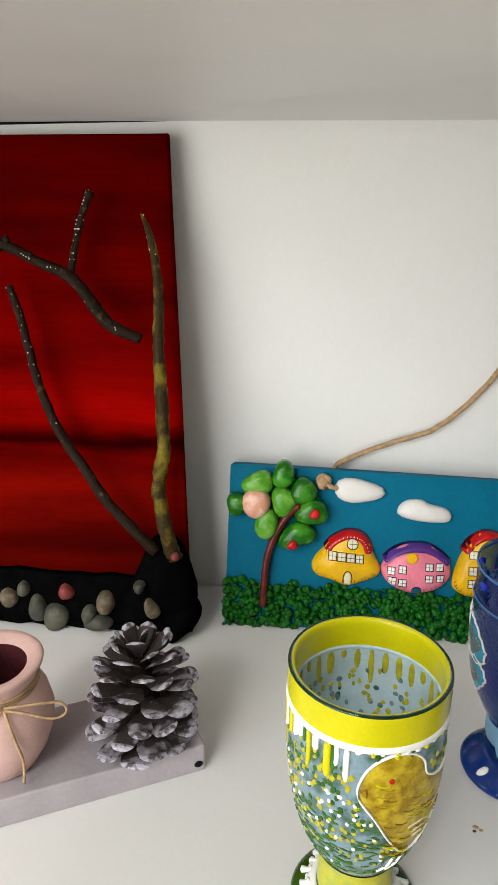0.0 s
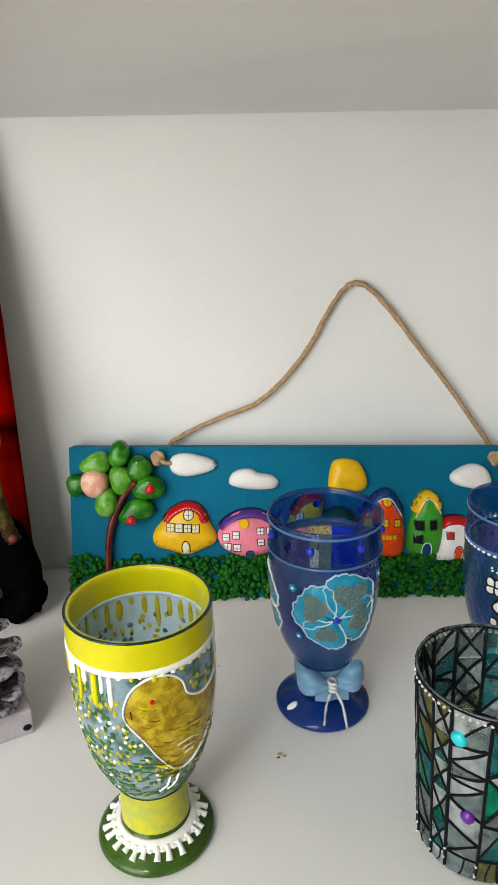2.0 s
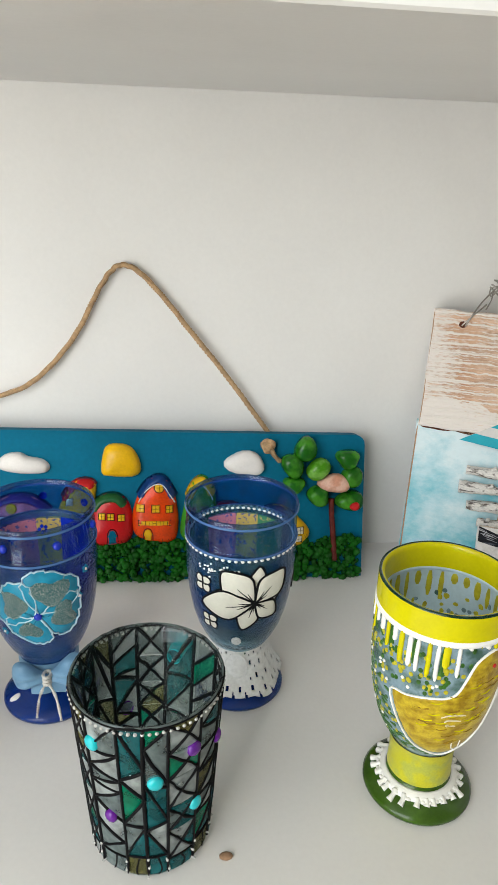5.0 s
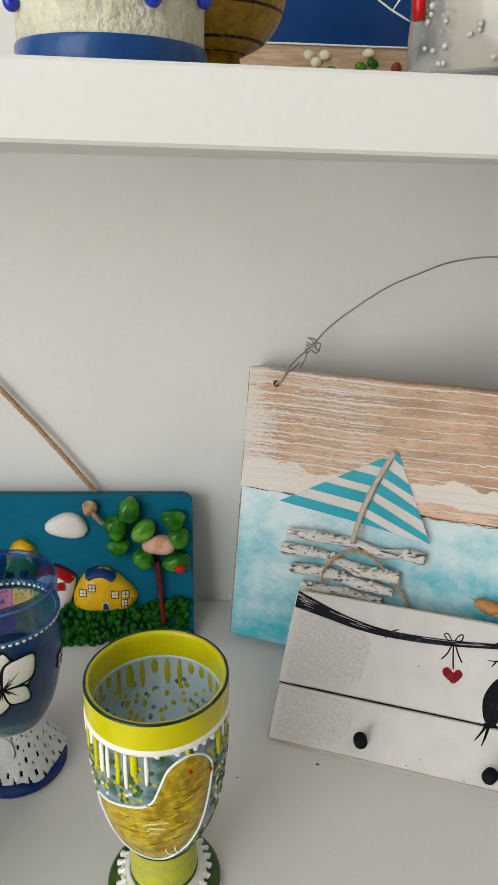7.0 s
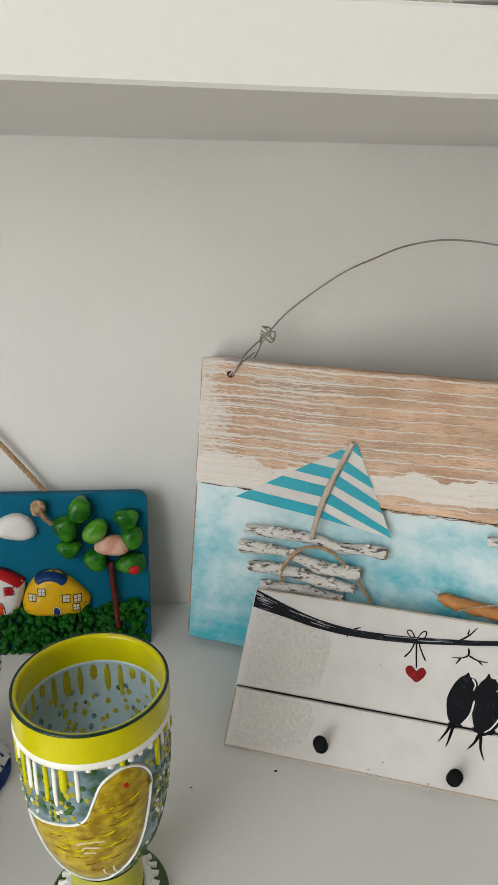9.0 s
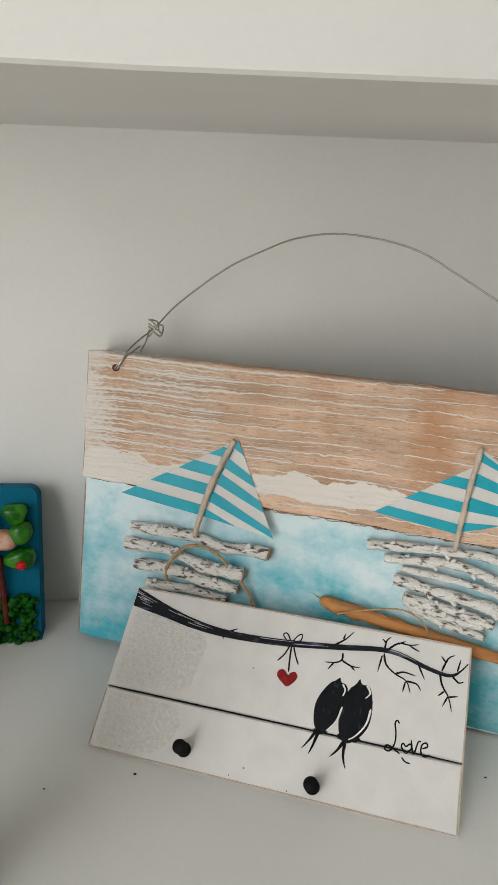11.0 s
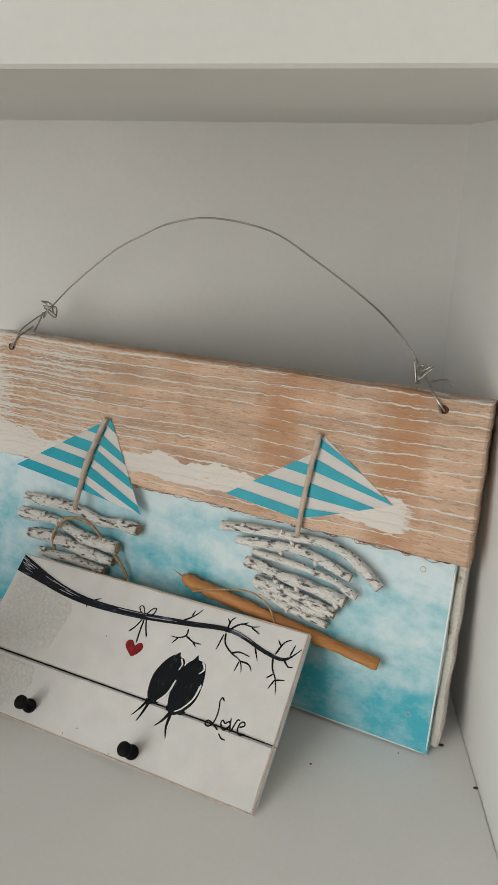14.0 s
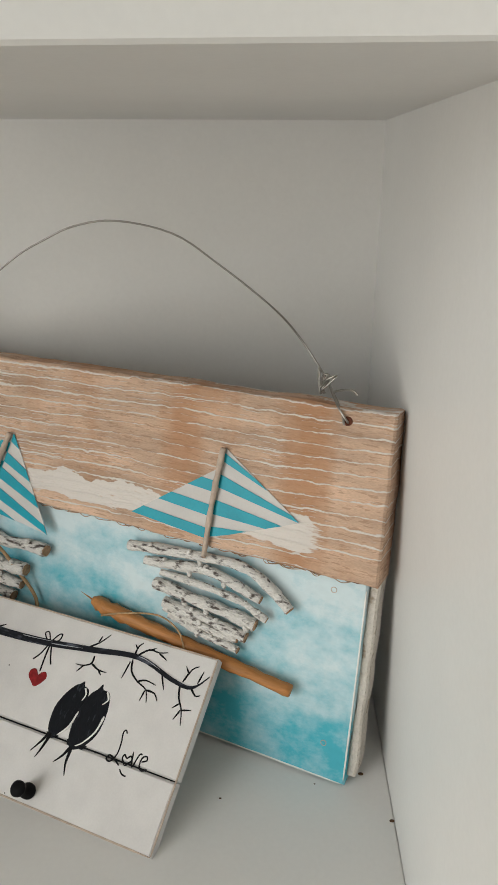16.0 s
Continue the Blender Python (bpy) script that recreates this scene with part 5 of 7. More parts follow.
    for k in range(1500):
        u, v = rnd.uniform(-0.1, 0.1), rnd.uniform(0.040, 0.110)
        if any(inside(sm, u + du, v + dv) for du, dv in ((0.002, 0), (-0.002, 0), (0, 0.002), (0, -0.002))):
            continue
        if rnd.random() < 1.05 - (v - 0.040) / 0.045:
            a = rnd.uniform(-0.5, 0.5)
            greens.append(stroke([(u, v), (u + 0.004 * math.cos(a), v + 0.004 * math.sin(a))], rnd.uniform(0.0012, 0.0022), P, 0.0003, 0.0, 2))
        elif rnd.random() < 0.22 and v < 0.095:
            whites.append(paint(ellipse(u, v, 0.0011, 0.0010, n=8, seed=k), P, 0.0005, 0, 2))
        else:
            (limes if k % 2 else greens).append(paint(ellipse(u, v, 0.0013, 0.0016, n=8, seed=k), P, 0.0003, 0, 2))
    for gs, m, nm in ((greens, M_moss, "brush_stroke"), (whites, M_white, "white_dots"), (limes, M_olive, "lime_dots")):
        tagged(part(nm, joined(*gs), m, g), kind="stuff")
    I = on_bowl(0, None, 0.0022)
    ins = []
    for k in range(30):
        u = k / 30 * 0.2042
        L = rnd.uniform(0.004, 0.020)
        ins.append(stroke([(u, 0.1170), (u, 0.1170 - L)], rnd.uniform(0.0028, 0.0046), I, 0.0004, 0.0, 3))
    greys = []
    for k in range(420):
        (ins if k % 3 else greys).append(paint(ellipse(rnd.uniform(0, 0.2042), rnd.uniform(0.050, 0.108), rnd.uniform(0.0010, 0.0019), rnd.uniform(0.0012, 0.0022), n=9, seed=k), I, 0.0003, 0, 2))
    tagged(part("inner_dotting", joined(*greys), M_slate, g), kind="stuff")
    part("inner_ring", lathe([(radius_at(BOWL, z) - o, z) for z, o in ((0.1176, 0.0022), (0.1182, 0.0030), (0.1192, 0.0030), (0.1198, 0.0022))], 64), M_inner, g, "", True)
    tagged(part("inner_drip", joined(*ins), M_olive, g, "olive yellow runs of paint"), kind="stuff")
    part("foot_ring", joined(*[lathe([(0.0170, 0.0102), (0.0172, 0.0118), (0.0184, 0.0116), (0.0205, 0.0102), (0.0216, 0.0090), (0.0218, 0.0080)], 56), *[ball(on_foot(a + 3 * math.sin(a), 0.0212, 0.0002), 0.0016, 1, 1, 0.6, 8, 5) for a in range(0, 360, 9)]]), M_white, g, "", True)
    for k in range(26):
        a = k / 26 * 360 + rnd.uniform(-3, 3)
        L = rnd.uniform(0.0225, 0.0262)
        part("foot_drip", joined(tube([on_foot(a, 0.020, 0.0003), on_foot(a + 1, (0.020 + L) / 2, 0.0004), on_foot(a, L, 0.0004)], [0.0016, 0.0013, 0.0018], 7, 3)), M_white, g, "", True)
    return g


chick_goblet((1.0025, 0.3610, 0), -96, False, "lime and slate painted glass goblet with chick facing bow goblet", 3)
chick_goblet((1.3070, 0.3745, 0), -42, True, "lime and slate painted goblet with chick, beside bird board", 8)


def petal_flower(root, P, cu, cv, size, petals, turn, fill, edge, glitter=None, name="painted_flower", width=0.62, edge_w=0.0011):
    fl = None
    for k in range(petals):
        a = radians(turn + k * 360 / petals)
        o = []
        for t, w in ((0.06, 0.06), (0.35, 0.75), (0.65, 1.0), (0.9, 0.8), (1.0, 0.35), (1.0, -0.2), (0.95, -0.7), (0.65, -1.0), (0.35, -0.75), (0.06, -0.06)):
            x, y = t * size, w * size * width * 0.62
            o.append((cu + x * math.cos(a) - y * math.sin(a), cv + x * math.sin(a) + y * math.cos(a)))
        o = smooth2(o, 4)
        if glitter:
            o = [(u + 0.0006 * math.sin(i * 1.9 + k), v + 0.0006 * math.cos(i * 2.3 + k)) for i, (u, v) in enumerate(o)]
        ra = random.Random(int(turn) + k)
        o = [(u + ra.uniform(-1, 1) * size * 0.018, v + ra.uniform(-1, 1) * size * 0.018) for u, v in o]
        p = part("petal", paint(o, P, 0.0004, 0.0001, 4), fill, root, "", True)
        part("petal_edge", stroke([*o, o[0]], edge_w, P, 0.0008, 0.0001, 1), edge, p, "", True)
        if glitter:
            c = (cu + 0.58 * size * math.cos(a), cv + 0.58 * size * math.sin(a))
            part("glitter", paint(ellipse(*c, size * 0.38, size * 0.34, math.degrees(a), seed=k, wob=0.25), P, 0.0005, 0.0004, 3), glitter, p)


def blue_goblet(pos, glass, label):
    g = thing("painted_goblet", Matrix.Translation(pos), label, "goblet")
    prof = shell(BOWL[:-2] + [(0.0327, 0.1105), (0.0331, 0.1118)], 0.0017, 0.043)
    part("bowl", lathe(prof, 64), glass, g, "tinted blue glass bowl", True).visible_shadow = False
    part("rim", lathe([(0.0331, 0.1128), (0.0326, 0.1138), (0.0326, 0.1290), (0.0331, 0.1330), (0.0322, 0.1337), (0.0314, 0.1330), (0.0309, 0.1290), (0.0309, 0.1138), (0.0312, 0.1128)], 64, True), M_rimglass, g, "clear pale blue glass rim", True).visible_shadow = False
    for z in (0.1120, 0.1300):
        part("rim_ridge", lathe([(0.0329, z - 0.0008), (0.0335, z - 0.0004), (0.0336, z), (0.0335, z + 0.0004), (0.0329, z + 0.0008)], 56), M_ridge, g, "", True)
    part("stem", lathe([(0.0, 0.012), *FOOT[8:], (0.012, 0.0375), (0.0, 0.038)], 40), glass, g, "", True)
    part("foot", lathe(FOOT[:8] + [(0.0168, 0.0112), (0.0, 0.0112)], 56), M_cobalt, g, "cobalt blue glass foot", True)
    return g


bow_goblet = blue_goblet((1.0955, 0.4540, 0), M_blueglass, "blue glass goblet with turquoise flower and satin bow")
P = on_bowl(-83)
for ang, reach, wide in ((150, 0.0250, 1.05), (62, 0.0290, 0.95), (-8, 0.0250, 0.95), (241, 0.0195, 1.25)):
    petal_flower(bow_goblet, P, 0.0, 0.0800, reach, 1, ang, M_petal, M_ice, M_glitter, width=wide, edge_w=0.0010)
part("flower_centre", blob(ellipse(0, 0.0800, 0.0024, 0.0024, wob=0), P, 0.0018, 0.0004), M_gem, bow_goblet, "", True)
petal_flower(bow_goblet, on_bowl(-190), 0.0, 0.0780, 0.0240, 4, 45, M_petal, M_white, M_glitter, width=0.95)
M_rosedot = mat("rose_dotted_paint", (0.55, 0.20, 0.28), 0.5, vary=0.2, scale=420, second=(0.10, 0.10, 0.30), mix=(0.56, 0.62))
M_ochredot = mat("ochre_dotted_paint", (0.50, 0.36, 0.10), 0.5, vary=0.2, scale=420, second=(0.08, 0.10, 0.22), mix=(0.56, 0.62))
M_mossdot = mat("green_dotted_paint", (0.05, 0.20, 0.09), 0.5, vary=0.3, scale=420, second=(0.40, 0.34, 0.12), mix=(0.58, 0.64))


def inner_painting(g, fields, z0, z1):
    """Painted fields on the far side of the bowl, seen through its mouth."""
    for a0, a1, m in fields:
        k = (a1 - a0) / 57.3 * 0.0325
        o = [(t / 8 * k, z0) for t in range(9)] + [(t / 8 * k, z1) for t in range(8, -1, -1)]
        part("inner_painting", paint(o, on_bowl(a0, None, 0.0019), 0.0002, 0.0, 4), m, g)


inner_painting(bow_goblet, ((104, 160, M_rosedot), (76, 104, M_ochredot), (30, 76, M_gem)), 0.070, 0.1085)
I = on_bowl(90, None, 0.0022)
for cu, cv in ((0.004, 0.100), (0.024, 0.098), (-0.012, 0.097)):
    part("inner_flower", joined(*[paint(ellipse(cu + 0.0022 * math.cos(k * 1.256), cv + 0.0022 * math.sin(k * 1.256), 0.0014, 0.0014, n=8), I, 0.0003) for k in range(5)]), M_gem, bow_goblet)
for k in range(7):
    a = -110 + k * 51
    part("gem", blob(ellipse(0, 0.1225, 0.0024, 0.0024, wob=0), on_bowl(a), 0.0016), M_gem, bow_goblet, "", True)
for a, v in ((-128, 0.098), (-30, 0.101), (-124, 0.066), (-40, 0.086)):
    Q = on_bowl(a)
    part("small_flower", joined(*[paint(ellipse(0.0016 * math.cos(k * 1.256), v + 0.0016 * math.sin(k * 1.256), 0.0010, 0.0010, n=8), Q, 0.0005) for k in range(5)]), M_petal, bow_goblet)
    part("white_dot", paint(ellipse(0, v, 0.0009, 0.0009, n=8), Q, 0.0006, 0.0003), M_white, bow_goblet)
part("foot_stone", blob(ellipse(0, 0, 0.0022, 0.0032, 20), lambda u, v, h: on_foot(-147 + u * 2400, 0.0235 + v, h), 0.0010), M_white, bow_goblet, "", True)


def bow_loop(sx, lift):
    """A plump lobe of folded ribbon with two creases."""
    o = smooth2([(0.0, 0.0012), (sx * 0.006, 0.0050 + lift * 0.4), (sx * 0.0130, 0.0088 + lift), (sx * 0.0185, 0.0080 + lift), (sx * 0.0205, 0.0020 + lift), (sx * 0.0185, -0.0050 + lift * 0.5), (sx * 0.0125, -0.0072), (sx * 0.006, -0.0040), (0.0, -0.0012)], 4)
    V, F = blob(o, flat, -0.0085, 0.0, 7, 2.0)
    for v in V:
        k = min(1.0, abs(v.x) / 0.02)
        v.y += 0.0016 * math.sin(v.z * 900 + sx * v.x * 160) * (1 - 0.5 * k) * min(1.0, -v.y / 0.003) + 0.10 * abs(v.x)
    return V, F


BM = Matrix.Translation((0.003, -0.0205, 0.0300)) @ pose(0, 0, 0, -12, 0, 6)
part("bow", moved(joined(bow_loop(1, 0.0035), bow_loop(-1, 0.001)), BM), M_satin, bow_goblet, "pale blue satin bow", True)
part("ribbon_wrap", lathe([(0.0172, 0.022), (0.0179, 0.026), (0.0180, 0.031), (0.0174, 0.035)], 40), M_satin, bow_goblet, "", True)
part("ribbon_tail", moved(([Vector((x, -0.0008 + 0.001 * math.sin(x * 500), z)) for z in (-0.003, -0.011) for x in (-0.010, -0.006, -0.002, 0.002, 0.006, 0.010)], [(i, i + 1, i + 7, i + 6) for i in range(5)]), BM), M_satin, bow_goblet, "", True)
part("cord_knot", moved(joined(*[tube([(0.0022 * math.cos(t), -0.003 + 0.0042 * math.sin(t), z) for t in [i * 0.6 for i in range(12)]], 0.0010, 6, 2) for z in (-0.0022, 0.0, 0.0022)]), BM), M_cord, bow_goblet, "white cotton cord knot", True)
for dx, dz in ((-0.0065, -0.0215), (0.0070, -0.0250)):
    part("cord_tail", moved(rope([(dx * 0.15, -0.006, -0.002), (dx * 0.7, -0.0075, dz * 0.45), (dx, -0.0085, dz)], 0.0010, 9), BM), M_cord, bow_goblet, "", True)

lily_goblet = blue_goblet((1.2130, 0.4590, 0), M_blueglass2, "blue glass goblet with white lilies and lace stem")
P = on_bowl(-86)
def lily_petal(cu, cv, ang, L, wid, lift):
    a = radians(ang)
    o = [(cu + t * L * math.cos(a) - w * wid * math.sin(a), cv + t * L * math.sin(a) + w * wid * math.cos(a)) for t, w in ((0.02, 0.05), (0.25, 0.6), (0.5, 1.0), (0.75, 0.75), (1.0, 0.0), (0.75, -0.75), (0.5, -1.0), (0.25, -0.6), (0.02, -0.05))]
    o = smooth2(o, 4)
    p = part("petal", paint(o, P, 0.0004, lift, 4), M_petalw, lily_goblet, "", True)
    part("petal_edge", stroke([*o, o[0]], 0.0014, P, 0.00045, lift, 1), M_black, p, "", True)
    for d, k in ((0.04, 0.52), (0.22, 0.34), (-0.18, 0.30)):
        part("vein", stroke([(cu + 0.05 * L * math.cos(a), cv + 0.05 * L * math.sin(a)), (cu + k * L * math.cos(a + d), cv + k * L * math.sin(a + d))], 0.0014, P, 0.0003, lift + 0.0003, 3, 0.0005), M_black, p)
for layer, (ang, L, wid) in enumerate(((84, 0.0175, 0.0045), (12, 0.0135, 0.0040), (-108, 0.0160, 0.0052), (165, 0.0175, 0.0042), (-40, 0.0140, 0.0052), (132, 0.0205, 0.0074), (46, 0.0190, 0.0070), (187, 0.0235, 0.0078))):
    lily_petal(0.0040, 0.0830, ang, L * 1.36, wid * 1.3, 0.0001 + 0.00022 * layer)
part("lily_centre", paint(ellipse(0.0035, 0.0830, 0.0022, 0.0018, seed=3, wob=0.2), P, 0.0004, 0.0021), M_black, lily_goblet)
for cu, cv, sz in ((-0.0275, 0.0915, 0.0062), (-0.0245, 0.0650, 0.0062), (0.047, 0.080, 0.006), (0.060, 0.095, 0.005)):
    for k in range(4):
        a = radians(45 + 90 * k)
        o = ellipse(cu + 0.55 * sz * math.cos(a), cv + 0.55 * sz * math.sin(a), sz * 0.5, sz * 0.42, math.degrees(a))
        p = part("petal", paint(o, P, 0.0004, 0.0001, 3), M_petalw, lily_goblet, "", True)
        part("petal_edge", stroke([*o, o[0]], 0.0008, P, 0.0006, 0.0001, 1), M_black, p)
for k in range(56):
    part("white_dot", blob(ellipse(k / 56 * 0.2042, 0.1105, 0.0012, 0.0009, n=9, seed=k), P, 0.0006, 0.0002, 2), M_white, lily_goblet)
rnd = random.Random(12)
part("white_specks", joined(*[paint(ellipse(rnd.gauss(-0.020, 0.007), rnd.gauss(0.1025, 0.002), 0.0008, 0.0006, n=6, seed=k), P, 0.0004) for k in range(26)]), M_white, lily_goblet)
petal_flower(lily_goblet, on_bowl(-92), -0.003, 0.0510, 0.0034, 5, 0, M_lace, M_lace, width=0.9, edge_w=0.0005)
inner_painting(lily_goblet, ((128, 165, M_mossdot), (92, 128, M_rosedot), (66, 92, M_ochredot), (30, 66, M_mossdot)), 0.075, 0.1075)
I = on_bowl(0, None, 0.0020)
part("inner_dots", joined(*[paint(ellipse(k / 56 * 0.2042, 0.1105, 0.0012, 0.0009, n=8, seed=k), I, 0.0003, 0, 2) for k in range(56)]), M_white, lily_goblet)
# lace collar: a flared sheet with holes
V, F = [], []
na, nz = 200, 20
for j in range(nz + 1):
    t = j / nz
    for i in range(na):
        a = 2 * math.pi * i / na
        flare = 0.0176 + 0.0105 * t ** 1.8 + 0.0018 * t * math.sin(5 * a)
        V.append(Vector((flare * math.cos(a), flare * math.sin(a), 0.0395 - 0.0290 * t - 0.0020 * t * abs(math.sin(5 * a)))))
for j in range(nz):
    for i in range(na):
        c, rr = (i + 5 * (j // 5 % 2)) % 10, j % 5
        hole = (c in (4, 5) and rr in (1, 2)) or (c == 9 and rr == 3) or (j == nz - 1 and c in (0, 9))
        medal = abs(math.remainder(2 * math.pi * (i + 0.5) / na + 1.72, 2 * math.pi)) < 0.42 and 3 < j < 15
        if hole and not medal and j > 1:
            continue
        F.append((j * na + i, j * na + (i + 1) % na, (j + 1) * na + (i + 1) % na, (j + 1) * na + i))
lace = part("lace_collar", (V, F), M_lace, lily_goblet, "white crocheted lace collar", True)
sol = lace.modifiers.new("thickness", "SOLIDIFY")
sol.thickness = 0.0007
part("lace_medallion", moved(blob(ellipse(0, 0, 0.0072, 0.0090, 0, 24, 0.02), flat, -0.0022, 0, 4), Matrix.Translation((-0.0025, -0.0192, 0.0275)) @ pose(0, 0, 0, -10, 0, -8)), M_lace, lily_goblet, "", True)

# ---- mosaic glass ----
M_clear = stained("grey_clear_glass", (0.06, 0.09, 0.09), 0.97, (0.90, 0.94, 0.93), 0.05, 0.04)
M_pane = [stained("pane_clear", (0.62, 0.67, 0.67), 0.52, (0.88, 0.92, 0.92), bump=0.25),
          stained("pane_smoke", (0.27, 0.33, 0.33), 0.52, (0.52, 0.60, 0.60), bump=0.25),
          stained("pane_emerald", (0.005, 0.32, 0.17), 0.50, (0.03, 0.62, 0.38), bump=0.25),
          stained("pane_teal", (0.020, 0.19, 0.21), 0.50, (0.12, 0.46, 0.50), bump=0.25),
          stained("pane_olive", (0.20, 0.185, 0.06), 0.50, (0.50, 0.48, 0.24), bump=0.25)]
M_lead = mat("black_contour_paste", (0.006, 0.006, 0.007), 0.6, vary=0.2, spec=0.08)
M_aqua = mat("aqua_cabochon", (0.02, 0.45, 0.50), 0.12, vary=0.2, scale=300, coat=0.8)
M_violet = mat("violet_cabochon", (0.10, 0.01, 0.22), 0.12, vary=0.2, scale=300, coat=0.8)
M_pearl = mat("silver_pearl", (0.60, 0.60, 0.58), 0.25, metal=0.4, vary=0.1, coat=0.5)
TUMB = [(0.0275, 0.0), (0.0292, 0.0030), (0.0292, 0.0120), (0.0296, 0.0140), (0.0350, 0.0985)]
tumbler = thing("mosaic_tumbler", Matrix.Translation((1.1632, 0.3550, 0)), "glass tumbler painted like leaded green mosaic", "glass")
part("glass", lathe(shell(TUMB, 0.0016, 0.0070) , 64), M_clear, tumbler, "clear tinted glass body", True).visible_shadow = False
P = on_bowl(-90, TUMB)
rnd = random.Random(21)
COLS = 16
circ = 0.0325 * 2 * math.pi
lead = []


def pane(poly, k):
    """One coloured pane, following the curve of the glass."""
    cu, cv = sum(p[0] for p in poly) / len(poly), sum(p[1] for p in poly) / len(poly)
    q = [(p[0] + (cu - p[0]) * 0.05, p[1] + (cv - p[1]) * 0.05) for p in poly]
    o = []
    for a, b in zip(q, q[1:] + q[:1]):
        o += [lerp2(a, b, t / 4) for t in range(4)]
    part("pane", paint(o, P, 0.0003, 0.0001, 2), M_pane[k], tumbler).visible_shadow = False


def pick(c):
    return rnd.choices(range(5), (46, 18, 12, 16, 8) if c % 3 else (30, 24, 16, 20, 10))[0]


def leading(a, b, w, wob=0.0005):
    """One hand-drawn contour line."""
    p = [lerp2(a, b, t) for t in (0, 0.33, 0.67, 1)]
    p = [p[0]] + [(q[0] + rnd.uniform(-wob, wob), q[1] + rnd.uniform(-wob, wob)) for q in p[1:3]] + [p[3]]
    lead.append(stroke(p, w * rnd.uniform(0.75, 1.25), P, 0.0009, 0.0, 3, bed=0.0007))


cuts = [0.0]
for c in range(COLS):
    cuts.append(cuts[-1] + rnd.uniform(0.65, 1.35))
cuts = [q / cuts[-1] * circ for q in cuts]
for c in range(COLS):
    u0, u1 = cuts[c], cuts[c + 1]
    um, w = (u0 + u1) / 2, u1 - u0
    lead.append(stroke([(u0, 0.0035), (u0 + rnd.uniform(-0.0008, 0.0008), 0.03), (u0 + rnd.uniform(-0.0008, 0.0008), 0.065), (u0, 0.0978)], rnd.uniform(0.0016, 0.0025), P, 0.0009, 0.0, 4, bed=0.0007))
    z = 0.0135 + rnd.uniform(-0.002, 0.004)
    pane([(u0, 0.002), (u1, 0.002), (u1, z), (u0, z)], pick(c))
    leading((u0, z), (u1, z), 0.0009)
    lead.append(stroke([(um, 0.0035), (um + rnd.uniform(-0.002, 0.002), 0.007), (u0 + w * rnd.uniform(0.3, 0.7), z)], 0.0012, P, 0.0008, 0.0, 4))
    style = c % 3
    if style == 0:
        # tall zigzag of triangles between the two uprights
        side, a, b = c % 2, z, z
        while min(a, b) < 0.0965:
            n_ = min((b if side else a) + rnd.uniform(0.016, 0.030), 0.0978)
            if n_ > 0.088:
                n_ = 0.0978
            if side:
                pane([(u0, a), (u1, b), (u1, n_)], pick(c))
                leading((u0, a), (u1, n_), 0.0018)
                b = n_
            else:
                pane([(u0, a), (u1, b), (u0, n_)], pick(c))
                leading((u1, b), (u0, n_), 0.0018)
                a = n_
            side = not side
    elif style == 1:
        # lattice of diamonds
        n_ = rnd.choice((4, 5, 5, 6))
        zs = [z + (0.0978 - z) * (k / n_) + (rnd.uniform(-0.002, 0.002) if 0 < k < n_ else 0) for k in range(n_ + 1)]
        for za, zb in zip(zs, zs[1:]):
            mid = (um + rnd.uniform(-0.1, 0.1) * w, (za + zb) / 2)
            for t in (((u0, za), (u1, za), mid), ((u1, za), (u1, zb), mid), ((u1, zb), (u0, zb), mid), ((u0, zb), (u0, za), mid)):
                pane(list(t), pick(c))
            for q in ((u0, za), (u1, za), (u1, zb), (u0, zb)):
                leading(q, mid, 0.0015)
    else:
        # leaning shards
        a = b = z
        while min(a, b) < 0.096:
            na_, nb_ = min(a + rnd.uniform(0.006, 0.022), 0.0978), min(b + rnd.uniform(0.006, 0.022), 0.0978)
            if min(na_, nb_) > 0.088:
                na_ = nb_ = 0.0978
            if abs(na_ - nb_) < 0.004 or na_ - a > 0.016:
                pane([(u0, a), (u1, b), (u1, nb_)], pick(c))
                pane([(u0, a), (u1, nb_), (u0, na_)], pick(c))
                leading((u0, a), (u1, nb_), 0.0015)
            else:
                pane([(u0, a), (u1, b), (u1, nb_), (u0, na_)], pick(c))
            if na_ < 0.0978 or nb_ < 0.0978:
                leading((u0, na_), (u1, nb_), 0.0015)
            a, b = na_, nb_
lead.append(stroke([(k / 40 * circ, 0.0978) for k in range(41)], 0.0014, P, 0.0007, 0.0, 1, bed=0.0007))
part("rim", lathe([(0.0352, 0.0981), (0.0353, 0.0987), (0.0348, 0.0991), (0.0343, 0.0987), (0.0342, 0.0981)], 64), M_pane[1], tumbler, "", True)
part("base", lathe([(0.0, 0.0004), (0.0270, 0.0004), (0.0280, 0.0030), (0.0270, 0.0062), (0.0, 0.0062)], 48), M_pane[1], tumbler, "thick smoky glass base", True)
for c in range(COLS):
    for k in range(c % 2, 5, 2):
        part("base_bead", blob(ellipse(cuts[c] + rnd.uniform(-0.0006, 0.0006), 0.0030 + 0.0030 * k, 0.0008, 0.0008, n=8, wob=0), P, 0.0010, 0.0007, 2), M_pearl, tumbler, "", True)
part("leading", joined(*lead), M_lead, tumbler, "raised black contour lines", True)
for k in range(74):
    part("pearl", blob(ellipse(k / 74 * circ, 0.0955, 0.0009, 0.0009, n=8, wob=0), P, 0.0010, 0.0003, 2), M_pearl, tumbler, "", True)
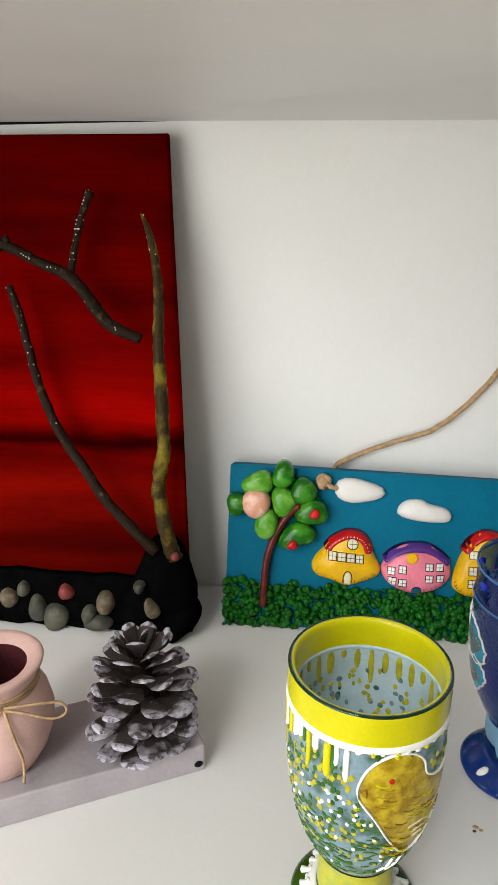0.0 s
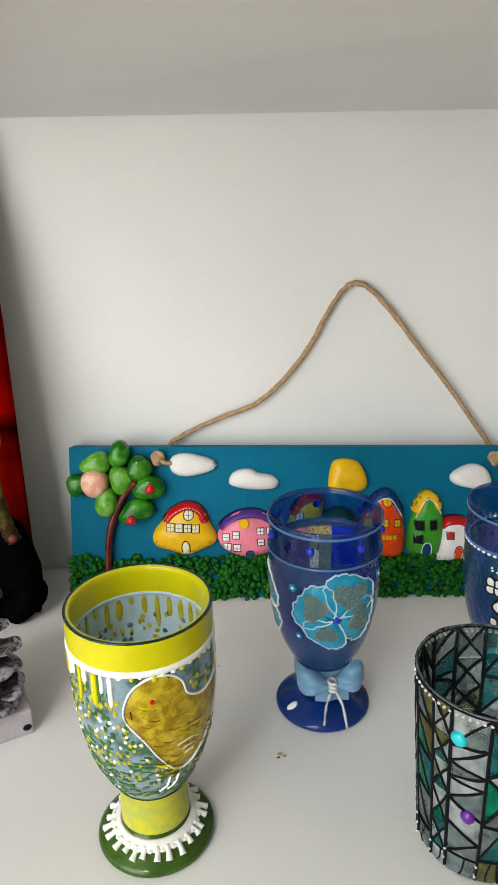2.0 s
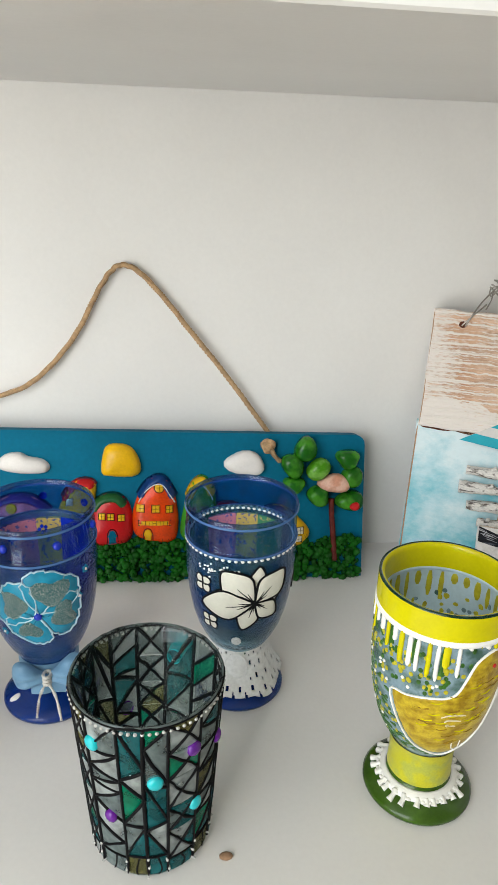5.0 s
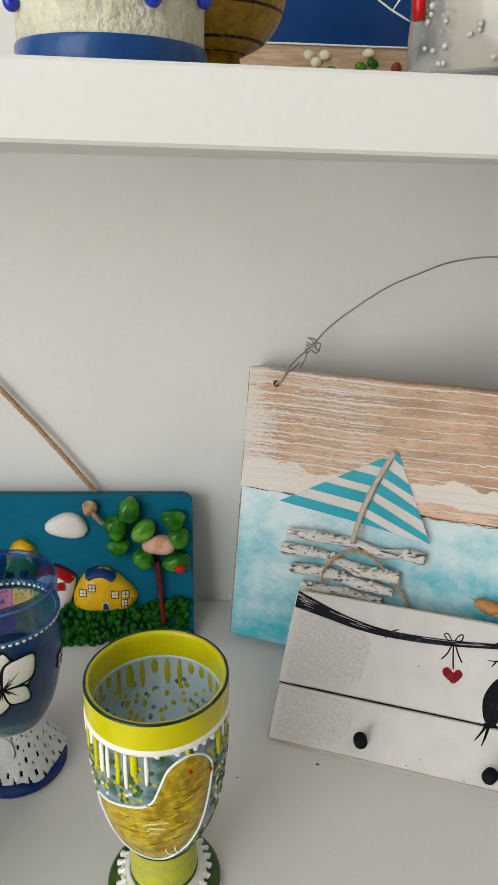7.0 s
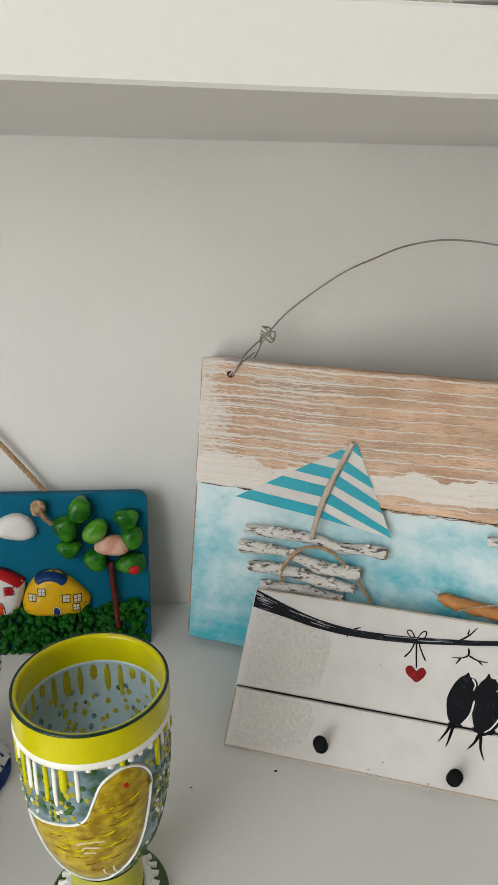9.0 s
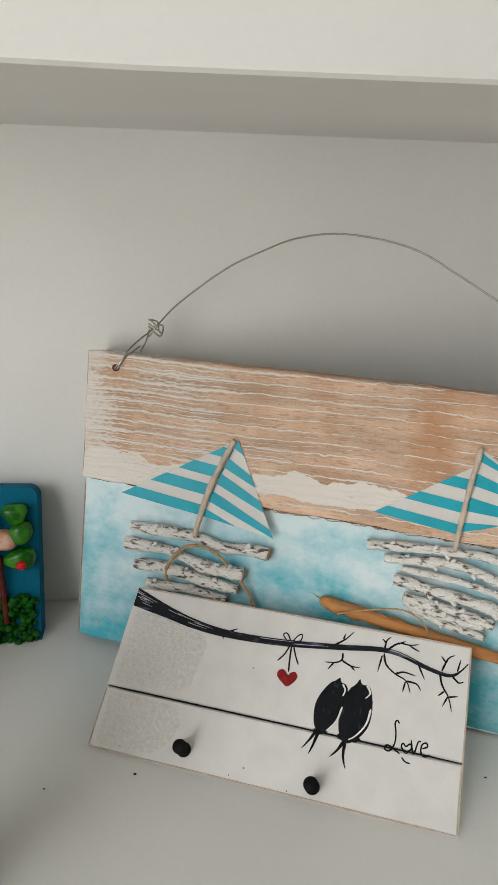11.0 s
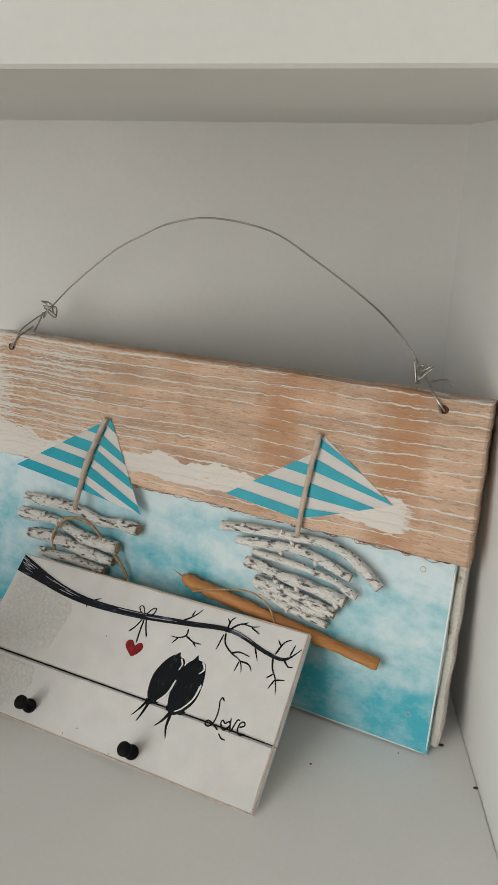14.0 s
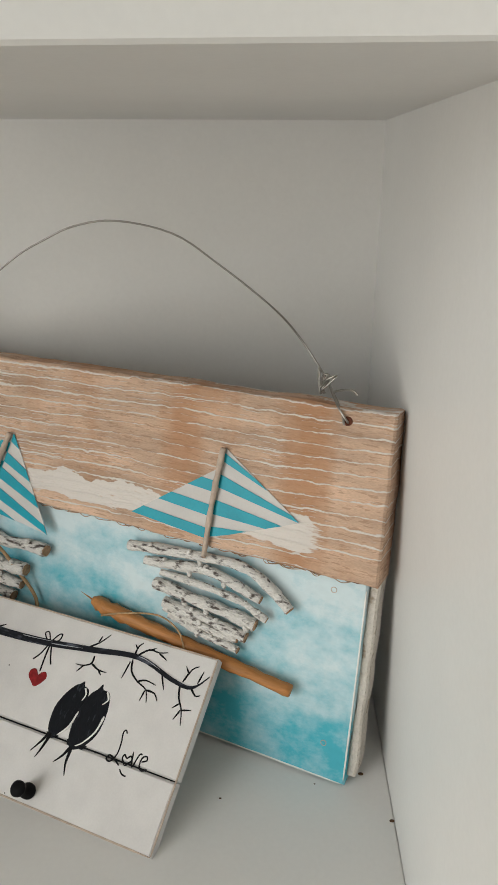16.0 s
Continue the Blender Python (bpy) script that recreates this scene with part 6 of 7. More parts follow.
for a, v, r, m in ((-82, 0.0655, 0.0037, M_aqua), (-131, 0.0830, 0.0036, M_aqua), (-120, 0.0410, 0.0034, M_violet), (-51, 0.0780, 0.0036, M_violet), (-47, 0.0420, 0.0036, M_aqua), (-20, 0.0700, 0.0034, M_violet), (70, 0.0800, 0.0038, M_aqua), (115, 0.0500, 0.0036, M_violet), (95, 0.0560, 0.0040, M_pane[1]), (78, 0.0420, 0.0042, M_pearl)):
    part("cabochon", blob(ellipse(0, v, r, r * 1.1, 0, 18, 0.04, 3), on_bowl(a, TUMB), 0.0024, 0.0003, 4), m, tumbler, "", True)

# ---- branch picture ----
def sunset():
    """Red glaze in broad level strokes, darker to the top and along one band."""
    m = mat("red_glaze", (0.075, 0.0004, 0.0004), 0.6, vary=0.25, scale=8, fine=140, second=(0.19, 0.001, 0.0005), mix=(0.38, 0.62), stretch=(0.35, 1, 2.6), bump=0.1, spec=0.0)
    nt, L = m.node_tree, m.node_tree.links.new
    b = nt.nodes["Principled BSDF"]
    old = b.inputs["Base Color"].links[0].from_socket
    co = nt.nodes.new("ShaderNodeTexCoord")
    sep = nt.nodes.new("ShaderNodeSeparateXYZ")
    L(co.outputs["Object"], sep.inputs[0])
    n = nt.nodes.new("ShaderNodeTexNoise")
    mp = nt.nodes.new("ShaderNodeMapping")
    mp.inputs["Scale"].default_value = (3, 1, 14)
    n.inputs["Scale"].default_value, n.inputs["Detail"].default_value = 3, 5
    L(co.outputs["Object"], mp.inputs[0])
    L(mp.outputs[0], n.inputs["Vector"])
    ad = nt.nodes.new("ShaderNodeMath")
    ad.operation = "MULTIPLY_ADD"
    L(n.outputs["Fac"], ad.inputs[0])
    ad.inputs[1].default_value = 0.03
    L(sep.outputs["Z"], ad.inputs[2])
    mr = nt.nodes.new("ShaderNodeMapRange")
    mr.inputs["From Min"].default_value, mr.inputs["From Max"].default_value = 0.0, 0.38
    L(ad.outputs[0], mr.inputs["Value"])
    rp = nt.nodes.new("ShaderNodeValToRGB")
    rp.color_ramp.elements[0].position, rp.color_ramp.elements[0].color = 0.0, (0.30, 0.20, 0.18, 1)
    rp.color_ramp.elements[1].position, rp.color_ramp.elements[1].color = 1.0, (0.42, 0.42, 0.42, 1)
    for p, c in ((0.17, (0.45, 1.6, 1.0)), (0.26, (0.75, 2.2, 1.2)), (0.33, (0.9, 2.4, 1.2)), (0.40, (0.85, 1.0, 1.0)), (0.42, (0.12, 0.2, 0.2)), (0.435, (0.5, 0.5, 0.5)), (0.46, (1.35, 1.2, 1.0)), (0.54, (1.15, 1, 1)), (0.70, (0.7, 0.7, 0.7))):
        e = rp.color_ramp.elements.new(p)
        e.color = (*c, 1)
    L(mr.outputs[0], rp.inputs["Fac"])
    mx = nt.nodes.new("ShaderNodeMix")
    mx.data_type, mx.blend_type = "RGBA", "MULTIPLY"
    mx.inputs["Factor"].default_value = 1.0
    L(old, mx.inputs["A"])
    L(rp.outputs["Color"], mx.inputs["B"])
    L(mx.outputs["Result"], b.inputs["Base Color"])
    return m


M_sunset = sunset()
M_bark = mat("dark_bark", (0.018, 0.010, 0.006), 0.6, vary=0.4, scale=120, fine=500, second=(0.08, 0.055, 0.025), mix=(0.60, 0.72), bump=0.6, spec=0.08)
M_bark2 = mat("yellow_green_bark", (0.035, 0.022, 0.007), 0.5, vary=0.35, scale=70, fine=500, second=(0.19, 0.14, 0.015), mix=(0.50, 0.70), bump=0.5, spec=0.1)
M_tar = mat("black_relief_paste", (0.0025, 0.0025, 0.0025), 0.5, vary=0.3, scale=90, fine=300, bump=0.4, depth=0.002, spec=0.0)
M_stone = mat("river_stone", (0.05, 0.05, 0.04), 0.5, vary=0.2, scale=90, fine=500, spread=0.35, second=(0.09, 0.085, 0.06))
M_rstone = mat("reddish_stone", (0.18, 0.035, 0.03), 0.45, vary=0.25, scale=120)
M_tanstone = mat("tan_stone", (0.09, 0.07, 0.04), 0.5, vary=0.25, scale=140, second=(0.16, 0.12, 0.085))
R = board_pose((0.8845, 0.5590, 0.0), (1, 0, 0), (0.0, 0.052, 0.350))
redb = thing("branch_picture", R, "red painted board with twigs glued on and stones", "picture")
rv, rf = slab(-0.300, 0.0, 0.0, 0.3555, 0, -0.006, 0.0002, 30, 0.05)
for v in rv:
    v.x -= 0.0185 * v.z / 0.3555 * max(0.0, (v.x + 0.3) / 0.3)
part("board", (rv, rf), M_sunset, redb, "deep red glazed board")


def Rp(u, v, h):
    """On the front of the red board."""
    return Vector((u, -h, v))


def limb(pts, rad, material, seed, name="branch", h=0.016):
    rr = random.Random(seed)
    P3 = [Rp(u, v, h + rr.uniform(-0.001, 0.002)) for u, v in pts]
    ob = part(name, tube(P3, rad, 10, 8, rough=0.16, seed=seed), material, redb, "", True)
    for k in range(5):
        i = rr.randrange(1, len(P3) - 1)
        q = P3[i] + Vector((rr.choice((-1, 1)) * rad[0] * 0.8, -rad[0] * 0.4, rr.uniform(-0.005, 0.005)))
        part("bud", ball(q, rad[0] * rr.uniform(0.35, 0.65), 1, 1, 1.3, 7, 5), material, ob, "", True)
    flecks = []
    line_ = smooth_loop(P3, 10, closed=False)
    for k in range(34):
        q = rr.choice(line_)
        a = rr.uniform(-1.2, 1.2)
        flecks.append(ball(q + Vector((math.sin(a), -math.cos(a), 0)) * rad[1] * 0.98, rr.uniform(0.0003, 0.0006), 1, 1, 1, 5, 4))
    tagged(part("bark_flecks", joined(*flecks), M_cream, ob), kind="stuff")
    return ob


limb([(-0.032, 0.3019), (-0.0247, 0.2844), (-0.0201, 0.252), (-0.0205, 0.2149), (-0.018, 0.1766), (-0.0171, 0.145), (-0.0205, 0.1164), (-0.0147, 0.0833), (-0.0086, 0.0650)], [0.0006, 0.0026, 0.0034, 0.0038, 0.0044, 0.0046, 0.0048, 0.0052, 0.0056], M_bark2, 1, h=0.018)
limb([(-0.124, 0.254), (-0.1155, 0.2278), (-0.1074, 0.1894), (-0.0927, 0.1541), (-0.0751, 0.1304), (-0.0554, 0.1023), (-0.022, 0.0700)], [0.0024, 0.0029, 0.0031, 0.0034, 0.0035, 0.0037, 0.0042], M_bark, 2, h=0.018)
limb([(-0.165, 0.292), (-0.126, 0.2811), (-0.1034, 0.2706), (-0.077, 0.2583), (-0.0547, 0.2312), (-0.0319, 0.2206)], [0.0042, 0.0038, 0.0034, 0.0040, 0.0043, 0.0034], M_bark, 3, h=0.022)
limb([(-0.0810, 0.2600), (-0.0737, 0.2946), (-0.0654, 0.3157)], [0.0026, 0.0024, 0.0027], M_bark, 4, h=0.020)
part("knot_end", ball(Rp(-0.0075, 0.0690, 0.024), 0.0032, 1, 1, 1, 9, 6), M_rstone, redb, "", True)
# black ground with a heap at the foot of the branches
rnd = random.Random(4)
def lump(u, v, ru, rv, h, seed):
    g = blob(ellipse(u, v, ru, rv, 0, 26, 0.12, seed), lambda a, b, c: Rp(a, b, c), h, 0, 7, 2.4)
    return [q + Vector((0, -0.0035 * noise.noise(q * 90), 0.0015 * noise.noise(q * 120))) for q in g[0]], g[1]
part("black_ground", slab(-0.295, 0.001, -0.012, 0.044, 0.008, 0.0, 0.0012, 33, 0.012), M_tar, redb, "rough black relief ground", True)
for q in ((-0.020, 0.040, 0.024, 0.036, 0.026, 1), (-0.010, 0.016, 0.016, 0.020, 0.024, 5), (-0.034, 0.020, 0.022, 0.024, 0.020, 6)):
    part("black_mound", lump(*q), M_tar, redb, "", True)
for u, v, a, b, r, m, k in ((-0.117, 0.0150, 0.0075, 0.0110, 8, M_stone, 1), (-0.0943, 0.0300, 0.0058, 0.0065, 0, M_rstone, 2), (-0.0768, 0.0130, 0.0058, 0.0085, -10, M_stone, 3), (-0.0641, 0.0235, 0.0072, 0.0100, -8, M_tanstone, 4), (-0.1033, 0.0090, 0.0100, 0.0115, 0, M_stone, 5), (-0.0234, 0.0300, 0.0055, 0.0072, 30, M_tanstone, 6), (-0.0700, 0.0070, 0.0120, 0.0062, 5, M_stone, 7), (-0.0324, 0.0460, 0.0040, 0.0048, 0, M_stone, 8), (-0.140, 0.022, 0.0070, 0.0080, 0, M_tanstone, 9), (-0.128, 0.0300, 0.0050, 0.0060, 0, M_stone, 10)):
    part("stone", blob(ellipse(u, v, a, b, r, 18, 0.08, k), lambda p, q, c: Rp(p, q, c), 0.008, 0.026 if u > -0.04 else 0.0075, 5, 2.4), m, redb, "", True)

# ---- grey block with pot and cone ----
M_greyp = mat("lilac_grey_paint", (0.39, 0.35, 0.375), 0.55, vary=0.10, scale=40, fine=400, bump=0.15)
M_pot = mat("pale_pink_clay_paint", (0.62, 0.40, 0.36), 0.65, vary=0.07, scale=60, fine=500, bump=0.15)
M_potin = mat("dark_red_interior", (0.05, 0.006, 0.008), 0.8, vary=0.3)
M_scale = mat("whitewashed_cone_scale", (0.040, 0.030, 0.028), 0.7, vary=0.35, scale=110, fine=600, second=(0.46, 0.43, 0.48), mix=(0.50, 0.76), spread=0.35, bump=0.4)
# the wash lies on the tips of the scales, away from the core
_nt = M_scale.node_tree
_ramp = next(q for q in _nt.nodes if q.type == "VALTORGB")
_src = _ramp.inputs["Fac"].links[0].from_socket
_co, _flat, _len, _out = (_nt.nodes.new(k) for k in ("ShaderNodeTexCoord", "ShaderNodeVectorMath", "ShaderNodeVectorMath", "ShaderNodeMath"))
_flat.operation, _len.operation, _out.operation = "MULTIPLY", "LENGTH", "MULTIPLY_ADD"
_flat.inputs[1].default_value = (1, 1, 0.12)
_nt.links.new(_co.outputs["Object"], _flat.inputs[0])
_nt.links.new(_flat.outputs["Vector"], _len.inputs[0])
_nt.links.new(_len.outputs["Value"], _out.inputs[0])
_out.inputs[1].default_value = 14.0
_lift = _nt.nodes.new("ShaderNodeMath")
_lift.operation = "SUBTRACT"
_lift.inputs[1].default_value = 0.28
_nt.links.new(_src, _lift.inputs[0])
_nt.links.new(_lift.outputs[0], _out.inputs[2])
_nt.links.new(_out.outputs[0], _ramp.inputs["Fac"])
BX = Matrix.Translation((0.9195, 0.4290, 0)) @ pose(0, 0, 0, 0, 0, 28.0)
blockob = thing("wooden_block", BX, "lilac grey painted wooden block under the pot", "block")
part("body", block(-0.240, 0.0, 0.0, 0.0, 0.062, 0.0180, 0.0011), M_greyp, blockob)
part("nick", ball((-0.0040, -0.0004, 0.0060), 0.0022, 1.2, 0.4, 1, 8, 5), M_black, blockob)

pot = thing("clay_pot", Matrix.Translation((0.8100, 0.4060, 0.0181)) @ Matrix.Diagonal((0.99, 0.99, 0.90, 1)), "pale pink painted clay pot with string bow", "pot")
part("body", lathe([(0.0, 0.0), (0.0190, 0.0), (0.0205, 0.0015), (0.0260, 0.0120), (0.0300, 0.0250), (0.0308, 0.0350), (0.0285, 0.0470), (0.0245, 0.0555), (0.0235, 0.0590), (0.0250, 0.0640), (0.0275, 0.0680), (0.0280, 0.0700), (0.0270, 0.0712), (0.0240, 0.0705), (0.0190, 0.0670)], 56), M_pot, pot, "", True)
part("interior", lathe([(0.0192, 0.0671), (0.0180, 0.0600), (0.0250, 0.0400), (0.0200, 0.0040), (0.0, 0.0035)], 48), M_potin, pot, "dark red inside", True)
part("string_wrap", joined(*[tube([(0.0243 * math.cos(a), 0.0243 * math.sin(a), 0.0560 + 0.0016 * k + 0.0006 * math.sin(3 * a)) for a in [i * 0.2618 for i in range(25)]], 0.0008, 6, 2) for k in range(3)]), M_rope, pot, "jute string", True)
part("string_bow", moved(joined(tube([(0.004, -0.0260, 0.0570), (0.018, -0.0300, 0.0585), (0.031, -0.0290, 0.0545), (0.034, -0.0300, 0.0480), (0.027, -0.0310, 0.0465), (0.012, -0.0290, 0.0540), (0.004, -0.0265, 0.0560)], 0.0008, 6, 6), tube([(0.004, -0.0265, 0.0565), (0.007, -0.0310, 0.040), (0.010, -0.0310, 0.022), (0.009, -0.0270, 0.003)], 0.0008, 6, 6), tube([(0.004, -0.0260, 0.0570), (-0.010, -0.0290, 0.0600), (-0.022, -0.0270, 0.0520), (-0.008, -0.0280, 0.0530), (0.004, -0.0265, 0.0560)], 0.0008, 6, 6)), pose(0, 0, 0, 0, 0, 30)), M_rope, pot, "jute string bow", True)

cone = thing("pine_cone", Matrix.Translation((0.8840, 0.4310, 0.0181)) @ Matrix.Diagonal((1.05, 1.05, 1.02, 1)), "whitewashed grey pine cone standing on the block", "pine cone")
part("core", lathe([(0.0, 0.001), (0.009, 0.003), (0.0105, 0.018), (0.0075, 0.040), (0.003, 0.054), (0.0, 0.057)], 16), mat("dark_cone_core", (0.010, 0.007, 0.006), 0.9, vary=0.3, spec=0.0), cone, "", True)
rnd = random.Random(14)


M_tipwash = mat("lavender_white_wash", (0.40, 0.375, 0.43), 0.75, vary=0.3, scale=260, fine=900, second=(0.09, 0.075, 0.08), mix=(0.46, 0.60), spread=0.35, bump=0.4)
ROWS = ((0.0, 0.35, 0.0010, 0.0), (0.35, 0.62, 0.0010, 0.0006), (0.70, 0.98, 0.0012, 0.0004), (0.90, 0.88, 0.0015, 0.0), (1.0, 0.52, 0.0012, -0.0004))
TIP = ((0.88, 0.92, 0.0013, 0.0001), (0.93, 0.86, 0.0019, 0.0), (1.0, 0.60, 0.0017, -0.0004), (1.025, 0.35, 0.0010, -0.0006))


def cone_scale(L, w, rows):
    """A woody scale: thin at the root, wide and blunt at the tip."""
    V, F = [], []
    for t, ww, th, lift in rows:
        for a, k in ((-1, 0.0), (-0.5, 0.8), (0, 1.0), (0.5, 0.8), (1, 0.0)):
            V.append(Vector((t * L, a * ww * w / 2, lift + th * 0.62 * (0.2 + k * 0.8))))
        for a, k in ((1, 0.0), (0.5, 0.7), (0, 0.9), (-0.5, 0.7), (-1, 0.0)):
            V.append(Vector((t * L, a * ww * w / 2, lift - th * 0.62 * (0.1 + k * 0.5))))
    n = 10
    for i in range(len(rows) - 1):
        F += [(i * n + j, i * n + (j + 1) % n, (i + 1) * n + (j + 1) % n, (i + 1) * n + j) for j in range(n)]
    F += [tuple(range(n - 1, -1, -1)), tuple(range((len(rows) - 1) * n, len(rows) * n))]
    return V, F


def add_scale(m, L, w):
    sc = part("scale", moved(cone_scale(L, w, ROWS), m), M_scale, cone)
    part("washed_tip", moved(cone_scale(L, w, TIP), m), M_tipwash, sc)


for k in range(58):
    t = k / 57
    z = 0.003 + 0.050 * t ** 0.95
    reach = 0.0325 * (1 - 0.16 * (1 - t) ** 2) * (1 - 0.62 * max(0, t - 0.40) ** 1.1) * rnd.uniform(0.90, 1.08)
    up = -6 + 34 * t + 26 * t ** 4 + rnd.uniform(-6, 6)
    m = Matrix.Translation((0, 0, z)) @ pose(0, 0, 0, rnd.uniform(-12, 12), -up, k * 137.5) @ Matrix.Translation((0.004, 0, 0))
    add_scale(m, reach - 0.004, rnd.uniform(0.0150, 0.0190) * (1 - 0.42 * t))
for k in range(6):
    m = Matrix.Translation((0, 0, 0.050)) @ pose(0, 0, 0, rnd.uniform(-10, 10), -rnd.uniform(42, 82), k * 63 + 20) @ Matrix.Translation((0.002, 0, 0))
    add_scale(m, rnd.uniform(0.016, 0.024), rnd.uniform(0.0055, 0.0080))

# ---- small dirt on the shelf ----
M_speck = mat("brown_crumb", (0.10, 0.055, 0.03), 0.7, vary=0.4, scale=400)
for (x, y), r, m in (((1.067, 0.409), 0.0014, M_rope), ((1.0695, 0.4075), 0.0010, M_rope), ((1.0660, 0.4065), 0.0009, M_speck), ((1.200, 0.335), 0.0030, M_cut), ((1.400, 0.445), 0.0009, M_black), ((1.349, 0.438), 0.0006, M_black), ((1.702, 0.4175), 0.0012, M_speck), ((1.687, 0.448), 0.0014, M_speck), ((1.607, 0.428), 0.0007, M_speck), ((1.028, 0.490), 0.0006, M_speck), ((1.66, 0.44), 0.0005, M_speck)):
    x = min(x, 1.7006)
    c = new("crumb", mesh("crumb", *moved(ball((0, 0, r * 0.25), r, 1.2, 0.8, 0.35, 9, 5), Matrix.Translation((x, y, 0))), m, True))
    tagged(c, "small brown crumb of dirt on the white shelf", "crumb", "crumbs")

# ---- things on the board above ----
ZT = 0.3705
M_crackle = mat("ivory_crackle", (0.62, 0.59, 0.47), 0.6, vary=0.15, scale=120, fine=500, second=(0.48, 0.44, 0.30), mix=(0.52, 0.68), bump=0.8, depth=0.0015)
M_ribbon = mat("royal_blue_ribbon", (0.008, 0.06, 0.22), 0.3, vary=0.15, scale=30, coat=0.3)
M_gold = mat("gold_paint", (0.38, 0.22, 0.02), 0.35, vary=0.35, scale=300, fine=1200, coat=0.2)
M_brown = mat("brown_glitter", (0.035, 0.015, 0.008), 0.4, vary=0.5, scale=700, fine=1500, second=(0.30, 0.20, 0.05), mix=(0.58, 0.66), bump=0.6)
M_oak = mat("light_oak", (0.42, 0.28, 0.18), 0.6, vary=0.2, scale=60, fine=400, second=(0.52, 0.38, 0.27), stretch=(1, 1, 8))
M_canvas = mat("white_canvas", (0.74, 0.74, 0.74), 0.8, vary=0.03, scale=200, fine=900)
jar = thing("lace_jar", Matrix.Translation((1.3035, 0.347, ZT + 0.001)), "ivory textured jar with blue ribbon and beads", "jar")
part("body", lathe([(0.0, 0.0), (0.0262, 0.0), (0.0268, 0.001), (0.0272, 0.110), (0.024, 0.118), (0.022, 0.118), (0.0, 0.112)], 48), M_crackle, jar, "", True)
part("ribbon", lathe([(0.0272, 0.0008), (0.0276, 0.0015), (0.0276, 0.0078), (0.0272, 0.0085)], 48), M_ribbon, jar, "royal blue ribbon", True)
for a, z in ((-110, 0.0185), (-62, 0.0170), (-150, 0.017), (-20, 0.020)):
    part("bead", ball((0.0285 * math.cos(radians(a)), 0.0285 * math.sin(radians(a)), z), 0.0024, 1, 1, 1, 12, 8), M_gem, jar, "blue bead", True)
vase = thing("striped_vase", Matrix.Translation((1.3335, 0.405, ZT + 0.001)), "round gold and brown striped vase on foot", "vase")
part("foot", lathe([(0.0, 0.0), (0.0135, 0.0), (0.0138, 0.004), (0.0105, 0.0160), (0.0, 0.0160)], 32), M_gold, vase, "", True)
prof = [(0.0105, 0.0120), (0.019, 0.0160), (0.0255, 0.0240), (0.0275, 0.0330), (0.0262, 0.0430), (0.0215, 0.0520), (0.014, 0.058), (0.011, 0.064), (0.014, 0.070)]
prof = [(r_, z_ + 0.0035) for r_, z_ in prof]
part("body", lathe([(q.x, q.y) for q in smooth_loop([(*p, 0) for p in prof], 5, closed=False)], 48), M_gold, vase, "", True)
for z, w in ((0.0180, 0.0040), (0.0245, 0.0028), (0.0310, 0.0045), (0.0390, 0.0040)):
    part("stripe", lathe([(radius_at(prof, z + w * k) + 0.0004, z + w * k) for k in (-0.5, -0.2, 0.2, 0.5)], 48), M_brown, vase, "brown glitter stripe", True)
frame_ob = thing("tree_painting", Matrix.Translation((1.331, 0.556, ZT + 0.001)) @ Matrix.Diagonal((1, 1, 0.86, 1)), "blue painting of white tree in oak frame", "painting")
part("board", block(0.0, 0.0, 0.0, 0.150, 0.012, 0.200, 0.0008), M_oak, frame_ob, "oak board")
part("painted_sky", block(0.0, -0.0012, 0.052, 0.150, 0.0, 0.196), M_navy, frame_ob, "dark blue painted field")
FP = lambda u, v, h: Vector((u, -h - 0.0012, v))
part("painted_edge", stroke([(0.0, 0.052), (0.05, 0.0523), (0.10, 0.0518), (0.15, 0.052)], 0.0012, FP, 0.0004), M_white, frame_ob)
part("painted_branch", joined(*[stroke(p, 0.0016, FP, 0.0004, 0, 3, 0.0008) for p in ([(0.0, 0.064), (0.018, 0.074), (0.036, 0.090), (0.05, 0.115)], [(0.012, 0.071), (0.0, 0.078)], [(0.016, 0.073), (0.014, 0.090)], [(0.12, 0.066), (0.100, 0.078), (0.085, 0.096), (0.075, 0.12)], [(0.108, 0.073), (0.118, 0.09)])]), M_white, frame_ob)
for u, v, m in ((0.058, 0.036, M_leaf), (0.075, 0.037, M_leaf), (0.066, 0.042, M_cream), (0.062, 0.046, M_cream), (0.092, 0.040, M_leaf), (0.099, 0.042, M_leaf), (0.096, 0.048, M_cream), (0.113, 0.040, M_rstone), (0.071, 0.046, M_cream)):
    part("pebble", blob(ellipse(u, v, 0.0034, 0.0032, 0, 14, 0.12, int(u * 1e4)), lambda a, b, h: Vector((a, -h, b)), 0.003), m, frame_ob, "", True)
small = thing("checked_ornament", Matrix.Translation((1.3500, 0.418, ZT + 0.001)), "small blue and white painted pebble", "ornament")
part("body", ball((0, 0, 0.0070), 0.0062, 1, 0.8, 1.1, 14, 9), M_navy, small, "", True)
part("white_stripe", ball((0.0005, -0.0012, 0.0075), 0.0052, 0.35, 0.85, 1.15, 10, 8), M_white, small, "", True)
M_clearjar = mat("clear_jar_glass", (0.86, 0.87, 0.85), 0.05, vary=0.03, transmission=0.9, bump=0.05)
pj = thing("pearl_jar", Matrix.Translation((1.4335, 0.366, ZT + 0.001)), "clear glass jar dotted with pearls", "jar")
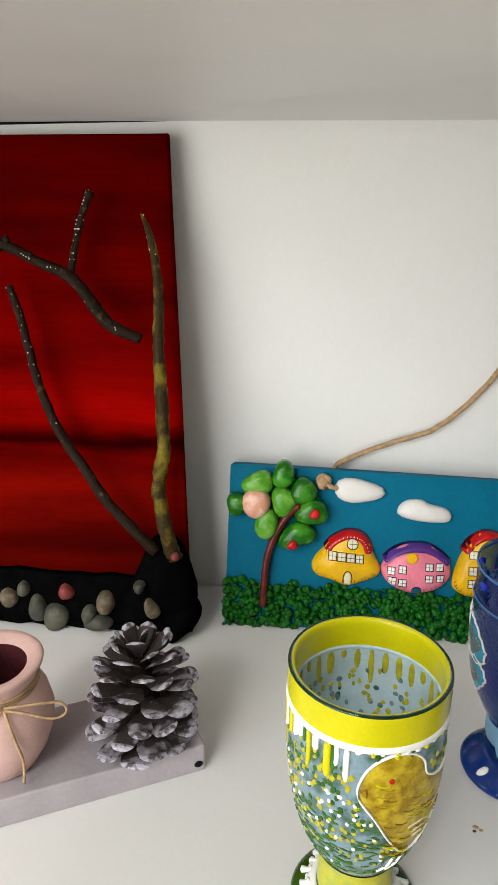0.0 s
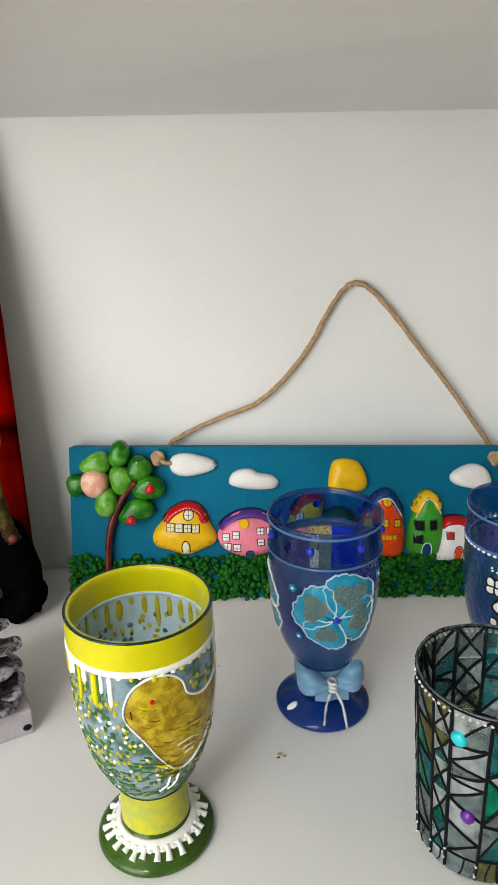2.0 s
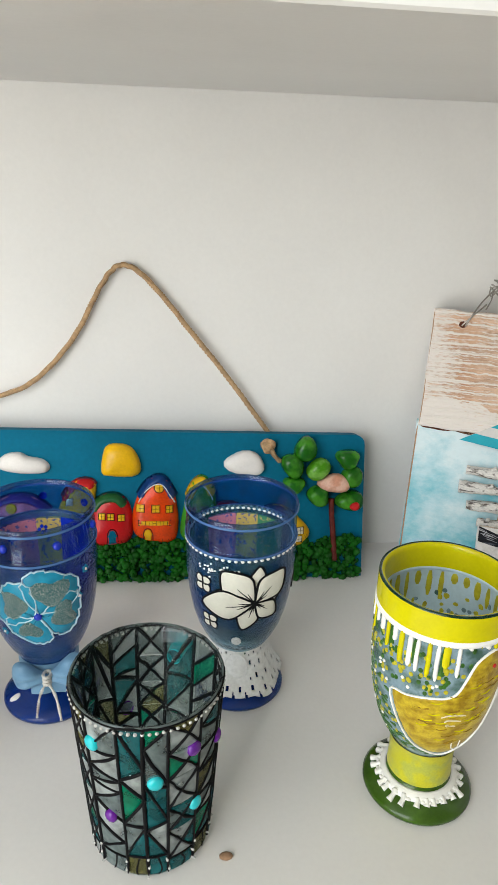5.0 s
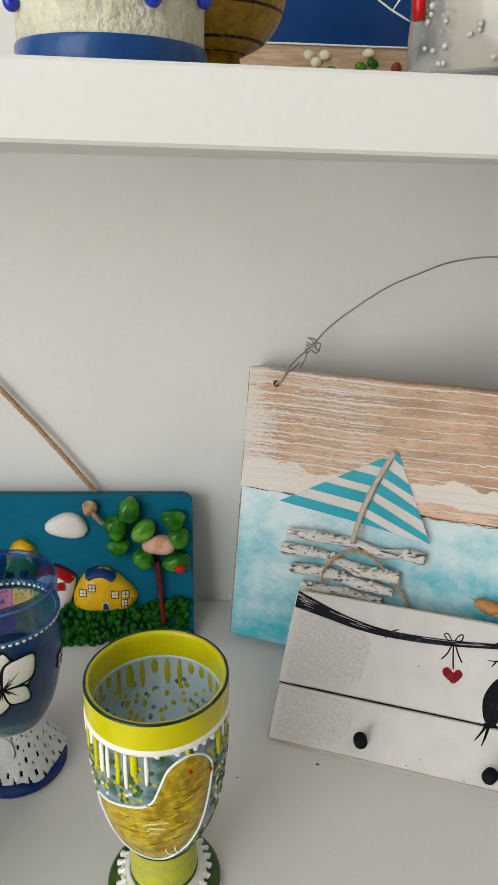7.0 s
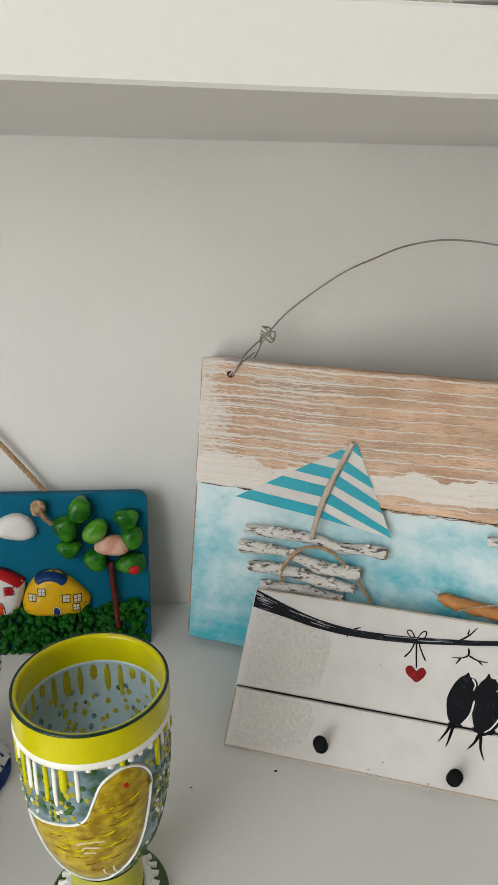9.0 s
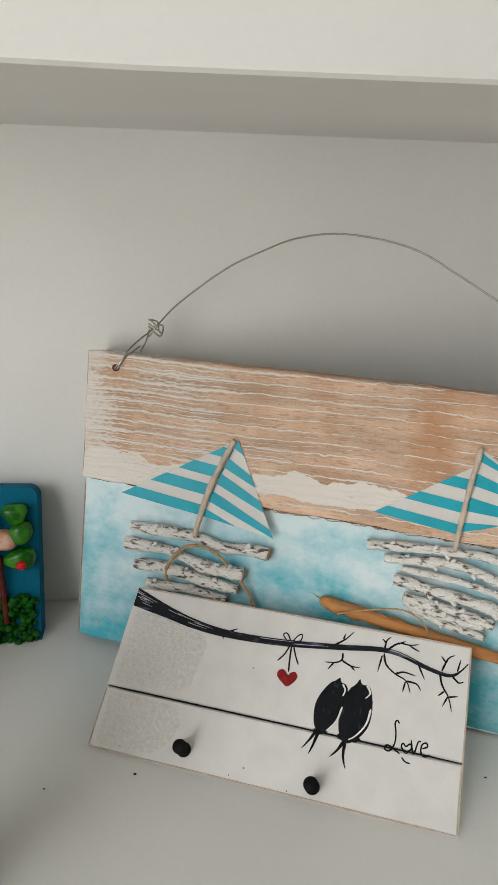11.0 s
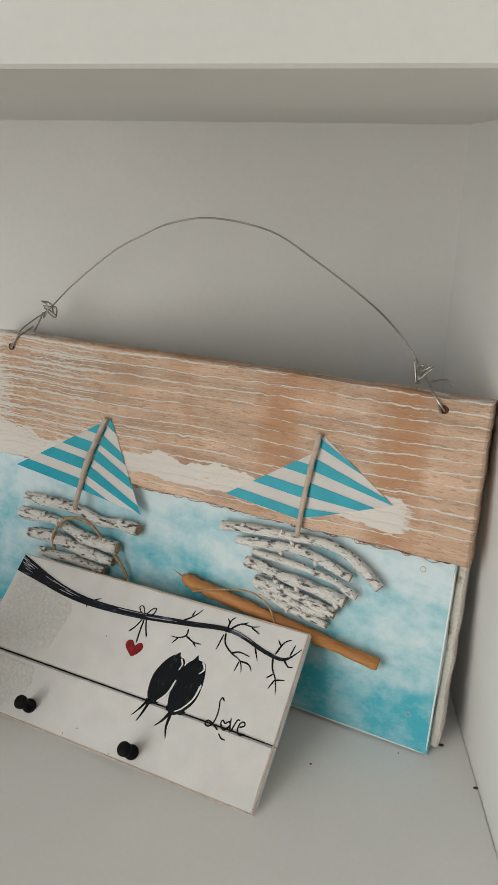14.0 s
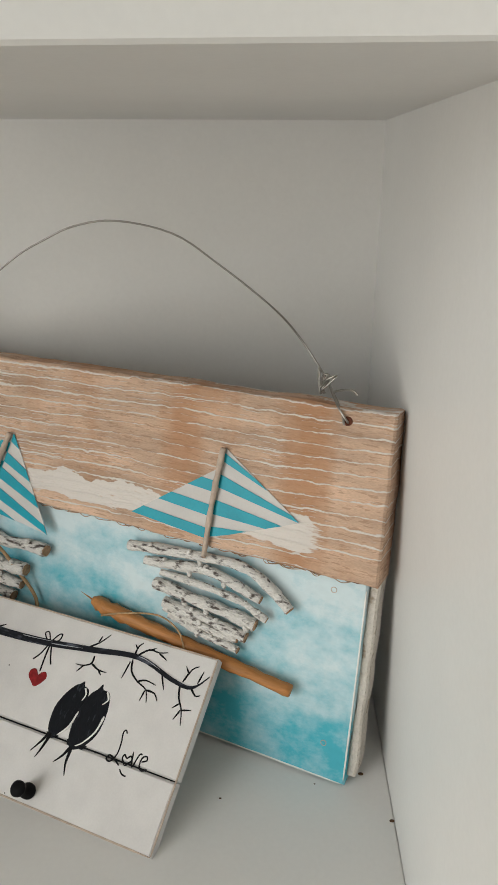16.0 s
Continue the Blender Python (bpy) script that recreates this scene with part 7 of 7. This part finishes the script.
part("glass", lathe([(0.0, 0.0), (0.0335, 0.0), (0.0355, 0.003), (0.0360, 0.100), (0.0345, 0.101), (0.0340, 0.005), (0.0, 0.004)], 48), M_clearjar, pj, "", True).visible_shadow = False
part("filling", lathe([(0.0, 0.0055), (0.0325, 0.0055), (0.0325, 0.090), (0.0, 0.090)], 40), mat("pale_sand_filling", (0.60, 0.50, 0.43), 0.8, vary=0.15, scale=80), pj, "", True)
rnd = random.Random(2)
for k in range(150):
    a, z = rnd.uniform(-180, 0), rnd.uniform(0.002, 0.06)
    part("pearl", ball((0.0362 * math.cos(radians(a)), 0.0362 * math.sin(radians(a)), z), rnd.choice((0.0008, 0.0010, 0.0011)), 1, 1, 1, 8, 5), M_pearl, pj, "", True)
part("red_tassel", tube([(-0.0370, -0.010, 0.075), (-0.0385, -0.011, 0.045), (-0.0375, -0.012, 0.020)], [0.0012, 0.0026, 0.0020], 8, 5, rough=0.1), M_red, pj, "red cord tassel", True)
cv_ = thing("leaf_canvas", Matrix.Translation((1.557, 0.400, ZT + 0.0002)) @ Matrix.Diagonal((1, 1, 0.86, 1)), "white canvas painted with black leaves", "canvas")
part("canvas", block(0.0, 0.0, 0.0, 0.135, 0.016, 0.16, 0.0015), M_canvas, cv_)
CP = lambda u, v, h: Vector((u, -h, v))
for u, v, a, b, r, m in ((0.026, 0.0215, 0.010, 0.0045, 10, M_black), (0.044, 0.0205, 0.007, 0.0028, -15, M_black), (0.055, 0.0235, 0.008, 0.0034, 35, M_charc), (0.030, 0.036, 0.012, 0.005, 40, M_black), (0.060, 0.040, 0.012, 0.005, -30, M_charc)):
    part("painted_leaf", paint(ellipse(u, v, a, b, r, 18, 0.1, 2), CP, 0.0003), m, cv_)
part("painted_stem", joined(*[stroke(p, 0.0012, CP, 0.0003, 0, 3, 0.0006) for p in ([(-0.0, 0.0), (0.0, 0.0)], [(0.006, 0.030), (0.003, 0.0215)], [(0.016, 0.030), (0.012, 0.0205)], [(0.060, 0.030), (0.0575, 0.0195)])][1:]), M_black, cv_)
wb = thing("wooden_stand", Matrix.Translation((1.500, 0.40, ZT + 0.001)), "light oak block standing on the shelf", "block")
part("body", block(0.0, 0.0, 0.0, 0.040, 0.03, 0.09, 0.002), M_oak, wb)
